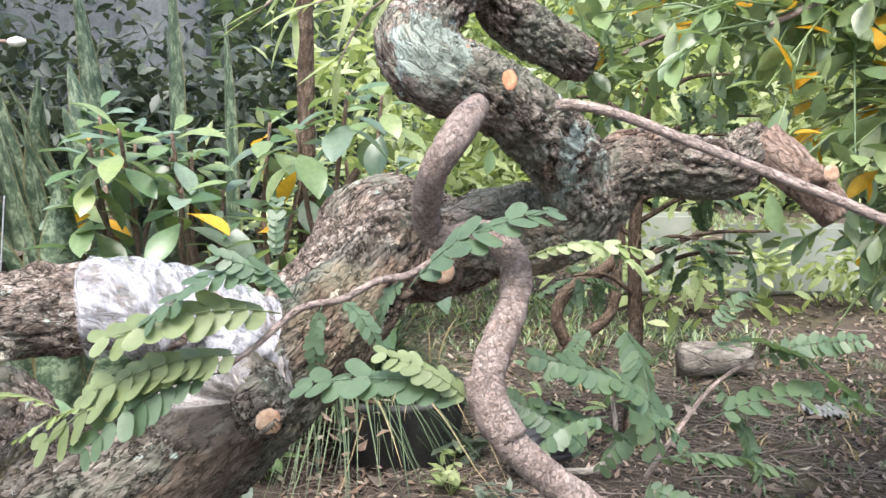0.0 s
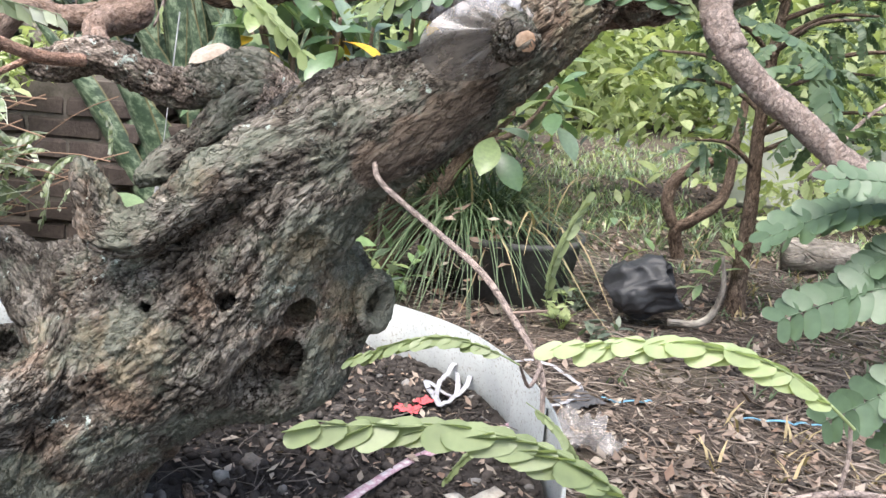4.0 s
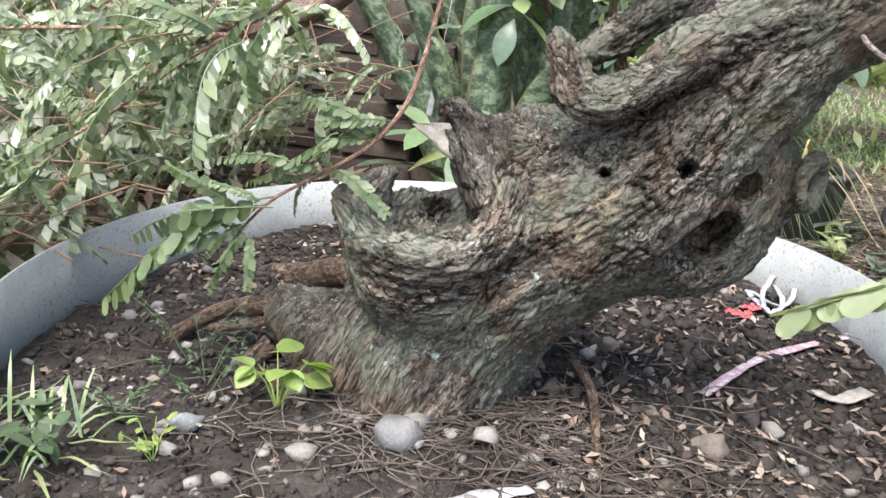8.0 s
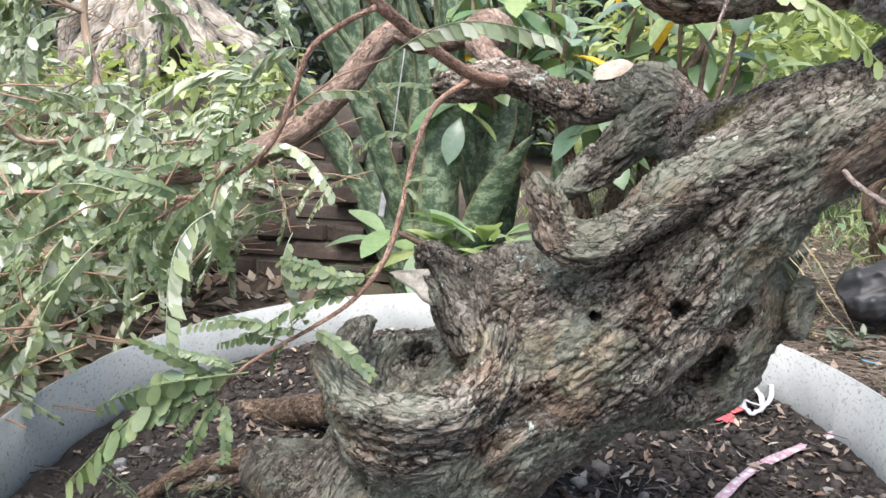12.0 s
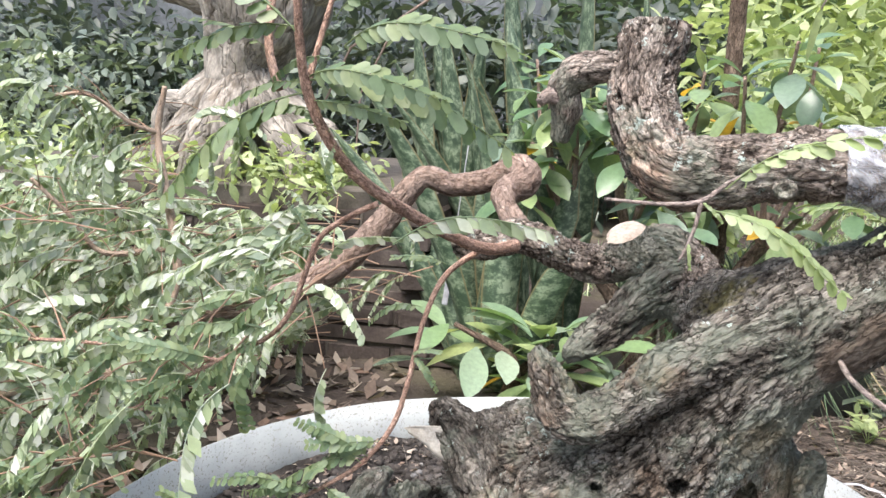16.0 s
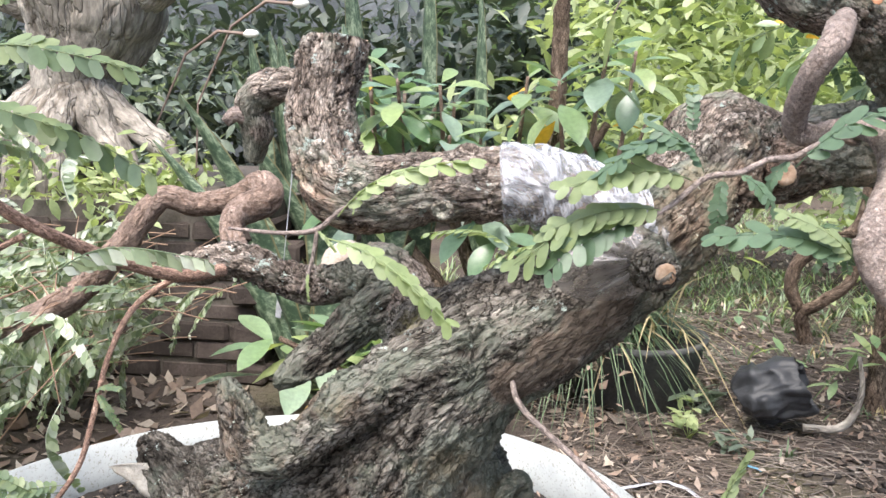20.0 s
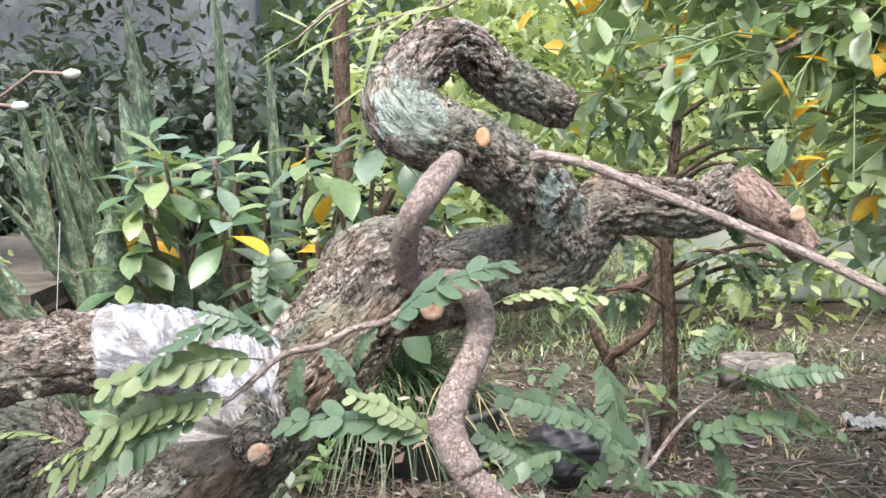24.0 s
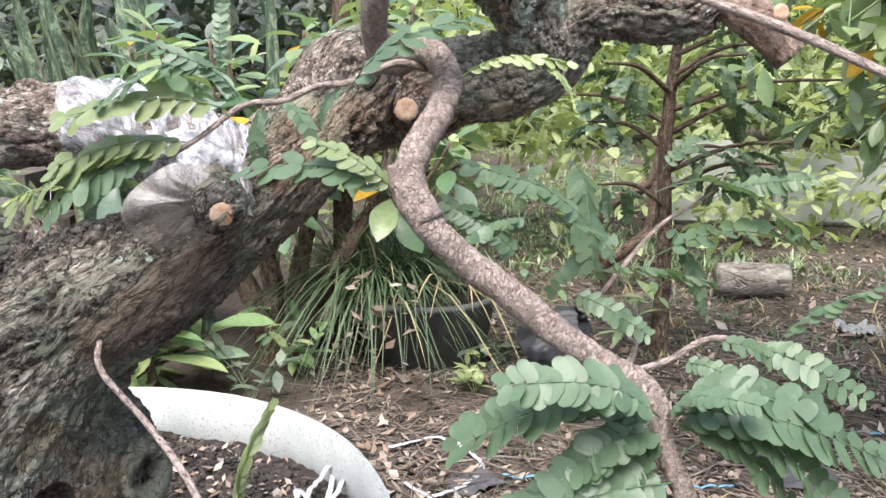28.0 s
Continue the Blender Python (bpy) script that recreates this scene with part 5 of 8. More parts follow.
# ---- plastic wrapped round the limb ----
m, nt, b = material("stretch_film", 0.22, 0.6)
pc = coords(nt, "grain")
n1 = noise_tex(nt, pc, 80.0, 6.0, 0.75)
n2 = noise_tex(nt, pc, 34.0, 4.0, 0.6)
nt.links.new(ramp(nt, n1, [(0.38, (0.40, 0.41, 0.46)), (0.6, (0.74, 0.75, 0.80))]), b.inputs["Base Color"])
bump(nt, b, n1, 0.8, 0.004)
tr = nt.nodes.new("ShaderNodeBsdfTransparent")
mx = nt.nodes.new("ShaderNodeMixShader")
nt.links.new(ramp(nt, math_node(nt, "MULTIPLY_ADD", n1, 0.6, math_node(nt, "MULTIPLY", n2, 0.6)), [(0.46, (0.10, 0.10, 0.10)), (0.74, (0.82, 0.82, 0.82))]), mx.inputs[0])
nt.links.new(tr.outputs[0], mx.inputs[1])
nt.links.new(b.outputs[0], mx.inputs[2])
nt.links.new(mx.outputs[0], nt.nodes["Material Output"].inputs[0])
FILM_WHITE = m
m, nt, b = material("clear_film", 0.2, 0.6)
pc = coords(nt, "grain")
n1 = noise_tex(nt, pc, 26.0, 5.0, 0.7)
nt.links.new(ramp(nt, n1, [(0.35, (0.20, 0.185, 0.175)), (0.6, (0.36, 0.34, 0.33))]), b.inputs["Base Color"])
bump(nt, b, n1, 0.6, 0.003)
tr = nt.nodes.new("ShaderNodeBsdfTransparent")
mx = nt.nodes.new("ShaderNodeMixShader")
nt.links.new(ramp(nt, n1, [(0.35, (0.42, 0.42, 0.42)), (0.65, (0.72, 0.72, 0.72))]), mx.inputs[0])
nt.links.new(tr.outputs[0], mx.inputs[1])
nt.links.new(b.outputs[0], mx.inputs[2])
nt.links.new(mx.outputs[0], nt.nodes["Material Output"].inputs[0])
FILM_CLEAR = m
wrap = thing("plastic_wrap", "white stretch film wound tightly round the limb", "plastic wrap")
rows = [(*r[:3], r[3] * 1.06 + 0.002) for r in TAPED[1:4] + [(-0.254, 0.617, 0.7205, 0.0316)]]
v, f, at, caps = tube(rows, 0.003, 80)
g = at["grain"]
nv = len(v) - 2
cen = spline(rows, 0.003)
n_around = 80
centre = np.repeat(cen[:, :3], n_around, 0)
ang = np.arctan2(g[:nv, 2], g[:nv, 1])
crease = 0.0016 * np.sin(g[:nv, 0] * 900 + 3 * np.sin(ang * 2)) + 0.0022 * vnoise(np.stack([g[:nv, 0] * 160, ang * 2.2, g[:nv, 1] * 0], 1), 3)
d = v[:nv] - centre
v[:nv] = centre + d * (1 + crease / np.linalg.norm(d, axis=1))[:, None]
part("film_band", mesh_data("film_band", v[:nv], f, FILM_WHITE, True, {"grain": np.stack([g[:nv, 0] * 6 + 0.05 * np.sin(ang), ang * 0.03, g[:nv, 1] * 0], 1)}), wrap)


def sheet(name, corners, mat, parent, nu=24, nv_=12, crease=0.004, seed=0, label=""):
    """A crumpled sheet between four corners (two along, two across)."""
    a, b_, c_, d_ = [np.array(p, float) for p in corners]
    u, w = np.meshgrid(np.linspace(0, 1, nu), np.linspace(0, 1, nv_), indexing="ij")
    u, w = u[..., None], w[..., None]
    p = (a * (1 - u) + b_ * u) * (1 - w) + (d_ * (1 - u) + c_ * u) * w
    p = p.reshape(-1, 3)
    size = np.linalg.norm(b_ - a)
    for k in range(3):
        p[:, k] += crease * fbm(p / (size * 0.4), 3, seed + 11 * k)
    i = np.arange(nu - 1)[:, None] * nv_ + np.arange(nv_ - 1)[None]
    f = np.stack([i, i + nv_, i + nv_ + 1, i + 1], -1).reshape(-1, 4)
    me = mesh_data(name, p, f, mat, True, {"grain": p})
    return part(name, me, parent, label) if parent else me


sheet("film_tail", FILM_A, FILM_WHITE, wrap, 40, 26, 0.006, 3, "whitish flap of film over the limb")
sheet("film_tail", FILM_B, FILM_CLEAR, wrap, 26, 14, 0.003, 4, "whitish flap of film round the sawn stub")


def pouch(name, hub, rim, mat, parent, label, seed=5, pleat=0.010):
    """A slack pouch of film gathered at one point, in pleats towards its rim."""
    rows = spline([(*q, 0.001) for q in rim], 0.002)[:, :3]
    hub = np.array(hub, float)
    n, m_ = len(rows), 14
    w = np.linspace(0.12, 1, m_)
    u = np.linspace(0, 1, n)
    fold = vnoise(np.stack([u * 7, u * 0, u * 0], 1), seed) + 0.3 * vnoise(np.stack([u * 19, u * 0, u * 0], 1), seed + 1)
    p = hub[None, None] * (1 - w)[None, :, None] + rows[:, None] * w[None, :, None]
    p[:, :, 1] -= np.sin(np.pi * w)[None] * (0.010 + pleat * fold[:, None])
    p[:, :, 2] += np.sin(np.pi * w)[None] * 0.6 * pleat * fold[:, None]
    p = p.reshape(-1, 3)
    i = np.arange(n - 1)[:, None] * m_ + np.arange(m_ - 1)[None]
    f = np.stack([i, i + m_, i + m_ + 1, i + 1], -1).reshape(-1, 4)
    g = np.stack([np.repeat(u * 0.35, m_), np.tile(w * 0.06, n), np.zeros(n * m_)], 1)
    return part(name, mesh_data(name, p, f, mat, True, {"grain": g}), parent, label)


pouch("film_pouch", FILM_HUB[0], FILM_RIM, FILM_CLEAR, wrap, "cloudy see-through pouch of slack film")

# ---- ground ----
RC, RX, RY = (-0.605, 0.78), 0.585, 0.67


def ground_z(x, y):
    return 0.012 * np.sin(x * 2.1 + 0.5) * np.cos(y * 1.7) - 0.005


def grid_mesh(name, xs, ys, zf, mat):
    x, y = np.meshgrid(xs, ys, indexing="ij")
    v = np.stack([x.ravel(), y.ravel(), zf(x.ravel(), y.ravel())], 1)
    n = len(ys)
    i = np.arange(len(xs) - 1)[:, None] * n + np.arange(n - 1)[None]
    return mesh_data(name, v, np.stack([i, i + n, i + n + 1, i + 1], -1).reshape(-1, 4), mat)


def warp_axis(c, near_half, step, far):
    a = np.arange(0, near_half, step)
    b_ = near_half * (far / near_half) ** np.linspace(0, 1, 40)
    a = np.concatenate([a, b_])
    return np.unique(np.concatenate([c - a, c + a]))


def ground_height(x, y):
    p = np.stack([x, y, x * 0], 1)
    d = np.hypot(x, y - 2)
    bumpy = np.clip(1 - d / 9, 0, 1)
    return ground_z(x, y) * bumpy + bumpy * (0.02 * fbm(p / 0.35, 3, 80) + 0.006 * vnoise(p / 0.03, 90))


solid("ground", grid_mesh("ground", warp_axis(0.0, 2.6, 0.025, 900), warp_axis(1.9, 2.4, 0.025, 900), ground_height, GROUND), "brown bare earth with grass and dry leaves", "ground", kind="structure")


def soil_height(x, y):
    p = np.stack([x, y, x * 0], 1)
    mound = 0.03 * np.exp(-(((x + 0.6) / 0.3) ** 2 + ((y - 0.8) / 0.35) ** 2))
    rise = 0.035 * np.clip((y - 0.75) / 0.55, 0, 1) + 0.02 * np.clip((x + 0.35) / 0.3, 0, 1)
    return 0.053 + mound + rise + 0.010 * fbm(p / 0.09, 3, 100) + 0.004 * np.abs(vnoise(p / 0.018, 110)) + 0.003 * vnoise(p / 0.009, 120)


nr, na = 130, 420
rr = np.sqrt(np.linspace(0, 1, nr))
aa = np.linspace(0, 2 * math.pi, na, endpoint=False)
sx = RC[0] + (RX - 0.004) * rr[:, None] * np.cos(aa)[None]
sy = RC[1] + (RY - 0.004) * rr[:, None] * np.sin(aa)[None]
sv = np.stack([sx.ravel(), sy.ravel(), soil_height(sx.ravel(), sy.ravel())], 1)
i = np.arange(nr - 1)[:, None] * na
j = np.arange(na)[None]
k = (j + 1) % na
sf = np.stack([i + j, i + k, i + na + k, i + na + j], -1).reshape(-1, 4)[:, ::-1]
solid("soil_bed", mesh_data("soil_bed", sv, sf, SOIL), "dark crumbly soil filling the round bed", "soil", kind="structure")

# ---- plastic edging ring ----
m, nt, b = material("white_plastic", 0.45, 0.4)
pc = coords(nt)
dirt = ramp(nt, noise_tex(nt, pc, 170.0, 4.0, 0.75), [(0.56, (0, 0, 0)), (0.62, (1, 1, 1))])
broad = noise_tex(nt, pc, 9.0, 4.0)
col = ramp(nt, broad, [(0.3, (0.275, 0.295, 0.295)), (0.6, (0.38, 0.397, 0.393)), (0.8, (0.365, 0.362, 0.33))])
col = mix(nt, math_node(nt, "MULTIPLY", dirt, math_node(nt, "MULTIPLY", broad, 1.3)), col, (0.14, 0.12, 0.08))
nt.links.new(col, b.inputs["Base Color"])
RING = m
edging = thing("bed_edging", "bowed strip of dirty white plastic round the soil bed", "garden edging")
na = 300
aa = np.linspace(0, 2 * math.pi, na, endpoint=False)
pa = np.stack([np.cos(aa) * 2, np.sin(aa) * 2, aa * 0], 1)
wob = 0.006 * vnoise(pa * 1.3, 130)
top = 0.175 + 0.004 * vnoise(pa * 1.1, 131) + 0.022 * np.clip(np.cos(aa), -0.3, 1)
vs = []
for lift, inset in ((0.0, 0.0), (0.5, 0.006), (1.0, 0.0), (1.0, 0.0035), (0.5, 0.0095), (0.0, 0.0035)):
    z = -0.01 + lift * (top + 0.01)
    vs.append(np.stack([RC[0] + (RX + wob - 0.004 + inset) * np.cos(aa), RC[1] + (RY + wob - 0.004 + inset) * np.sin(aa), z], 1))
vv = np.stack(vs, 1).reshape(-1, 3)
i = np.arange(na)[:, None] * 6
i2 = ((np.arange(na) + 1) % na)[:, None] * 6
j = np.arange(6)[None]
k = (j + 1) % 6
part("strip", mesh_data("strip", vv, np.stack([i + j, i2 + j, i2 + k, i + k], -1).reshape(-1, 4), RING), edging)
a0 = np.linspace(radians(14), radians(27), 14)
lap = []
for q in a0:
    w_, t_ = float(np.interp(q, aa, wob)), float(np.interp(q, aa, top))
    for lift, inset in ((0.0, -0.0035), (1.0, -0.0035), (1.0, -0.001), (0.0, -0.001)):
        lap.append((RC[0] + (RX + w_ - 0.004 + inset + 0.003 * lift * (1 - lift)) * math.cos(q), RC[1] + (RY + w_ - 0.004 + inset) * math.sin(q), -0.01 + lift * (t_ + 0.006)))
i = np.arange(13)[:, None] * 4
j = np.arange(4)[None]
k = (j + 1) % 4
part("lap", mesh_data("lap", lap, np.stack([i + j, i + 4 + j, i + 4 + k, i + k], -1).reshape(-1, 4), RING, False), edging, "overlapping end of the plastic strip")

# ---- feather leaves of the old tree ----
rnd = random.Random(7)


def leaf_mesh(name, seed, mat, **kw):
    stem, leaflets = pinnate(seed=seed, **kw)
    v, f = joined([stem] + leaflets)
    return mesh_data(name, v, f, mat)


KINDS = [leaf_mesh("leaf", 100 + i, LEAF, pairs=rnd.choice((12, 13, 14)), sag=rnd.uniform(0.0, 0.25), fold=rnd.uniform(0.2, 0.5), size=rnd.uniform(0.14, 0.165), hang=rnd.uniform(-0.2, 0.9), arch=rnd.uniform(0.02, 0.16)) for i in range(8)]
OLIVE = [leaf_mesh("leaf", 150 + i, LEAF_OLIVE, pairs=rnd.choice((13, 14, 15)), sag=rnd.uniform(0.0, 0.25), fold=rnd.uniform(0.15, 0.4), size=rnd.uniform(0.105, 0.125), hang=rnd.uniform(0.3, 1.0), arch=rnd.uniform(0.02, 0.16), open_=(38, 58)) for i in range(6)]
YOUNG = [leaf_mesh("leaf", 200 + i, LEAF_YOUNG, pairs=10, sag=0.1, fold=0.5, size=0.13, hang=0.8, arch=0.08, open_=(24, 42)) for i in range(2)]
CURLED = [leaf_mesh("leaf", 300 + i, LEAF_PALE, pairs=16, sag=0.3, fold=0.2, size=0.135, rows=3, open_=(36, 52), hang=1.25, arch=0.2) for i in range(5)]


def put_leaf(me, base, tip, roll=0.0, label="", face=0.22):
    ob = part("leaf", me, tree, label)
    ob.matrix_basis = between(base, tip, (0, -face, 1), roll)
    return ob


def put_open_leaf(base, tip, seed, mat=LEAF, pairs=11, fold=0.35, sag=0.12, size=0.2, hang=None, arch=0.1, face=0.22, open_=(50, 68)):
    """A leaf that is seen close up: its leaflets are pieces of their own."""
    stem, leaflets = pinnate(pairs, sag, fold, size, seed, 7, open_, hang, arch)
    ob = put_leaf(mesh_data("leaf", *stem, mat), base, tip, rnd.uniform(-0.3, 0.3), face=face)
    for lv in leaflets:
        part("leaflet", mesh_data("leaflet", *lv, mat), ob)


for i, r in enumerate(LEAVES_TAPE):
    put_open_leaf(r[:3], r[3:], 400 + i, mat=LEAF_OLIVE if i in (2, 3, 4, 9) else LEAF, fold=0.4, pairs=9, size=0.175, sag=0.04, hang=0.3, face=0.45, open_=(36, 56))
for i, r in enumerate(LEAVES_ROOT):
    put_open_leaf(r[:3], r[3:], 420 + i, pairs=14, fold=0.4, size=0.155, sag=0.05, hang=-0.1, arch=0.14, face=0.5)
for i, r in enumerate(LEAVES_ROOT_B):
    put_open_leaf(r[:3], r[3:], 460 + i, mat=LEAF, pairs=14, fold=0.4, size=0.155, sag=0.06, hang=0.1, arch=0.12, face=0.5)
part("twig", mesh_data("twig", *thin_stem([Vector(q) for q in LEAF_SPIKE[:2]], 0.0014), BARK_ROOT), tree)
put_open_leaf(LEAF_SPIKE[1], LEAF_SPIKE[2], 480, LEAF_OLIVE, pairs=12, fold=0.3, size=0.13, hang=1.2, open_=(12, 24))
for i, r in enumerate(LEAVES_NEAR):
    put_open_leaf(r[:3], r[3:], 440 + i, LEAF_YOUNG if i == 1 else LEAF_OLIVE, pairs=16, fold=0.3, size=0.115, hang=0.9, open_=(16, 30))
for rows in (LEAVES_RIGHT, LEAVES_RIGHT_B):
    for r in rows:
        put_leaf(rnd.choice(KINDS), r[:3], r[3:], rnd.uniform(-0.6, 0.6))
for i, r in enumerate(LEAVES_YOUNG):
    put_leaf(YOUNG[i % 2], r[:3], r[3:], 0.3, "pale young leaf")
for i, r in enumerate(LEAVES_FRONT):
    put_leaf(YOUNG[i % 2], r[:3], r[3:], 0.4, "pale young leaf")
for rows in (LEAVES_TWIG_A, LEAVES_TWIG_B, LEAVES_RED):
    for r in rows:
        put_leaf(rnd.choice(OLIVE), r[:3], r[3:], rnd.uniform(-0.4, 0.4), face=0.8)
for rows, count, first in ((TWIG_B, 12, 0.45), (TWIG_A, 26, 0.25), (TWIG_A2, 20, 0.0), (BROWN_END, 12, 0.2)):
    c = spline(rows, 0.01)
    for n in range(count):
        q = Vector(c[int(len(c) * (first + (1 - first) * rnd.random() * 0.999))][:3])
        d = Vector((rnd.gauss(-0.5, 0.6), rnd.gauss(-0.25, 0.35), rnd.gauss(-0.15, 0.5))).normalized()
        put_leaf(rnd.choice(OLIVE), q, q + d * rnd.uniform(0.06, 0.105), rnd.uniform(-0.4, 0.4), face=0.9)

# the leafy mass on the low side limbs
pieces, stems = [], []
n_loose = 0
CURLED_GEO = []
for i in range(6):
    stem, leaflets = pinnate(14, rnd.uniform(0.0, 0.4), rnd.uniform(0.1, 0.25), rnd.uniform(0.125, 0.15), 500 + i, 2, (34, 52), rnd.uniform(1.15, 1.4), rnd.uniform(0.05, 0.3))
    CURLED_GEO.append(joined([stem] + leaflets))
SPRAYS = [(LIMB_1, 44), (LIMB_2, 20), (LIMB_3, 30), (LIMB_4, 26), (LIMB_5, 50), (LIMB_6, 36), (BROWN_END, 30), (TWIG_A, 12), (TWIG_A2, 16)]
for rows, count in SPRAYS:
    c = spline(rows, 0.01)
    for n in range(count):
        q = c[rnd.randrange(len(c))]
        base = Vector(q[:3])
        side = Vector((rnd.gauss(-0.35, 0.6), rnd.gauss(-0.1, 0.6), rnd.gauss(-0.05, 0.45)))
        side.normalize()
        off = base + side * rnd.uniform(0.0, 0.12)
        tip = off + (side + Vector((-0.3, 0, -0.35))).normalized() * rnd.uniform(0.09, 0.17)
        if min(off.z, tip.z) < 0.16:
            continue
        if (off - base).length > 0.03:
            stems.append(thin_stem([base, base.lerp(off, 0.5) + Vector((0, 0, 0.008)), off], 0.0014))
        if n_loose < 150:
            put_leaf(rnd.choice(CURLED), off, tip, rnd.uniform(-0.8, 0.8))
            n_loose += 1
        else:
            v, f = rnd.choice(CURLED_GEO)
            pieces.append((moved(between(off, tip, (0, 0, 1), rnd.uniform(-0.8, 0.8)), v), f))
# trailing sprays farther along the limbs
BOXES = [((-1.6, 0.15, 0.05), (-1.08, 0.85, 0.36), 160), ((-1.7, 1.65, 0.08), (-1.15, 2.0, 0.3), 24), ((-1.9, 0.55, 0.06), (-1.25, 1.75, 0.58), 135), ((-1.3, 1.2, 0.15), (-1.0, 1.8, 0.5), 26)]
for low_c, high_c, count in BOXES:
    for n in range(count):
        a = Vector([rnd.uniform(low_c[k], high_c[k]) for k in range(3)])
        way = Vector((rnd.uniform(-1, -0.2), rnd.uniform(-0.6, 0.3), rnd.uniform(-0.4, 0.25))).normalized()
        pts = [a + way * 0.07 * k + Vector((0, 0, -0.010 * k * k * 0.5)) for k in range(5)]
        if pts[-1].z < 0.04:
            continue
        stems.append(thin_stem(pts, 0.0016))
        for k in range(6):
            q = pts[rnd.randrange(1, 5)]
            tip = q + (way * 1.1 + Vector((rnd.gauss(-0.1, 0.6), rnd.gauss(0, 0.6), rnd.gauss(-0.2, 0.5)))).normalized() * rnd.uniform(0.11, 0.2)
            v, f = rnd.choice(CURLED_GEO)
            pieces.append((moved(between(q, tip, (0, 0, 1), rnd.uniform(-0.8, 0.8)), v), f))
v, f = joined(pieces)
v2, f2 = joined(stems)
tagged(part("twig_mass", mesh_data("twig_mass", v2, f2, BARK_TAN), tree, "thin light brown twigs"), kind="stuff")
tagged(part("foliage", mesh_data("foliage", v, f, LEAF_PALE), tree, "dense curled grey-green feather leaves"), kind="stuff")

# ---- planter of brick, with the big tree on it ----
BRICK = simple("old_brick", [(0.3, (0.045, 0.036, 0.032)), (0.6, (0.072, 0.058, 0.051)), (0.8, (0.12, 0.10, 0.09))], 14.0, 0.95, 0.15, 120.0, 0.6, 0.004, None, 0.3)
MORTAR = simple("mortar", [(0.3, (0.07, 0.06, 0.05)), (0.7, (0.13, 0.115, 0.10))], 20.0, 0.97, 0.1)
PL_A, PL_B, PL_H = Vector((-1.13, 2.02, 0)), Vector((-3.0, 1.86, 0)), 0.50
along = (PL_B - PL_A)
LEN = along.length
ax_ = along.normalized()
out_ = Vector((ax_.y, -ax_.x, 0))
if out_.y > 0:
    out_ = -out_


def block(sx_, sy_, sz_, bev, seed):
    bm = bmesh.new()
    bmesh.ops.create_cube(bm, size=1)
    for q in bm.verts:
        q.co = Vector((q.co.x * sx_, q.co.y * sy_, q.co.z * sz_))
    bmesh.ops.bevel(bm, geom=bm.edges[:], offset=bev, segments=1, affect="EDGES")
    rn = random.Random(seed)
    for q in bm.verts:
        q.co += Vector([rn.uniform(-1, 1) * bev * 0.45 for _ in range(3)])
    me = bpy.data.meshes.new("brick")
    bm.to_mesh(me)
    bm.free()
    me.materials.append(BRICK)
    return me


planter = thing("brick_planter", "low weathered dark brown brick planter with a grassy top", "planter")
core_m = Matrix.Translation((PL_A + PL_B) / 2 - out_ * 0.75 + Vector((0, 0, PL_H / 2))) @ Matrix((ax_, -out_, Vector((0, 0, 1)))).transposed().to_4x4()
bm = bmesh.new()
bmesh.ops.create_cube(bm, size=1)
for q in bm.verts:
    q.co = core_m @ Vector((q.co.x * LEN, q.co.y * 1.42, q.co.z * PL_H))
me = bpy.data.meshes.new("core")
bm.to_mesh(me)
bm.free()
me.materials.append(MORTAR)
part("core", me, planter)
BRICKS = [block(0.202, 0.09, 0.052, 0.008, s) for s in range(6)]
rot = Matrix((ax_, -out_, Vector((0, 0, 1)))).transposed().to_4x4()
for row in range(8):
    x = 0.1 + (0.1 if row % 2 else 0.0) - 0.1
    while x < LEN:
        ob = part("brick", BRICKS[rnd.randrange(6)], planter)
        ob.matrix_basis = Matrix.Translation(PL_A + ax_ * x - out_ * (0.076 + rnd.uniform(-0.005, 0.005)) + Vector((0, 0, 0.028 + row * 0.057))) @ rot
        x += 0.208
for row in range(8):
    for kx in range(6):
        ob = part("brick", BRICKS[rnd.randrange(6)], planter)
        ob.matrix_basis = Matrix.Translation(PL_A - out_ * (0.1 + kx * 0.208 + (0.1 if row % 2 else 0)) + ax_ * 0.036 + Vector((0, 0, 0.028 + row * 0.057))) @ rot @ Matrix.Rotation(math.pi / 2, 4, "Z")

big = thing("root_over_stone_tree", "big pale grey bonsai tree with spread buttress roots on the planter", "tree")
BT = Vector((-1.95, 2.45, 0.49))


def rows_from(base, pts):
    return [(base.x + a, base.y + b_, base.z + c_, r) for a, b_, c_, r in pts]


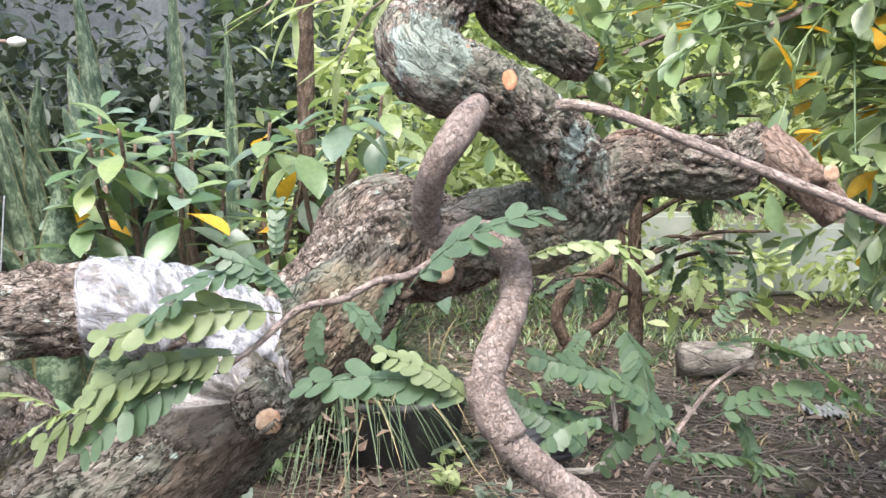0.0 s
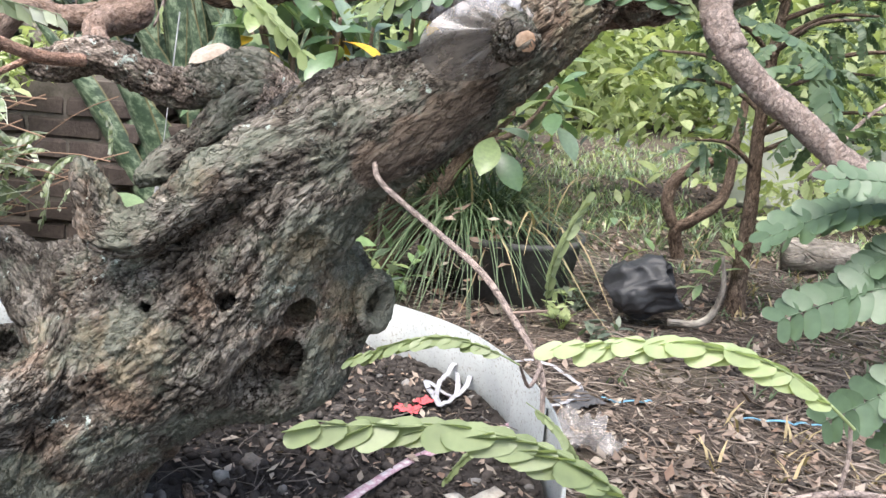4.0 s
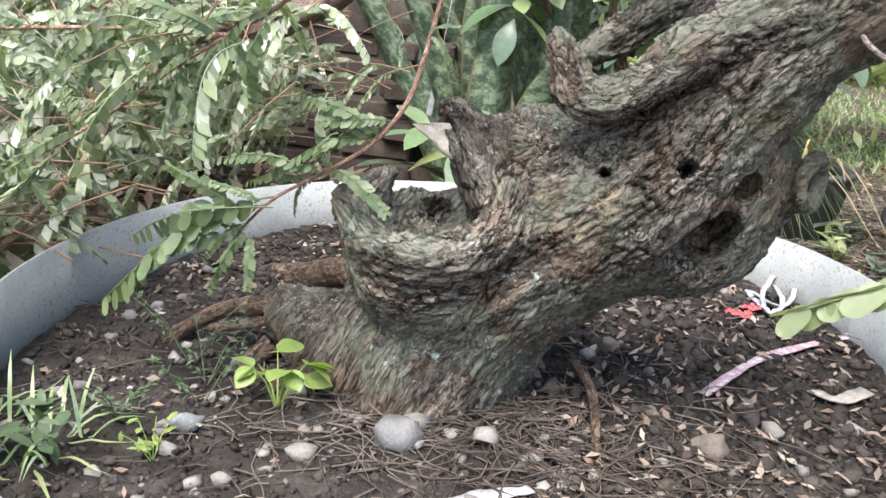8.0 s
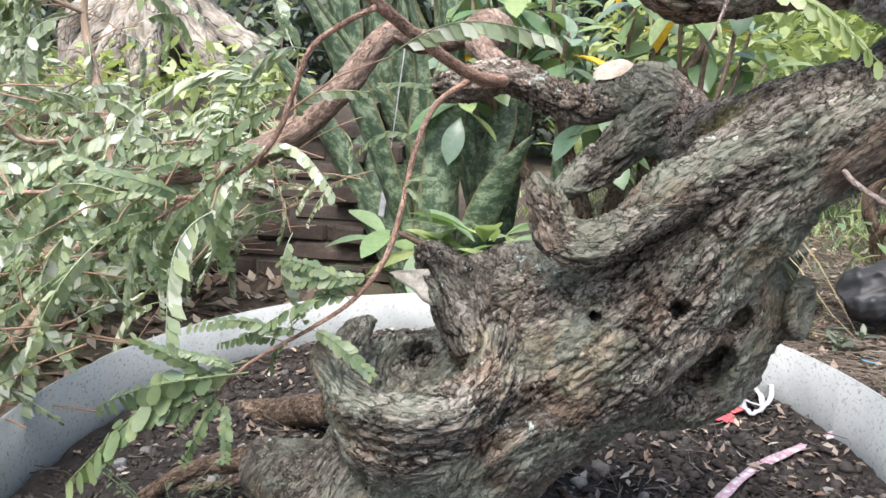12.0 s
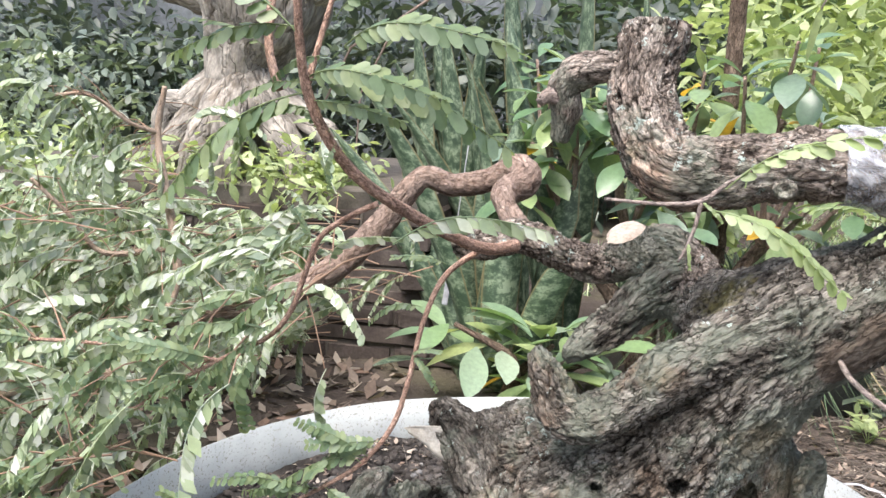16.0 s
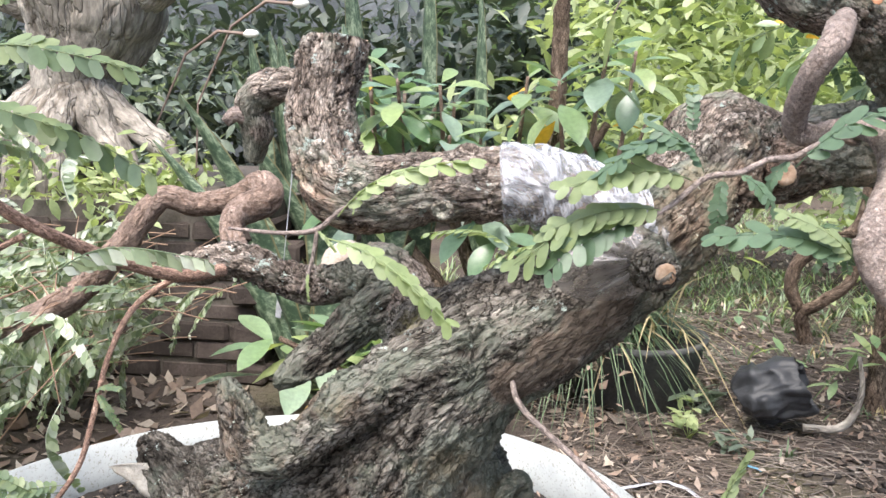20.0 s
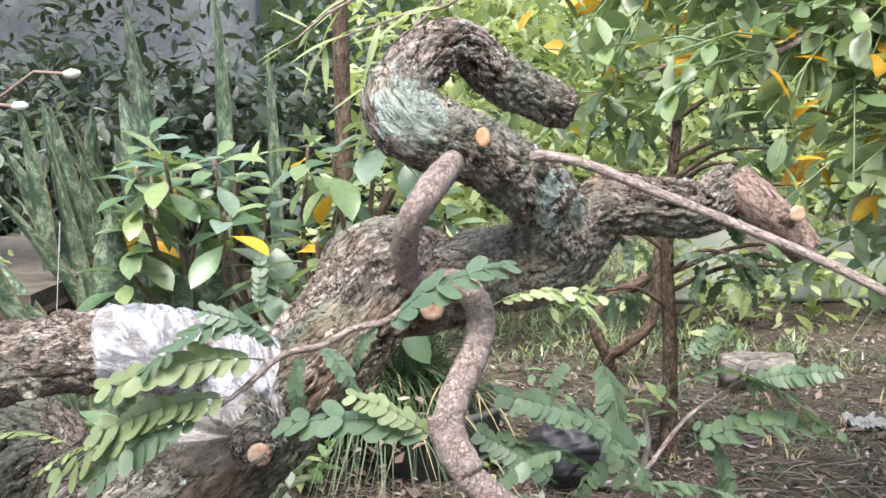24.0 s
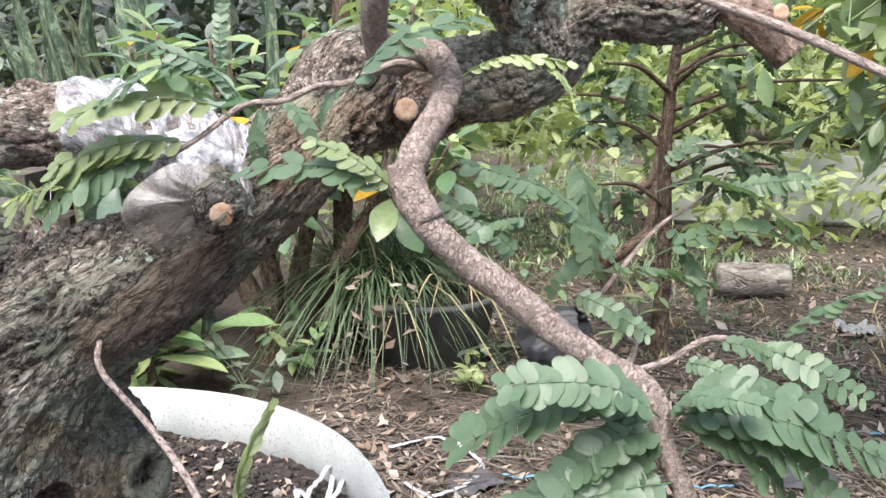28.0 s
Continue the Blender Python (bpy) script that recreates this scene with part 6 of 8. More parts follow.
part("trunk", limb_mesh("trunk", rows_from(BT, [(-0.02, 0.05, 0.02, 0.10), (-0.02, 0.02, 0.16, 0.12), (0.0, 0, 0.27, 0.135), (0.02, 0, 0.38, 0.15), (0.05, 0, 0.50, 0.20), (0.06, 0, 0.62, 0.23), (0.02, 0.03, 0.85, 0.19), (0.05, 0.05, 1.15, 0.15)]), BARK_PALE, step=0.008, lump=0.28, amp=0.006, cell=0.05, seed=71), big)
for i, (dx, dy, dz, r) in enumerate(((-0.26, -0.08, 0.17, 0.052), (-0.17, -0.22, 0.03, 0.048), (-0.05, -0.27, 0.0, 0.042), (0.11, -0.30, 0.02, 0.05), (0.27, -0.18, 0.05, 0.055), (0.36, -0.10, 0.09, 0.045), (-0.34, 0.1, 0.05, 0.05))):
    part("root", limb_mesh("root", rows_from(BT, [(dx * 0.18, dy * 0.2, 0.34, r * 1.15), (dx * 0.42, dy * 0.55, 0.25 + dz * 0.3, r * 1.1), (dx * 0.78, dy * 0.9, 0.13 + dz * 0.6, r), (dx * 1.0, dy * 1.05, 0.05 + dz, r * 0.85), (dx * 1.2, dy * 1.15, -0.05, r * 0.7)]), BARK_PALE, step=0.008, lump=0.22, amp=0.003, cell=0.04, seed=72 + i), big)
for i, (dx, dz, r) in enumerate(((-0.6, 0.75, 0.09), (0.55, 0.72, 0.10), (0.3, 1.3, 0.08))):
    part("branch", limb_mesh("branch", rows_from(BT, [(0.02, 0, 0.58, r * 1.3), (dx * 0.5, -0.02, dz - 0.05, r), (dx * 0.9, 0.0, dz + 0.12, r * 0.75), (dx * 1.5, 0.1, dz + 0.35, r * 0.5)]), BARK_PALE, step=0.010, lump=0.2, amp=0.004, cell=0.05, seed=80 + i), big)

# ---- snake plants ----
m, nt, b = material("snake_plant_leaf", 0.4, 0.45)
pc = coords(nt, "grain")
bands = noise_tex(nt, pc, 5.0, 6.0, 0.75)
col = ramp(nt, bands, [(0.42, (0.032, 0.055, 0.034)), (0.50, (0.066, 0.10, 0.06)), (0.60, (0.21, 0.26, 0.175))])
edge = attr_fac(nt, "edge")
col = mix(nt, ramp(nt, edge, [(0.9, (0, 0, 0)), (0.97, (1, 1, 1))]), col, (0.14, 0.12, 0.06))
nt.links.new(col, b.inputs["Base Color"])
bump(nt, b, bands, 0.15, 0.002)
SNAKE = m


def strap(base, tip, width, bend, seed):
    """A thick upright sword leaf."""
    rn = random.Random(seed)
    a, t = np.array(base, float), np.array(tip, float)
    n = 26
    s = np.linspace(0, 1, n)
    mid = (a + t) / 2 + np.array(bend)
    p = (1 - s)[:, None] ** 2 * a + 2 * (s * (1 - s))[:, None] * mid + s[:, None] ** 2 * t
    face = rn.uniform(-0.8, 0.8)
    twist = rn.uniform(-0.8, 0.8)
    v, g, e = [], [], []
    for i in range(n):
        w = width * (0.55 + 0.45 * math.sin(min(1, s[i] * 1.8) * math.pi / 2)) * min(1, (1 - s[i]) * 3.4 + 0.03) ** 0.7
        ang = face + twist * s[i]
        u = np.array([math.cos(ang), math.sin(ang), 0])
        d = np.array([-math.sin(ang), math.cos(ang), 0])
        w *= 1 + 0.06 * math.sin(9 * s[i] + seed)
        for kx in range(9):
            q = -1 + kx / 4
            v.append(p[i] + u * w / 2 * q + d * (0.25 * w * q * q))
            g.append((q * 0.35, s[i] * 5.0, seed * 3.1))
            e.append(abs(q))
    i = np.arange(n - 1)[:, None] * 9 + np.arange(8)[None]
    f = np.stack([i, i + 1, i + 10, i + 9], -1).reshape(-1, 4)
    return mesh_data("leaf", v, f, SNAKE, True, {"grain": g, "edge": e})


def snake_fan(label, base, tips, seed):
    """Broad sword leaves spreading from one foot: tip offset across, tip height, width."""
    ob = thing("snake_plant", label, "plant", "snake plants")
    rn = random.Random(seed)
    for i, (dx, h, w) in enumerate(tips):
        a = Vector(base) + Vector((rn.uniform(-0.07, 0.07) + 0.12 * dx, rn.uniform(-0.07, 0.07), 0))
        tip = a + Vector((dx, rn.uniform(-0.12, 0.10), h))
        part("leaf", strap(a, tip, w, (-0.10 * dx + rn.uniform(-0.02, 0.02), 0, 0.04), seed * 40 + i), ob)


snake_fan("mottled snake plant with broad leaves leaning over the bricks", (-0.93, 2.02, 0.0),
          ((-0.40, 0.68, 0.095), (-0.30, 0.80, 0.105), (-0.24, 0.60, 0.10), (-0.13, 0.86, 0.105), (-0.06, 0.62, 0.11), (0.02, 0.72, 0.11), (0.07, 0.50, 0.10), (0.14, 0.62, 0.10), (-0.17, 0.48, 0.11), (0.20, 0.46, 0.09)), 3)
snake_fan("mottled snake plant with tall dark leaves behind the shrub", (-0.82, 2.34, 0.0),
          ((-0.36, 0.98, 0.10), (-0.30, 0.86, 0.11), (-0.24, 1.02, 0.10), (-0.15, 0.90, 0.11), (-0.42, 0.80, 0.10), (0.03, 0.74, 0.10), (-0.08, 0.66, 0.11), (0.12, 0.60, 0.10)), 5)
snake_fan("mottled snake plant with upright leaves beside the planter", (-1.08, 2.5, 0.0),
          ((-0.16, 1.00, 0.085), (-0.06, 0.90, 0.09), (0.05, 0.98, 0.085), (-0.28, 0.88, 0.09), (0.12, 0.84, 0.09), (-0.10, 0.75, 0.10)), 7)

low_leaf = thing("snake_plant", "mottled snake plant leaf sprawling low over the ground", "plant", "snake plants")
part("leaf", strap((-0.86, 1.93, 0.0), (-1.16, 1.72, 0.10), 0.085, (0, 0, 0.10), 655), low_leaf)

tall = thing("snake_plant", "mottled grey-green snake plant with very tall sword leaves", "plant", "snake plants")
for i, (a, b_, w) in enumerate((((-1.0, 2.75, 0), (-1.11, 2.7, 1.32), 0.075), ((-0.9, 2.85, 0), (-0.85, 2.8, 1.38), 0.07), ((-0.66, 2.62, 0), (-0.635, 2.6, 1.16), 0.05), ((-1.3, 2.5, 0), (-1.33, 2.42, 1.0), 0.09), ((-1.2, 2.5, 0), (-1.22, 2.4, 0.98), 0.09))):
    part("leaf", strap(a, b_, w, (0.02, 0, 0), 600 + i), tall)

# ---- leafy shrub behind ----
BL_SHRUB = [leaf_blade(0.40, 7, 0.25, 0.22, 0.58, 0.004, s) for s in range(4)]


def shrub(name, label, base, stems, leaf_len, seed, mat=LEAF_SHRUB, spread=0.5, height=0.6, per=9, yellow=0.03, category="shrub"):
    ob = thing(name, label, category)
    rn = random.Random(seed)
    pcs, ypcs = [], []
    for i in range(stems):
        a = Vector(base)
        top_ = a + Vector((rn.gauss(0, spread), rn.gauss(0, spread * 0.7), height * rn.uniform(0.55, 1.1)))
        mid = a.lerp(top_, 0.5) + Vector((rn.gauss(0, 0.06), rn.gauss(0, 0.06), rn.uniform(-0.08, 0.04)))
        part("stem", limb_mesh("stem", [(*a, 0.022), (*mid, 0.013), (*top_, 0.006)], BARK_DULL, step=0.015, around=8, lump=0.1, seed=i), ob)
        for t in (0.6, 0.8, 1.0):
            c = a.lerp(mid, t * 2) if t < 0.5 else mid.lerp(top_, (t - 0.5) * 2)
            for kx in range(per):
                yaw = 2.4 * kx + rn.uniform(-0.4, 0.4)
                el = rn.uniform(-0.45, 0.7)
                d = Vector((math.cos(yaw) * math.cos(el), math.sin(yaw) * math.cos(el), math.sin(el)))
                q = c + d * 0.03 + Vector((0, 0, rn.uniform(-0.04, 0.03)))
                v, f = rn.choice(BL_SHRUB)
                dst = ypcs if rn.random() < yellow else pcs
                dst.append((moved(between(q, q + d * leaf_len * rn.uniform(0.7, 1.15), (0, 0, 1), rn.uniform(-0.4, 0.4)), v), f))
    v, f = joined(pcs)
    tagged(part("crown", mesh_data("crown", v, f, mat), ob), kind="stuff")
    if ypcs:
        v, f = joined(ypcs)
        tagged(part("yellowed_leaves", mesh_data("yellowed_leaves", v, f, LEAF_YELLOW), ob, "leaves turned yellow"), kind="stuff")
    return ob


BL_BROAD = [leaf_blade(w_, 8, 0.28, d_, 0.60, 0.006, s) for s, (w_, d_) in enumerate(((0.46, 0.12), (0.52, 0.28), (0.42, 0.20), (0.50, 0.42)))]
BROAD_ME = [mesh_data("leaf", *b_, LEAF_BROAD) for b_ in BL_BROAD]
BROAD_YELLOW = mesh_data("leaf", *BL_BROAD[1], LEAF_YELLOW)


def whorl_shrub(label, foot, tips, seed, leaf_len):
    """A shrub of bare forking stems, each ending in whorls of broad leaves."""
    ob = thing("broadleaf_shrub", label, "shrub")
    rn = random.Random(seed)
    foot = Vector(foot)
    for i in range(4):
        part("stem", limb_mesh("stem", [(*(foot + Vector((rn.uniform(-0.05, 0.05), rn.uniform(-0.04, 0.04), -0.02))), 0.034), (*(foot + Vector((-0.10 + 0.07 * i, 0, 0.20))), 0.028), (*(foot + Vector((-0.26 + 0.17 * i, rn.uniform(-0.05, 0.05), 0.42))), 0.018)], BARK_DULL, step=0.01, amp=0.002, cell=0.012, lump=0.12, seed=300 + i), ob)
    for i, (tx, ty, tz) in enumerate(tips):
        tip = Vector((tx, ty, tz))
        k = min(3, max(0, int((tx - foot.x + 0.34) / 0.17)))
        fork = foot + Vector((-0.26 + 0.17 * k, 0, 0.40))
        mid = fork.lerp(tip, 0.5) + Vector((rn.uniform(-0.03, 0.03), rn.uniform(-0.03, 0.03), -0.02))
        part("stem", limb_mesh("stem", [(*fork, 0.010), (*mid, 0.007), (*tip, 0.0045)], BARK_BROWN, step=0.012, around=7, lump=0.08, seed=i), ob)
        turn_ = rn.uniform(0, 6.28)
        for kx in range(11):
            yaw = turn_ + 2.4 * kx
            el = 0.55 - 0.125 * kx + rn.uniform(-0.15, 0.15)
            d = Vector((math.cos(yaw) * math.cos(el), math.sin(yaw) * math.cos(el), math.sin(el)))
            q = tip + d * 0.012 - Vector((0, 0, 0.009 * kx))
            lf = part("leaf", BROAD_YELLOW if rn.random() < 0.05 else rn.choice(BROAD_ME), ob)
            lf.matrix_basis = between(q, q + d * leaf_len * rn.uniform(0.65, 1.15) * (0.7 + 0.035 * kx), (rn.gauss(0, 0.15), -0.15, 1), rn.uniform(-0.35, 0.35))
    return ob


rt = random.Random(23)
TIPS = [(-0.92 + 0.86 * (i + rt.uniform(-0.3, 0.3)) / 26, 2.14 + rt.uniform(-0.2, 0.22), 0.50 + 0.44 * rt.random()) for i in range(27)]
whorl_shrub("bushy shrub with whorls of broad glossy light green leaves", (-0.50, 2.16, 0), TIPS, 4, 0.135)
shrub("low_plant", "low plant with broad pale green leaves", (-0.85, 1.86, 0), 4, 0.16, 5, spread=0.1, height=0.22, per=5, category="plant")

# slender trunk behind the shrub
sl = thing("slender_tree", "slender upright tree with a thin brown trunk", "tree")
part("trunk", limb_mesh("trunk", [(-0.37, 2.32, 0, 0.032), (-0.365, 2.32, 0.5, 0.026), (-0.36, 2.32, 0.9, 0.023), (-0.35, 2.3, 1.9, 0.018)], BARK_DULL, step=0.01, amp=0.002, cell=0.012, lump=0.1, seed=91), sl)
part("branch", limb_mesh("branch", [(-0.37, 2.32, 0.42, 0.018), (-0.30, 2.28, 0.60, 0.015), (-0.22, 2.25, 0.74, 0.011)], BARK_BROWN, step=0.01, around=9, lump=0.1, seed=92), sl)

# ---- ficus branches hanging in from the side ----
BL_FICUS = [leaf_blade(0.46, 7, 0.3, 0.12, 0.55, 0.0, s) for s in range(3)]
ficus = thing("fig_tree", "fig tree with glossy oval leaves, a few of them yellow", "tree")
part("trunk", limb_mesh("trunk", [(2.3, 2.6, 0, 0.09), (2.25, 2.55, 0.6, 0.08), (2.1, 2.4, 1.2, 0.07), (2.0, 2.3, 2.0, 0.05)], BARK_DULL, step=0.015, amp=0.003, cell=0.02, lump=0.1, seed=93), ficus)
rf = random.Random(11)
pcs, ypcs, nl = [], [], 0
FIG_LEAF = [mesh_data("leaf", *b_, LEAF_FICUS) for b_ in BL_FICUS]
FIG_YELLOW = mesh_data("leaf", *BL_FICUS[0], LEAF_YELLOW)
FIG_LIMBS = [((2.0, 2.2, 1.55), (1.2, 1.55, 1.3), (0.42, 1.15, 0.98)), ((2.05, 2.3, 1.5), (1.0, 1.8, 1.25), (0.25, 1.6, 0.95)), ((2.1, 2.3, 1.4), (1.3, 1.7, 1.0), (0.75, 1.35, 0.72)),
             ((2.0, 2.2, 1.7), (1.1, 1.7, 1.5), (0.35, 1.35, 1.22)), ((2.1, 2.4, 1.3), (1.4, 2.0, 0.95), (0.95, 1.65, 0.68)), ((2.0, 2.3, 1.6), (1.0, 2.2, 1.45), (0.3, 2.1, 1.2)), ((2.1, 2.4, 1.2), (1.5, 2.2, 0.9), (1.1, 2.0, 0.6)), ((2.0, 2.3, 1.5), (1.5, 1.6, 1.2), (1.0, 1.2, 0.98)),
             ((1.6, 1.5, 1.25), (0.95, 1.3, 1.15), (0.45, 1.22, 1.0)), ((1.6, 1.5, 1.15), (1.0, 1.3, 1.02), (0.62, 1.2, 0.88)), ((1.6, 1.5, 1.3), (0.9, 1.35, 1.22), (0.3, 1.3, 1.12)), ((1.6, 1.6, 1.05), (1.05, 1.35, 0.92), (0.72, 1.28, 0.75))]
for a, m_, e in FIG_LIMBS:
    c = spline([(*a, 0.02), (*m_, 0.011), (*e, 0.004)], 0.02)
    part("branch", limb_mesh("branch", [tuple(q) for q in c[::6]] + [tuple(c[-1])], BARK_ROOT, step=0.012, around=8, lump=0.06), ficus)
    for n in range(84):
        q = Vector(c[rf.randrange(len(c) // 4, len(c))][:3])
        way = (Vector(e) - Vector(m_)).normalized() + Vector((rf.gauss(0, 0.6), rf.gauss(0, 0.6), rf.gauss(-0.1, 0.5)))
        way.normalize()
        ln = rf.uniform(0.1, 0.28)
        pts = [q, q + way * ln * 0.5 + Vector((0, 0, 0.01)), q + way * ln + Vector((0, 0, -0.02))]
        pcs.append(thin_stem(pts, 0.0022))
        for kx in range(9):
            u = rf.uniform(0.15, 1.0)
            p = pts[0].lerp(pts[1], u * 2) if u < 0.5 else pts[1].lerp(pts[2], u * 2 - 1)
            d = (way * 0.5 + Vector((rf.gauss(0, 0.7), rf.gauss(0, 0.7), rf.gauss(-0.25, 0.6)))).normalized()
            mtx = between(p + d * 0.008, p + d * rf.uniform(0.046, 0.070), (rf.gauss(0, 0.5), rf.gauss(0, 0.5), 1), rf.uniform(-0.6, 0.6))
            yel = rf.random() < 0.075
            if nl < 300 and n < 9 and p.y < 1.6:
                ob = part("leaf", FIG_YELLOW if yel else rf.choice(FIG_LEAF), ficus)
                ob.matrix_basis = mtx
                nl += 1
            else:
                v, f = rf.choice(BL_FICUS)
                (ypcs if yel else pcs).append((moved(mtx, v), f))
v, f = joined(pcs)
tagged(part("crown", mesh_data("crown", v, f, LEAF_FICUS), ficus), kind="stuff")
v, f = joined(ypcs)
tagged(part("yellowed_leaves", mesh_data("yellowed_leaves", v, f, LEAF_YELLOW), ficus, "leaves turned yellow"), kind="stuff")

# ---- greenery farther off ----
BL_FAR = [leaf_blade(0.42, 3, 0.2, 0.2, 0.5, 0.0, s) for s in range(3)]


def leaf_bank(name, label, count, low, high, size, mat, seed, clump=0.35, kind="stuff"):
    """A loose bank of foliage: leaves in uneven clumps."""
    rn = random.Random(seed)
    pcs = []
    low, high = Vector(low), Vector(high)
    made = 0
    while made < count:
        c = Vector([rn.uniform(low[i], high[i]) for i in range(3)])
        r = clump * rn.uniform(0.5, 1.3)
        for n in range(rn.randrange(30, 80)):
            d = Vector((rn.gauss(0, 1), rn.gauss(0, 1), rn.gauss(0, 0.8))) * r * 0.5
            q = c + d
            if q.z < 0.02:
                continue
            w = Vector((rn.gauss(0, 1), rn.gauss(0, 1), rn.gauss(-0.2, 0.7))).normalized()
            v, f = rn.choice(BL_FAR)
            pcs.append((moved(between(q, q + w * size * rn.uniform(0.6, 1.3), (rn.gauss(0, 0.5), rn.gauss(0, 0.5), 1), 0), v), f))
            made += 1
    v, f = joined(pcs)
    return solid(name, mesh_data(name, v, f, mat), label, "foliage", kind=kind)


# the shade on these two banks is in their leaf colour
leaf_bank("hedge", "hedge of small leaves, their green darkened for shade", 18000, (-9.0, 5.0, 0.1), (-0.4, 6.6, 1.25), 0.13, LEAF_SHADED, 21, 0.5)
leaf_bank("tree_crowns", "leafy trees before the garden wall, coloured darker for shade", 5200, (-8.0, 6.3, 0.9), (-0.6, 7.2, 2.9), 0.12, LEAF_SHADED, 30, 0.55)
leaf_bank("bushes", "grey-green bushes beyond the planter", 5000, (-6.5, 3.4, 0.05), (-2.3, 4.6, 0.95), 0.08, LEAF_FAR, 29, 0.35)
leaf_bank("hedge", "sunlit mixed hedge of small leaves", 12000, (-0.6, 8.4, 0.1), (8.0, 10.2, 2.8), 0.2, LEAF_BRIGHT, 22, 0.5)
leaf_bank("bushes", "green bushes behind the fig branches", 5000, (1.3, 3.8, 0.5), (4.0, 5.2, 1.9), 0.09, LEAF_BRIGHT, 23, 0.35)
leaf_bank("bushes", "pale green bushes behind the shrub", 3200, (-0.6, 3.2, 0.2), (1.1, 4.4, 1.5), 0.085, LEAF_BRIGHT, 24, 0.3)
leaf_bank("bushes", "weeds on top of the planter", 1500, (-3.0, 1.95, 0.50), (-1.2, 2.5, 0.56), 0.05, LEAF_BRIGHT, 25, 0.12)
leaf_bank("bushes", "leafy weeds hanging over the front of the planter", 1900, (-3.2, 1.6, 0.05), (-1.5, 1.82, 0.5), 0.075, LEAF_PALE, 27, 0.16)
leaf_bank("bushes", "small weeds before the pale panels", 450, (0.9, 3.8, 0.05), (3.0, 4.2, 0.25), 0.08, LEAF_BRIGHT, 28, 0.2)
leaf_bank("bushes", "mass of drooping grey-green foliage", 1500, (-3.6, 1.6, 0.05), (-2.2, 2.6, 0.5), 0.06, LEAF_PALE, 26, 0.25)

# a thin branch of narrow leaves hanging in from above
willow = thing("narrow_leaf_branch", "thin hanging branch with narrow pale green leaves", "branch")
BL_NARROW = [leaf_blade(0.13, 6, 0.2, d_, 0.45, 0.0, s) for s, d_ in enumerate((0.05, 0.2, 0.35))]
NARROW_ME = [mesh_data("leaf", *b_, LEAF_BRIGHT) for b_ in BL_NARROW]
rw = random.Random(19)
for pts in (((0.25, 1.8, 1.75), (0.03, 1.7, 1.2), (-0.12, 1.7, 1.12), (-0.28, 1.7, 1.07)), ((0.2, 1.85, 1.7), (-0.02, 1.75, 1.2), (-0.15, 1.72, 1.06), (-0.2, 1.7, 0.97)), ((0.05, 1.9, 1.7), (-0.15, 1.8, 1.25), (-0.3, 1.75, 1.12), (-0.38, 1.72, 1.05))):
    part("twig", limb_mesh("twig", [(*q, r) for q, r in zip(pts, (0.006, 0.004, 0.003, 0.0015))], BARK_ROOT, step=0.01, around=7), willow)
    c = spline([(*q, 0.002) for q in pts], 0.01)
    for n in range(16):
        q = Vector(c[rw.randrange(len(c) // 3, len(c))][:3])
        d = Vector((rw.gauss(-0.7, 0.5), rw.gauss(-0.1, 0.5), rw.gauss(-0.3, 0.45))).normalized()
        ob = part("leaf", rw.choice(NARROW_ME), willow)
        ob.matrix_basis = between(q, q + d * rw.uniform(0.08, 0.13), (0, -0.4, 1), rw.uniform(-0.5, 0.5))

WALLM = simple("grey_render", [(0.3, (0.13, 0.145, 0.16)), (0.7, (0.22, 0.235, 0.25))], 1.5, 0.9, 0.2, 25.0, 0.3, 0.01)


def box_mesh(name, size, mat, bev=0.01):
    bm = bmesh.new()
    bmesh.ops.create_cube(bm, size=1)
    for q in bm.verts:
        q.co = Vector((q.co.x * size[0], q.co.y * size[1], q.co.z * size[2]))
    bmesh.ops.bevel(bm, geom=bm.edges[:], offset=bev, segments=2, affect="EDGES")
    me = bpy.data.meshes.new(name)
    bm.to_mesh(me)
    bm.free()
    me.materials.append(mat)
    return me


w1 = solid("wall_back", box_mesh("wall_back", (9.0, 0.2, 2.6), WALLM), "grey rendered garden wall behind the hedge", "wall", kind="structure")
w1.location = (-6.5, 7.6, 1.3)
BACK = simple("far_green", [(0.3, (0.02, 0.035, 0.015)), (0.6, (0.05, 0.08, 0.03)), (0.8, (0.10, 0.14, 0.06))], 1.2, 0.95, 0.1, 9.0, 0.5, 0.05)
bd = solid("backdrop", box_mesh("backdrop", (60.0, 0.3, 7.0), BACK), "far dark mass of trees", "trees", kind="structure")
bd.location = (0, 14.0, 3.4)
bd.matrix_basis = pose(0, 14, 3.4)

# ---- pot with grass ----
BLACKP = simple("black_plastic", [(0.3, (0.02, 0.021, 0.024)), (0.7, (0.045, 0.046, 0.05))], 12.0, 0.5, 0.4, 160.0, 0.3, 0.002)
POT = simple("dusty_pot", [(0.3, (0.06, 0.062, 0.063)), (0.7, (0.13, 0.13, 0.125))], 9.0, 0.85, 0.2, 140.0, 0.3, 0.002)


def lathe(profile, n, mat, name):
    a = np.linspace(0, 2 * math.pi, n, endpoint=False)
    v = np.concatenate([np.stack([r * np.cos(a), r * np.sin(a), np.full(n, z)], 1) for r, z in profile])
    i = np.arange(len(profile) - 1)[:, None] * n
    j = np.arange(n)[None]
    k = (j + 1) % n
    return mesh_data(name, v, np.stack([i + j, i + k, i + n + k, i + n + j], -1).reshape(-1, 4), mat)


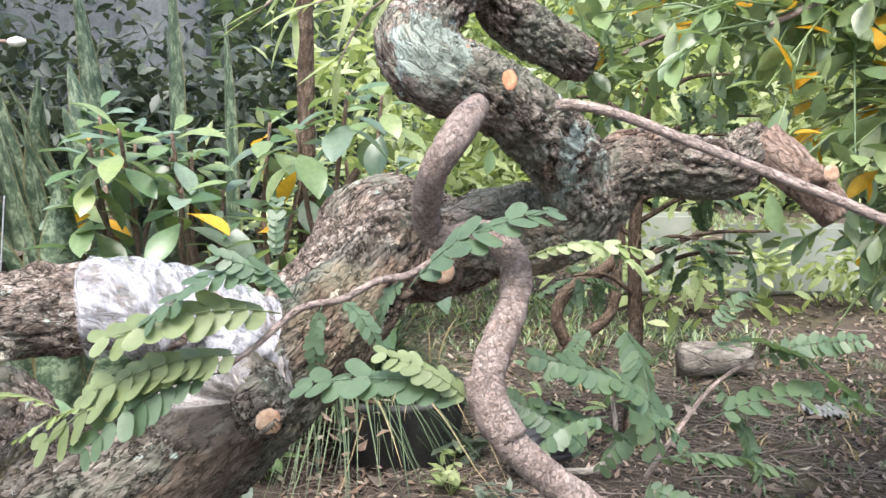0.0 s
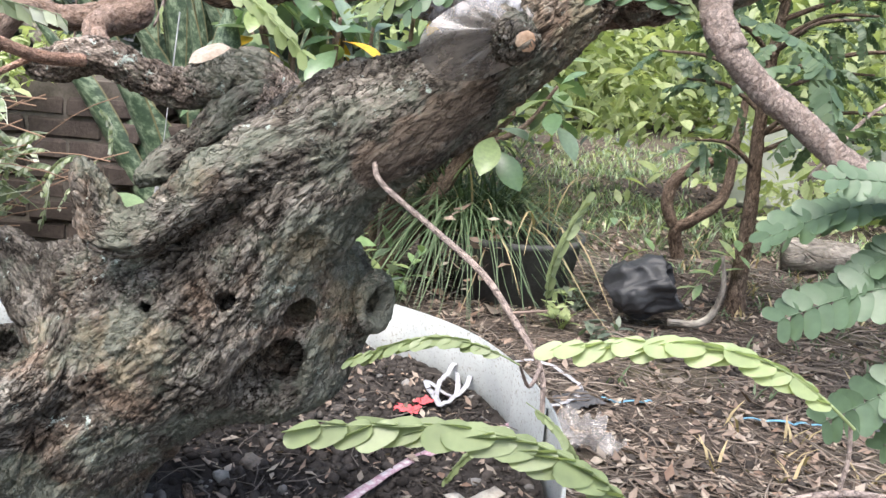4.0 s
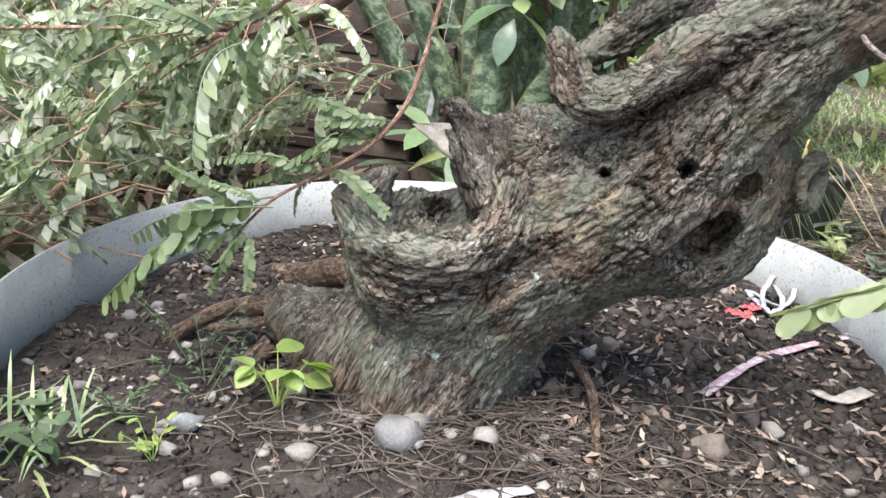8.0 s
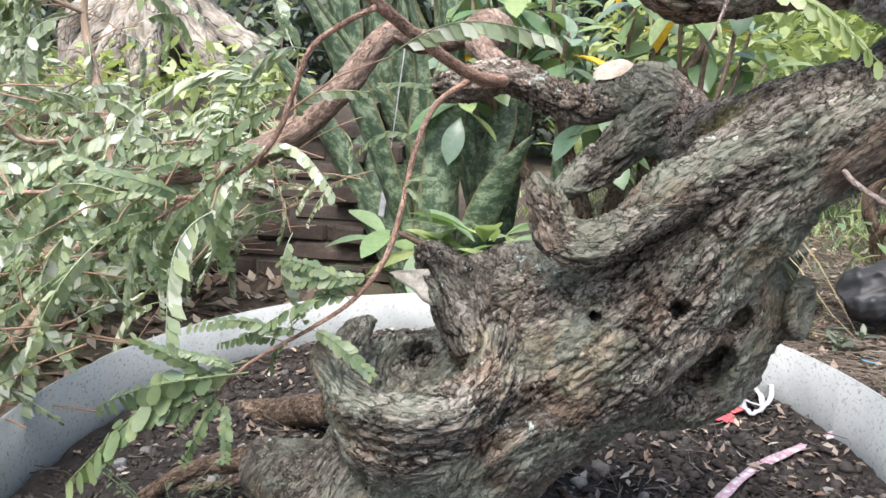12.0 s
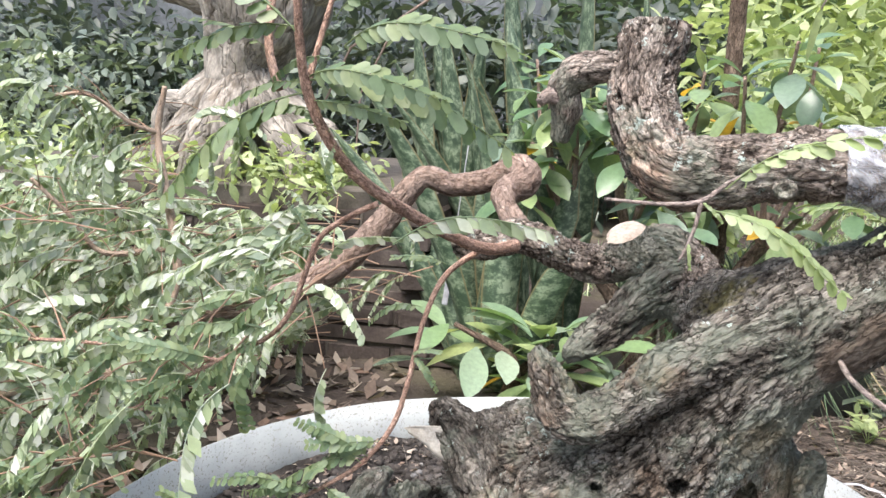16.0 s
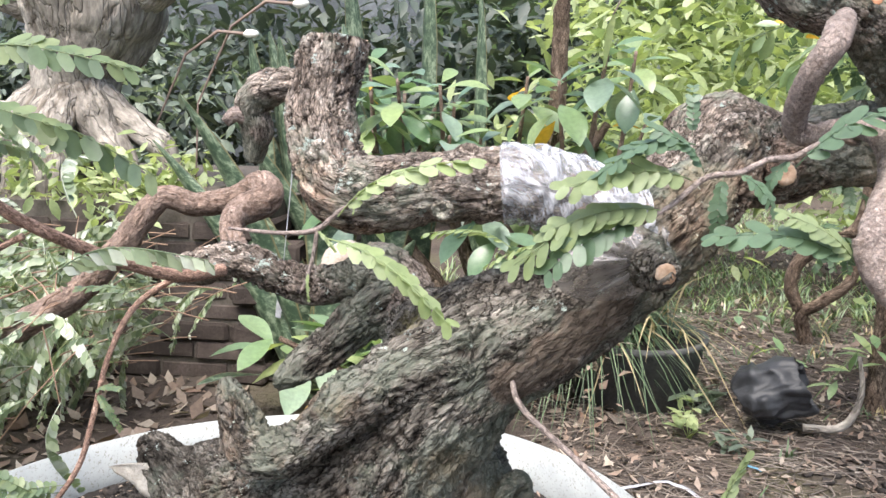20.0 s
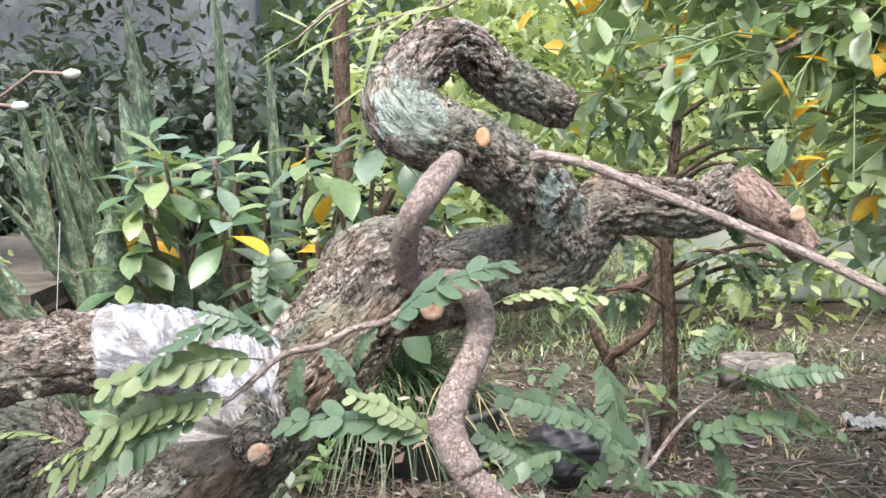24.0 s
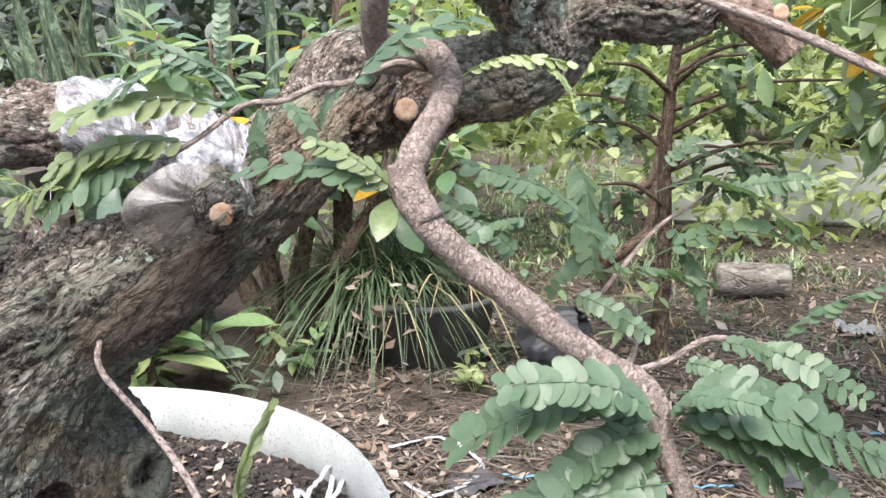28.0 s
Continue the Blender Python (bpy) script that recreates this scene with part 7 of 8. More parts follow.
def blades(count, base, radius, length, width, seed, fall=1.0, mat=GRASS, name="grass_clump"):
    """Arching grass blades from a tuft."""
    rn = random.Random(seed)
    pcs = []
    for n in range(count):
        a = rn.uniform(0, 2 * math.pi)
        r = radius * math.sqrt(rn.random())
        p = np.array([base[0] + r * math.cos(a), base[1] + r * math.sin(a), base[2]])
        o = a + rn.gauss(0, 1.2)
        ln = length * rn.uniform(0.5, 1.15)
        lean = rn.uniform(0.15, 0.9) * fall
        t = np.linspace(0, 1, 7)
        horiz = ln * (0.25 * t + lean * 0.6 * t ** 2)
        vert = ln * (t * 0.85 - lean * 0.95 * t ** 2.2)
        c = p + np.stack([horiz * math.cos(o), horiz * math.sin(o), vert], 1)
        c[:, 2] = np.maximum(c[:, 2], 0.012)
        u = np.array([-math.sin(o), math.cos(o), 0])
        w = width * np.clip(np.sin(np.pi * (0.12 + 0.86 * t)), 0.05, 1) * 0.5
        v = np.stack([c - u * w[:, None], c + u * w[:, None]], 1).reshape(-1, 3)
        i = np.arange(6)[:, None] * 2
        pcs.append((v, np.concatenate([i, i + 1, i + 3, i + 2], 1)))
    v, f = joined(pcs)
    return mesh_data(name, v, f, mat)


pot = thing("plant_pot", "wide dusty black plastic pot with a grass clump", "pot", at=(-0.12, 2.22, 0.0))
part("pot_body", lathe([(0.0, 0.002), (0.155, 0.002), (0.185, 0.16), (0.195, 0.165), (0.195, 0.18), (0.182, 0.18), (0.176, 0.155), (0.0, 0.15)], 48, POT, "pot_body"), pot)
part("pot_soil", lathe([(0.178, 0.16), (0.1, 0.17), (0.0, 0.172)], 32, SOIL, "pot_soil"), pot)
tagged(part("grass", blades(1000, (-0.14, 0.06, 0.16), 0.12, 0.44, 0.0048, 31, 1.6), pot, "arching green grass blades"), kind="stuff")
tagged(part("dry_grass", blades(45, (-0.03, 0, 0.16), 0.15, 0.36, 0.006, 32, 1.7, GRASS_DRY), pot, "withered brown blades"), kind="stuff")

# ---- torn black bag ----
bag = thing("grow_bag", "slumped and crumpled black plastic grow bag", "plastic bag", at=(0.22, 2.08, 0.0))
prof = [(0.0, 0.0), (0.055, 0.004), (0.088, 0.03), (0.098, 0.07), (0.096, 0.11), (0.090, 0.15), (0.086, 0.185), (0.083, 0.187), (0.080, 0.15), (0.084, 0.08), (0.06, 0.03), (0.0, 0.02)]
prof = [(float(np.interp(q, range(12), [r for r, _ in prof])), float(np.interp(q, range(12), [z for _, z in prof]))) for q in np.linspace(0, 11, 45)]
me = lathe(prof, 96, BLACKP, "bag")
v = np.empty(len(me.vertices) * 3, np.float32)
me.vertices.foreach_get("co", v)
v = v.reshape(-1, 3).astype(float)
ang = np.arctan2(v[:, 1], v[:, 0])
ring_r = np.hypot(v[:, 0], v[:, 1])
pleat = 0.16 * vnoise(np.stack([np.cos(ang) * 1.9, np.sin(ang) * 1.9, v[:, 2] * 9], 1), 201) + 0.05 * (1 - 2 * np.abs(vnoise(np.stack([np.cos(ang) * 6, np.sin(ang) * 6, v[:, 2] * 16], 1), 204)))
v[:, :2] *= (1 + pleat * np.clip(ring_r / 0.05, 0, 1))[:, None]
v += 0.007 * np.stack([1 - 2 * np.abs(vnoise(v / 0.055, 211 + k)) for k in range(3)], 1)
v += 0.012 * np.stack([fbm(v / 0.07, 2, 221 + k) for k in range(3)], 1)
v = turn(v, 0, radians(66), 0)
v = turn(v, 0, 0, radians(-8)) * np.array([0.86, 0.86, 0.78])
v[:, 0] -= 0.075
v[:, 2] += 0.062
v[:, 2] = np.where(v[:, 2] < 0.01, 0.01 + 0.1 * (v[:, 2] - 0.01), v[:, 2])
me.vertices.foreach_set("co", v.astype(np.float32).ravel())
part("bag_skin", me, bag)
sucker = thing("bare_stem", "pale bent stem lying at the mouth of the bag", "stem", at=(0.31, 2.02, 0.0))
part("stem", limb_mesh("stem", [(-0.02, 0, 0.02, 0.010), (0.05, 0, 0.022, 0.010), (0.09, 0.01, 0.05, 0.009), (0.11, 0.02, 0.12, 0.007), (0.10, 0.03, 0.20, 0.004)], BARK_PALE, step=0.008, around=10, lump=0.1, seed=99), sucker)

# ---- thin tree with bent stem, and log ----
thin = thing("sapling", "thin upright sapling with sparse feathery leaves", "tree", at=(0.52, 2.3, 0))
part("trunk", limb_mesh("trunk", [(0, 0, -0.02, 0.035), (0, 0, 0.08, 0.024), (0.0, 0.0, 0.3, 0.02), (-0.01, 0, 0.6, 0.017), (0.02, 0.02, 0.95, 0.012)], BARK_DULL, step=0.008, amp=0.001, cell=0.01, lump=0.1, seed=95), thin)
for i, (z, dx, dy) in enumerate(((0.45, 0.25, -0.1), (0.55, -0.22, 0.0), (0.6, 0.3, 0.1), (0.7, -0.2, -0.15), (0.75, 0.25, 0), (0.85, -0.2, 0.1), (0.9, 0.2, -0.1), (0.4, -0.2, -0.15), (0.5, 0.33, -0.05), (0.62, -0.3, 0.05), (0.66, 0.4, -0.1), (0.72, 0.12, -0.25), (0.5, 0.1, -0.2), (0.8, 0.35, 0.1))):
    c = [(0, 0, z, 0.008), (dx * 0.5, dy * 0.5, z + 0.07, 0.006), (dx, dy, z + 0.08, 0.003)]
    part("branch", limb_mesh("branch", c, BARK_DULL, step=0.012, around=7, seed=i), thin)
    for n in range(7):
        ob = part("leaf", KINDS[n % 8], thin)
        t = rnd.uniform(0.3, 1)
        q = Vector((dx * t, dy * t, z + 0.08 * t))
        ob.matrix_basis = between(q, q + Vector((rnd.gauss(dx, 0.3), rnd.gauss(dy, 0.3), rnd.gauss(-0.2, 0.2))).normalized() * 0.11, (0, 0, 1), 0)

bent = thing("bent_stem", "dark brown stem bent in a loop above the ground", "stem", at=(0.40, 2.9, 0))
part("stem", limb_mesh("stem", [(0.02, 0, 0.12, 0.02), (-0.01, 0, 0.19, 0.022), (0.0, 0, 0.27, 0.022), (0.06, 0, 0.33, 0.021), (0.14, 0, 0.37, 0.02), (0.19, 0, 0.44, 0.018), (0.2, 0, 0.58, 0.012)], BARK_DULL, step=0.008, amp=0.0015, cell=0.012, lump=0.1, seed=96), bent)
part("stem", limb_mesh("stem", [(0.06, 0.02, -0.02, 0.026), (0.03, 0, 0.1, 0.022), (0.08, -0.02, 0.15, 0.02), (0.17, -0.02, 0.24, 0.018), (0.19, 0, 0.42, 0.016)], BARK_DULL, step=0.008, amp=0.0015, cell=0.012, lump=0.1, seed=97), bent)

log = thing("log", "short grey weathered log lying on the ground", "log", at=(0.93, 2.9, 0.07))
part("log_body", limb_mesh("log_body", [(-0.12, 0.0, -0.01, 0.058), (-0.04, 0.0, -0.008, 0.06), (0.05, 0.01, -0.01, 0.058), (0.12, 0.01, -0.01, 0.056)], BARK_PALE, step=0.006, amp=0.003, cell=0.02, lump=0.06, seed=98), log)

# pale sheet standing behind the sapling
m, nt, b = material("pale_panel", 0.5, 0.3)
pc = coords(nt)
nt.links.new(ramp(nt, noise_tex(nt, pc, 3.0, 5.0), [(0.3, (0.26, 0.29, 0.24)), (0.7, (0.46, 0.48, 0.44))]), b.inputs["Base Color"])
PALE = m
tank = thing("white_panel", "weathered whitish panels standing on the ground", "panel", at=(1.5, 4.4, 0))
for i, (x, w, h) in enumerate(((-0.42, 0.36, 0.42), (0.28, 0.7, 0.36), (1.1, 0.7, 0.34))):
    ob = part("panel", box_mesh("panel", (w, 0.08, h), PALE, 0.02), tank)
    ob.location = (x, 0, h / 2)

# ---- litter, grass, stones, strings ----
rg = random.Random(41)


def scatter(count, place, piece):
    return joined([piece(place()) for _ in range(count)])


def on_ground():
    while True:
        y = 0.9 + 6.4 * rg.random() ** 1.5
        x = rg.uniform(-0.25, 1.1) * (0.5 + y * 0.55)
        if ((x - RC[0]) / (RX + 0.02)) ** 2 + ((y - RC[1]) / (RY + 0.02)) ** 2 > 1:
            return Vector((x, y, float(ground_height(np.array([x]), np.array([y]))[0])))


def on_soil():
    while True:
        x, y = rg.uniform(RC[0] - RX, RC[0] + RX), rg.uniform(RC[1] - RY, RC[1] + RY)
        if ((x - RC[0]) / (RX - 0.02)) ** 2 + ((y - RC[1]) / (RY - 0.02)) ** 2 < 1:
            return Vector((x, y, float(soil_height(np.array([x]), np.array([y]))[0])))


DRY = [leaf_blade(rg.uniform(0.35, 0.6), 2, rg.uniform(-0.6, 0.8), rg.uniform(-0.5, 0.5), 0.5, 0.04, 60 + s) for s in range(6)]


def dry_leaf(size):
    def make(p):
        a = rg.uniform(0, 6.28)
        d = Vector((math.cos(a), math.sin(a), rg.uniform(-0.1, 0.35)))
        v, f = rg.choice(DRY)
        return moved(between(p + Vector((0, 0, 0.006)), p + Vector((0, 0, 0.006)) + d * size * rg.uniform(0.35, 1.6), (rg.gauss(0, 0.3), rg.gauss(0, 0.3), 1), 0), v), f
    return make


def twiglet(length, thick=0.0024):
    def make(p):
        a = rg.uniform(0, 6.28)
        d = Vector((math.cos(a), math.sin(a), rg.uniform(-0.02, 0.08))) * length * rg.uniform(0.4, 1.4)
        s = Vector((-d.y, d.x, 0)) * rg.uniform(-0.2, 0.2)
        z = Vector((0, 0, 0.006))
        return thin_stem([p + z, p + d * 0.35 + s + z, p + d * 0.7 + s * 0.6 + z, p + d + z], rg.uniform(0.0007, thick), 4)
    return make


CLODS = [rough_stone(300 + s, 0.7, 1, 0.9) for s in range(10)]


def clod(lo, hi):
    def make(p):
        v, f = rg.choice(CLODS)
        s = lo + (hi - lo) * rg.random() ** 3
        return moved(Matrix.Translation(p + Vector((0, 0, s * 0.2))) @ Euler((rg.uniform(-0.4, 0.4), rg.uniform(-0.4, 0.4), rg.uniform(0, 6.28))).to_matrix().to_4x4() @ Matrix.Scale(s, 4), v), f
    return make


def stuff(name, geo, mat, label, category):
    return solid(name, mesh_data(name, geo[0], geo[1], mat, mat is not CLOD), label, category, kind="stuff")


def on_far_soil():
    while True:
        p = on_soil()
        if p.x > -0.48 or p.y > 0.85:
            return p


def by_trunk():
    x, y = rg.gauss(-0.50, 0.15), rg.gauss(0.57, 0.085)
    return Vector((x, y, float(soil_height(np.array([x]), np.array([y]))[0])))


def near_ground():
    while True:
        x, y = rg.uniform(-0.3, 1.5), rg.uniform(1.2, 3.4)
        if ((x - RC[0]) / (RX + 0.02)) ** 2 + ((y - RC[1]) / (RY + 0.02)) ** 2 > 1:
            return Vector((x, y, float(ground_height(np.array([x]), np.array([y]))[0])))


PEBBLE = simple("pebbles", [(0.3, (0.13, 0.125, 0.12)), (0.6, (0.22, 0.21, 0.20)), (0.8, (0.36, 0.35, 0.33))], 9.0, 0.85, 0.2, 260.0, 0.4, 0.001, None, 0.35, True)
stuff("soil_clods", scatter(12000, on_soil, clod(0.0016, 0.0075)), CLOD, "crumbs and clods of dark soil in the bed", "soil")
stuff("soil_clods", scatter(3600, on_far_soil, clod(0.004, 0.013)), CLOD, "coarse dry clods of soil beside the trunk", "soil")
stuff("gravel", scatter(420, on_soil, clod(0.003, 0.011)), PEBBLE, "small grey pebbles strewn in the bed", "gravel")
stuff("leaf_litter", scatter(600, on_soil, dry_leaf(0.012)), LITTER, "small dry brown leaf scraps on the soil", "leaf litter")
stuff("leaf_litter", scatter(1300, on_far_soil, dry_leaf(0.014)), LITTER, "reddish dry leaf scraps behind the trunk", "leaf litter")
stuff("twig_litter", scatter(520, on_soil, twiglet(0.06, 0.0017)), ROOTLET, "thin dry twigs and rootlets on the soil", "twigs")
stuff("rootlets", scatter(620, by_trunk, twiglet(0.075, 0.0015)), ROOTLET, "tangle of thin dark rootlets before the trunk", "roots")
stuff("leaf_litter", scatter(15000, on_ground, dry_leaf(0.021)), LITTER, "dry brown fallen leaves on the ground", "leaf litter")
stuff("leaf_litter", scatter(480, near_ground, dry_leaf(0.038)), LITTER, "large curled pale brown leaves on the ground", "leaf litter")
stuff("twig_litter", scatter(6000, on_ground, twiglet(0.10)), DRY_TWIG, "dry twigs strewn over the ground", "twigs")
stuff("twig_litter", scatter(2600, near_ground, twiglet(0.17)), DRY_TWIG, "long thin dry twigs lying beside the bed", "twigs")
stuff("soil_clods", scatter(4500, on_ground, clod(0.003, 0.016)), CLOD, "clods of earth on the ground", "soil")


def on_left():
    x, y = rg.uniform(-3.6, -1.15), rg.uniform(0.0, 2.0)
    return Vector((x, y, float(ground_height(np.array([x]), np.array([y]))[0])))


stuff("leaf_litter", scatter(3200, on_left, dry_leaf(0.042)), LITTER, "curled dry leaves lying under the low foliage", "leaf litter")


def by_pot():
    a, r = rg.uniform(2.2, 4.6), rg.uniform(0.17, 0.3)
    return Vector((-0.12 + r * math.cos(a), 2.22 + r * math.sin(a), rg.uniform(0.03, 0.26)))


stuff("hanging_dry_leaves", scatter(130, by_pot, dry_leaf(0.04)), LITTER, "withered orange-brown leaves hanging beside the pot", "leaf litter")


def tuft_field(count, low, high, length, mat, seed, name="grass"):
    rn = random.Random(seed)
    pcs = []
    for n in range(count):
        x, y = rn.uniform(low[0], high[0]), rn.uniform(low[1], high[1])
        if math.sin(x * 3.1 + 1.3 * math.sin(y * 1.7)) + math.sin(y * 2.3 + x) + rn.gauss(0, 0.5) < 0.1:
            continue
        z = float(ground_height(np.array([x]), np.array([y]))[0])
        for kx in range(rn.randrange(3, 8)):
            a = rn.uniform(0, 6.28)
            ln = length * rn.uniform(0.4, 1.2)
            d = np.array([math.cos(a) * 0.5, math.sin(a) * 0.5, 0.8]) * ln
            p = np.array([x + rn.gauss(0, 0.012), y + rn.gauss(0, 0.012), z - 0.004])
            u = np.array([-math.sin(a), math.cos(a), 0]) * 0.0028
            e = np.array([math.cos(a) * 0.45, math.sin(a) * 0.45, -0.25]) * ln
            v = np.stack([p - u, p + u, p + d * 0.55 + u, p + d * 0.55 - u, p + d + e * 0.4 + u * 0.2, p + d + e * 0.4 - u * 0.2])
            pcs.append((v, np.array([[0, 1, 2, 3], [3, 2, 4, 5]])))
    v, f = joined(pcs)
    return solid(name, mesh_data(name, v, f, mat), "short green grass and weeds on the ground", "grass", kind="stuff")


tuft_field(2000, (-0.4, 3.0), (2.6, 5.4), 0.06, GRASS, 51)
tuft_field(4200, (-1.0, 3.2), (3.6, 8.4), 0.08, LEAF_SHRUB, 54)
tuft_field(420, (-0.2, 1.6), (1.8, 3.1), 0.05, GRASS, 52)
tuft_field(110, (0.2, 1.2), (2.2, 3.6), 0.07, GRASS_DRY, 53)

# ---- small things on the bed and the ground ----
STONE_MATS = [simple("grey_stone", [(0.3, (0.13, 0.132, 0.135)), (0.7, (0.22, 0.22, 0.22))], 40.0, 0.8, 0.3, 260.0, 0.5, 0.002),
              simple("blue_grey_stone", [(0.3, (0.16, 0.18, 0.19)), (0.6, (0.19, 0.205, 0.215)), (0.75, (0.36, 0.37, 0.36))], 28.0, 0.8, 0.3, 260.0, 0.5, 0.002),
              simple("pale_stone", [(0.3, (0.17, 0.16, 0.148)), (0.7, (0.31, 0.30, 0.28))], 35.0, 0.9, 0.2, 220.0, 0.6, 0.002),
              simple("brown_stone", [(0.3, (0.13, 0.11, 0.095)), (0.7, (0.23, 0.20, 0.17))], 35.0, 0.85, 0.25, 240.0, 0.5, 0.002)]
STONE_LABELS = ["smooth grey pebble on the soil", "blue-grey pebble with pale marks on the soil", "pale angular stone on the soil", "dull brown stone half buried in soil"]


def soil_z(x, y):
    return float(soil_height(np.array([x]), np.array([y]))[0])


for i, (x, y, r, k) in enumerate(STONES_A + STONES_B + STONES_C):
    v, f = rough_stone(700 + i, 0.68 if k != 2 else 0.6, 2 if k != 2 else 1, 0.5 if k in (0, 1) else (0.8 if k == 2 else 0.6))
    if k != 1:
        v = np.sign(v) * np.abs(v) ** 0.8
    ob = solid("stone", mesh_data("stone", v, f, STONE_MATS[k], k in (0, 1)), STONE_LABELS[k], "stone", "stones on the bed")
    ob.matrix_basis = pose(x, y, soil_z(x, y) + r * 0.25, (i * 17) % 20 - 10, (i * 29) % 20 - 10, (i * 73) % 360) @ Matrix.Scale(r, 4)


def plain(name, colour, rough=0.5, vary=0.25, scale=40.0):
    lo = tuple(c * (1 - vary) for c in colour)
    hi = tuple(min(1, c * (1 + vary)) for c in colour)
    return simple(name, [(0.3, lo), (0.7, hi)], scale, rough, 0.4, 200.0, 0.2, 0.001)


WHITE_TIE = plain("white_strap", (0.40, 0.40, 0.43), 0.4)
PINK_STRIP = simple("striped_strip", [(0.35, (0.60, 0.55, 0.57)), (0.5, (0.42, 0.24, 0.30)), (0.65, (0.68, 0.64, 0.64))], 55.0, 0.5, 0.3, 200.0, 0.2, 0.001)
DULL_WHITE = plain("dull_white_plastic", (0.27, 0.27, 0.26), 0.5)
BLUE = plain("blue_string", (0.16, 0.36, 0.50), 0.5)
REDP = plain("red_petal", (0.62, 0.10, 0.11), 0.6, 0.2, 60.0)
SLAB = plain("dark_slate", (0.07, 0.07, 0.075), 0.8)


def ribbon(name, pts, zf, width, mat, label, category, lift=0.006, thick_=0.0016, wave=0.006, seed=0):
    """A flat strip lying over the ground, with a little thickness."""
    rows = spline([(x, y, zf(x, y) + lift, 0.01) for x, y in pts], 0.008)[:, :3]
    if wave:
        rows[:, 2] += wave * np.abs(vnoise(rows / 0.03, 900 + seed))
    d, u, w = frames_along(rows)
    side = np.cross(d, (0, 0, 1.0))
    side /= np.linalg.norm(side, axis=1)[:, None] + 1e-9
    tilt = 0.25 * vnoise(rows / 0.06, 950 + seed)[:, None]
    side = side + np.array([0, 0, 1.0]) * tilt
    n = len(rows)
    up = np.array([0, 0, thick_])
    ring = np.stack([rows - side * width / 2, rows + side * width / 2, rows + side * width / 2 + up, rows - side * width / 2 + up], 1)
    v = ring.reshape(-1, 3)
    i = np.arange(n - 1)[:, None] * 4
    j = np.arange(4)[None]
    k = (j + 1) % 4
    f = np.stack([i + j, i + k, i + 4 + k, i + 4 + j], -1).reshape(-1, 4)
    f = np.vstack([f, [[3, 2, 1, 0]], [[4 * n - 4, 4 * n - 3, 4 * n - 2, 4 * n - 1]]])
    return solid(name, mesh_data(name, v, f, mat, False), label, category)


def flat_z(x, y):
    return float(ground_height(np.array([x]), np.array([y]))[0])


ribbon("plastic_strip", STRIP_PINK, soil_z, 0.014, PINK_STRIP, "pink and white striped strip on the soil", "plastic strip", wave=0.002, seed=1)
ribbon("plastic_strip", STRIP_WHITE, soil_z, 0.02, WHITE_TIE, "white flattened plastic strip on the soil", "plastic strip", seed=2)
ribbon("strapping", TIE_A, flat_z, 0.009, WHITE_TIE, "bent white strapping band on the ground", "strap", 0.012, seed=3)
ribbon("strapping", TIE_B, flat_z, 0.009, WHITE_TIE, "bent white strapping band on the ground", "strap", 0.010, seed=4)
ribbon("strapping", TIE_C, soil_z, 0.008, WHITE_TIE, "tangled white strapping band on the soil", "strap", 0.014, 0.002, 0.02, seed=5)
ribbon("strapping", TIE_D, soil_z, 0.009, WHITE_TIE, "tangled white strapping band on the soil", "strap", 0.01, seed=6)
for i, pts in enumerate((BLUE_A, BLUE_B, BLUE_C, BLUE_D)):
    ribbon("string", pts, flat_z, 0.006, BLUE, "faded blue plastic string on the ground", "string", 0.006, 0.002, 0.008, seed=7 + i)


def scrap(name, at, size, mat, label, category, zf, seed, lift=0.01, crumple=0.35):
    n = 18
    u, w = np.meshgrid(np.linspace(-1, 1, n), np.linspace(-1, 1, n), indexing="ij")
    edge_ = 1 - 0.25 * np.abs(vnoise(np.stack([u.ravel() * 2, w.ravel() * 2, u.ravel() * 0], 1), seed)).reshape(n, n)
    p = np.stack([(u * edge_).ravel(), (w * edge_ * 0.75).ravel(), np.zeros(n * n)], 1)
    p[:, 2] = crumple * np.abs(fbm(p * 1.7, 3, seed + 1))
    p[:, 0] += 0.2 * fbm(p * 1.5, 2, seed + 2)
    p *= size
    p = turn(p, 0, 0, seed)
    i = np.arange(n - 1)[:, None] * n + np.arange(n - 1)[None]
    f = np.stack([i, i + n, i + n + 1, i + 1], -1).reshape(-1, 4)
    ob = solid(name, mesh_data(name, p, f, mat), label, category)
    ob.location = (at[0], at[1], zf(*at) + lift)
    return ob


ribbon("bark_curl", [(-0.160, 0.870), (-0.132, 0.842), (-0.095, 0.872)], soil_z, 0.022, PALE_WOOD, "pale curled strip of dry bark on the soil", "bark", 0.008, 0.003, 0.004, seed=21)
scrap("petal", PETALS, 0.02, REDP, "fallen red petal on the soil", "petal", soil_z, 3, 0.012)
scrap("petal", (PETALS[0] + 0.022, PETALS[1] + 0.035), 0.016, REDP, "fallen red petal on the soil", "petal", soil_z, 4, 0.012)
scrap("plastic_scrap", SCRAP, 0.07, FILM_CLEAR, "crumpled clear plastic scrap on the ground", "plastic scrap", flat_z, 5, 0.01, 0.7)
scrap("plastic_scrap", PLASTIC, 0.06, DULL_WHITE, "crumpled white plastic sheet on the ground", "plastic scrap", flat_z, 6, 0.01, 0.5)
scrap("slate", SLAB_A, 0.05, SLAB, "dark flat piece of rubber on the ground", "debris", flat_z, 7, 0.01, 0.15)
scrap("slate", SLAB_B, 0.08, SLAB, "dark flat piece of rubber on the ground", "debris", flat_z, 8, 0.01, 0.15)

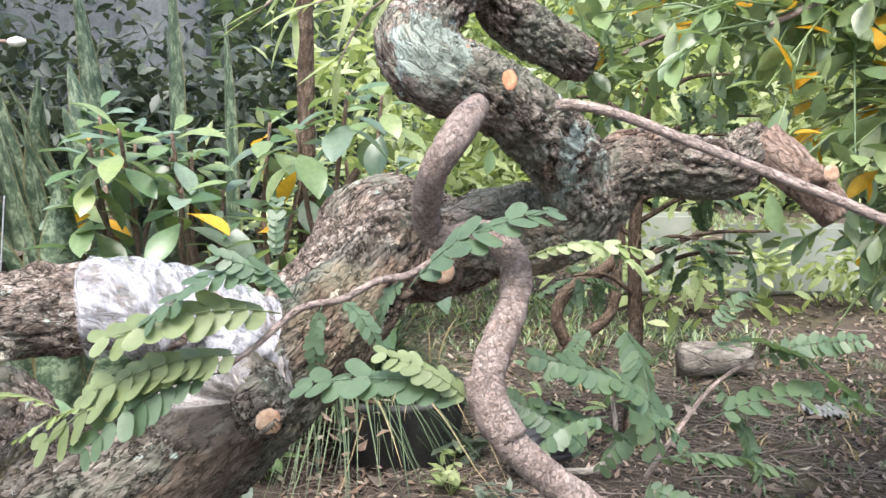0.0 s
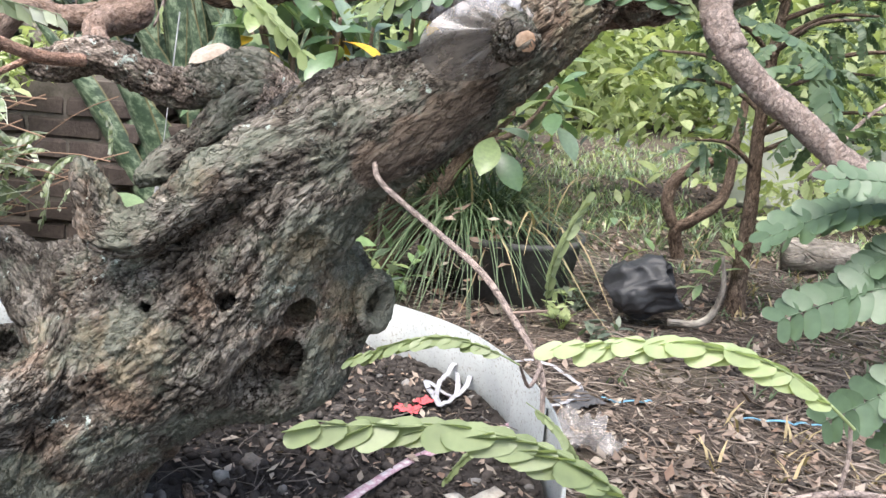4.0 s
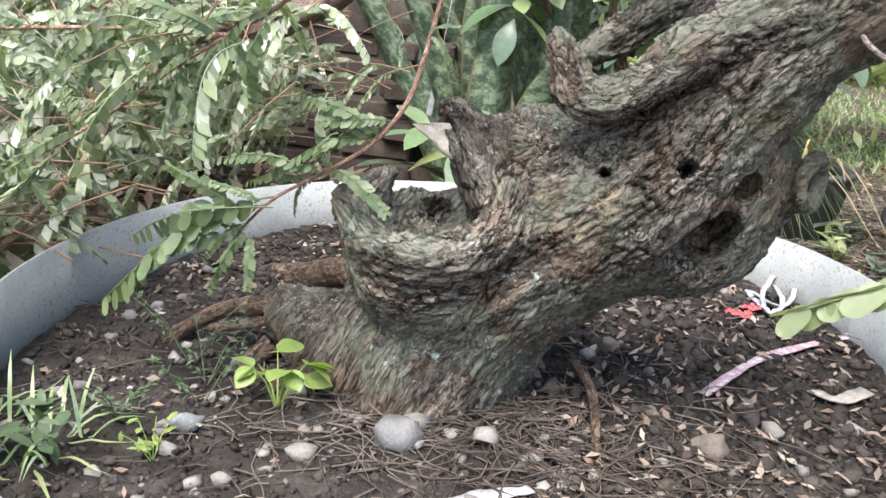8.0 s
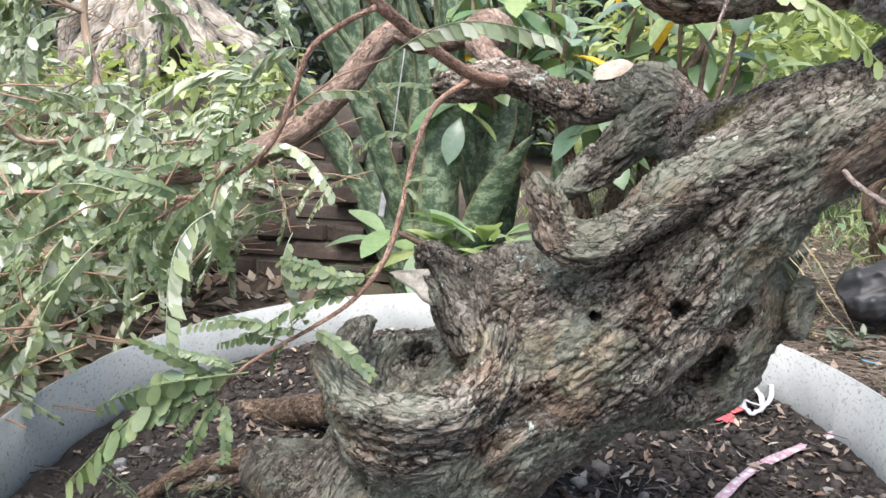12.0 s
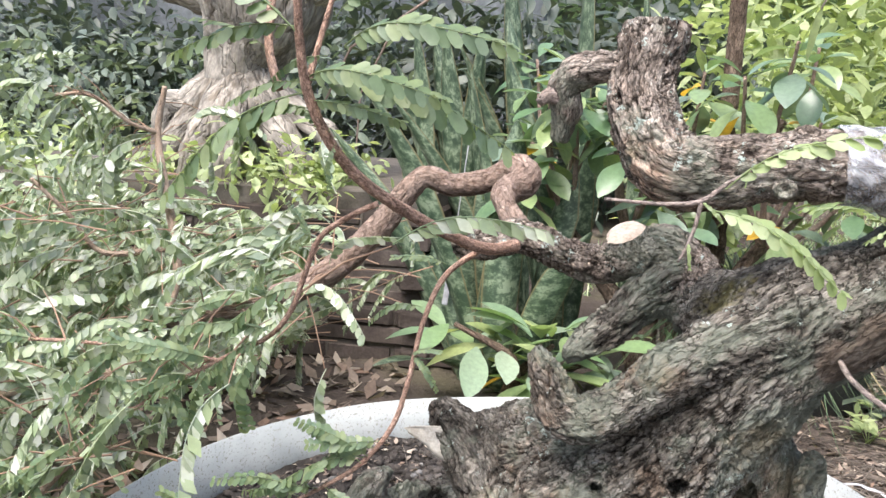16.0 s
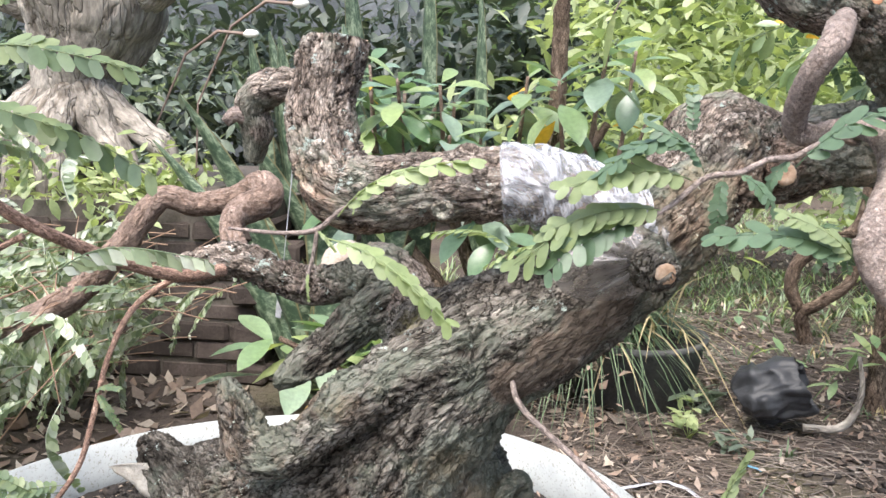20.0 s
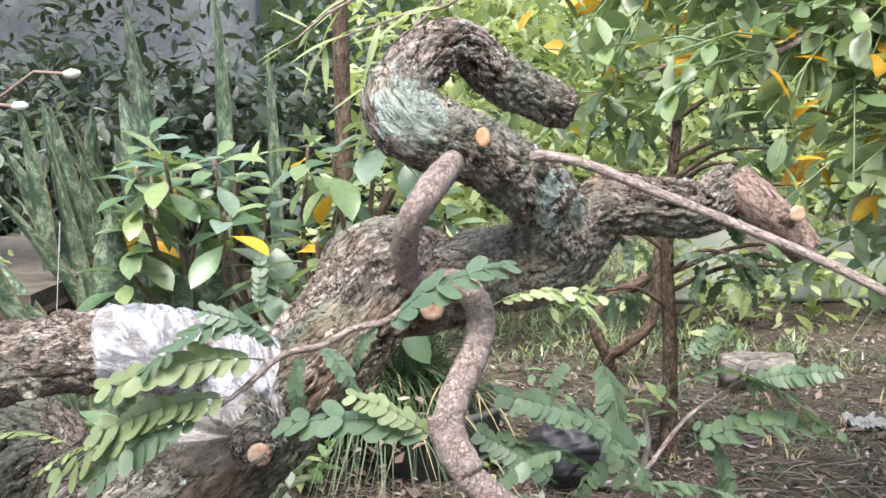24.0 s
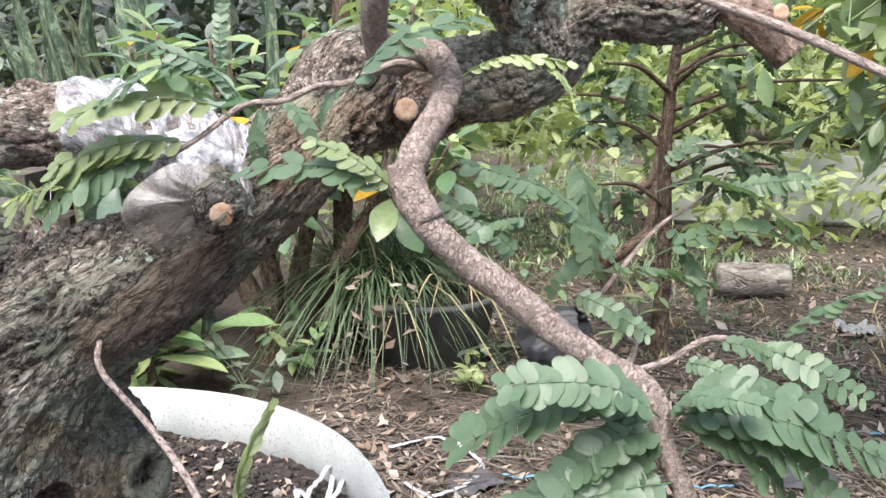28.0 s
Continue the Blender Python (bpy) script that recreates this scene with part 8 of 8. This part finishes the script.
# seedling and weeds
SEED_LEAF = leaf_material("seedling_leaf", [(0.22, 0.34, 0.06), (0.30, 0.42, 0.10), (0.17, 0.29, 0.05)], 0.4, 0.4, 0.5, True, False)
seedling = thing("seedling", "young seedling with round bright green leaves", "plant", at=(SEEDLING[0], SEEDLING[1], soil_z(*SEEDLING)))
rs = random.Random(77)
BL_ROUND = [leaf_blade(0.75, 7, 0.2, 0.25, 0.5, 0.0, s) for s in range(2)]
ROUND_ME = [mesh_data("leaf", *b_, SEED_LEAF) for b_ in BL_ROUND]
for k in range(6):
    a = k * 1.7 + 0.4
    top_ = Vector((0.03 * math.cos(a), 0.03 * math.sin(a), rs.uniform(0.03, 0.065)))
    part("stem", mesh_data("stem", *thin_stem([Vector((0, 0, -0.004)), top_ * 0.5 + Vector((0, 0, 0.008)), top_], 0.0016), SEED_LEAF), seedling)
    for n in range(4):
        b2 = a + rs.uniform(-1.2, 1.2)
        d = Vector((math.cos(b2), math.sin(b2), rs.uniform(-0.35, 0.3)))
        ob = part("leaf", ROUND_ME[n % 2], seedling)
        ob.matrix_basis = between(top_, top_ + d * rs.uniform(0.024, 0.038), (0, 0, 1), rs.uniform(-0.5, 0.5))


def weed(at, zf, leaves, length, seed, mat, label, height=0.05):
    ob = thing("weed", label, "weed", "weeds", at=(at[0], at[1], zf(*at)))
    rn = random.Random(seed)
    pcs = []
    for s in range(4):
        a = rn.uniform(0, 6.28)
        pts = [Vector((0, 0, -0.004)), Vector((math.cos(a) * height * 0.4, math.sin(a) * height * 0.4, height * 0.6)), Vector((math.cos(a) * height * 0.9, math.sin(a) * height * 0.9, height))]
        pcs.append(thin_stem(pts, 0.001))
        for n in range(leaves):
            t = rn.uniform(0.2, 1)
            p = pts[0].lerp(pts[2], t) + Vector((0, 0, 0.004))
            d = Vector((rn.gauss(0, 1), rn.gauss(0, 1), rn.gauss(0.2, 0.5))).normalized()
            v, f = rn.choice(BL_FAR)
            pcs.append((moved(between(p, p + d * length * rn.uniform(0.6, 1.2), (0, 0, 1), 0), v), f))
    v, f = joined(pcs)
    part("leaves", mesh_data("leaves", v, f, mat), ob)
    return ob


weed(WEED_A, soil_z, 14, 0.010, 1, GRASS, "feathery grey-green weed on the soil", 0.09)
weed(WEED_B, soil_z, 12, 0.012, 2, GRASS, "small feathery weed on the soil", 0.06)
weed(WEED_C, soil_z, 8, 0.03, 3, GRASS, "small grassy weed on the soil", 0.05)
weed(WEED_D, soil_z, 7, 0.016, 4, SEED_LEAF, "tiny bright green weed on the soil", 0.035)
weed((WEED_B[0] + 0.07, WEED_B[1] + 0.06), soil_z, 12, 0.011, 5, GRASS, "small feathery weed on the soil", 0.06)
weed((WEED_A[0] + 0.05, WEED_A[1] - 0.05), soil_z, 12, 0.011, 6, GRASS, "small feathery weed on the soil", 0.07)
weed(HERB, flat_z, 5, 0.085, 7, LEAF_FAR, "dark leafy herb beside the black bag", 0.09)
weed((0.02, 1.95), flat_z, 6, 0.05, 8, LEAF_BRIGHT, "small leafy weed on the ground", 0.08)
weed((0.12, 1.9), flat_z, 6, 0.05, 9, LEAF_FAR, "small leafy weed on the ground", 0.05)
weed((0.35, 2.3), flat_z, 7, 0.07, 10, LEAF_SHRUB, "leafy seedling beside the black bag", 0.28)
weed((-0.42, 2.0), flat_z, 8, 0.07, 11, LEAF_SHRUB, "leafy weed beside the pot", 0.16)
weed((-0.5, 1.85), flat_z, 8, 0.06, 12, LEAF_FAR, "leafy weed beside the pot", 0.14)

tuft = thing("grass_tuft", "thin green grass growing at the edge of the bed", "grass", at=(-0.98, 0.36, soil_z(-0.98, 0.36)))
tagged(part("grass", blades(34, (0, 0, -0.004), 0.07, 0.13, 0.0045, 66, 1.2, LEAF_SHRUB, "grass"), tuft), kind="stuff")

# pale tag hung behind
tag = thing("plastic_tag", "narrow white plastic strip hanging among the leaves", "tag")
a, b_ = Vector(TAG[0]), Vector(TAG[1])
part("cord", mesh_data("cord", *thin_stem([a + Vector((0.03, 0, 0.25)), a, a.lerp(b_, 0.6)], 0.002), WHITE_TIE), tag)
me = box_mesh("strip", (0.016, 0.004, 0.1), WHITE_TIE, 0.001)
ob = part("strip", me, tag)
ob.matrix_basis = Matrix.Translation(a.lerp(b_, 0.8)) @ pose(0, 0, 0, 0, 8, 0)

# white buds on a bare stalk
BUD = plain("white_bud", (0.68, 0.66, 0.60), 0.6)
for bx, by, bz in ((-1.148, 2.4, 1.076), (-1.32, 2.42, 0.99)):
    bud = thing("flower_bud", "small white flower bud on a thin stalk", "flower", "white flower buds")
    v, f = rough_stone(int(bz * 100), 0.7, 2, 0.1)
    part("bud", mesh_data("bud", v * np.array([0.026, 0.017, 0.02]) + np.array([bx, by, bz]), f, BUD), bud)
    part("stalk", mesh_data("stalk", *thin_stem([Vector((bx - 0.02, by, bz)), Vector((bx - 0.12, by + 0.02, bz + 0.01)), Vector((bx - 0.25, by + 0.05, bz - 0.06)), Vector((bx - 0.4, by + 0.1, bz - 0.3)), Vector((bx - 0.45, by + 0.1, 0.0))], 0.006), BARK_ROOT), bud)
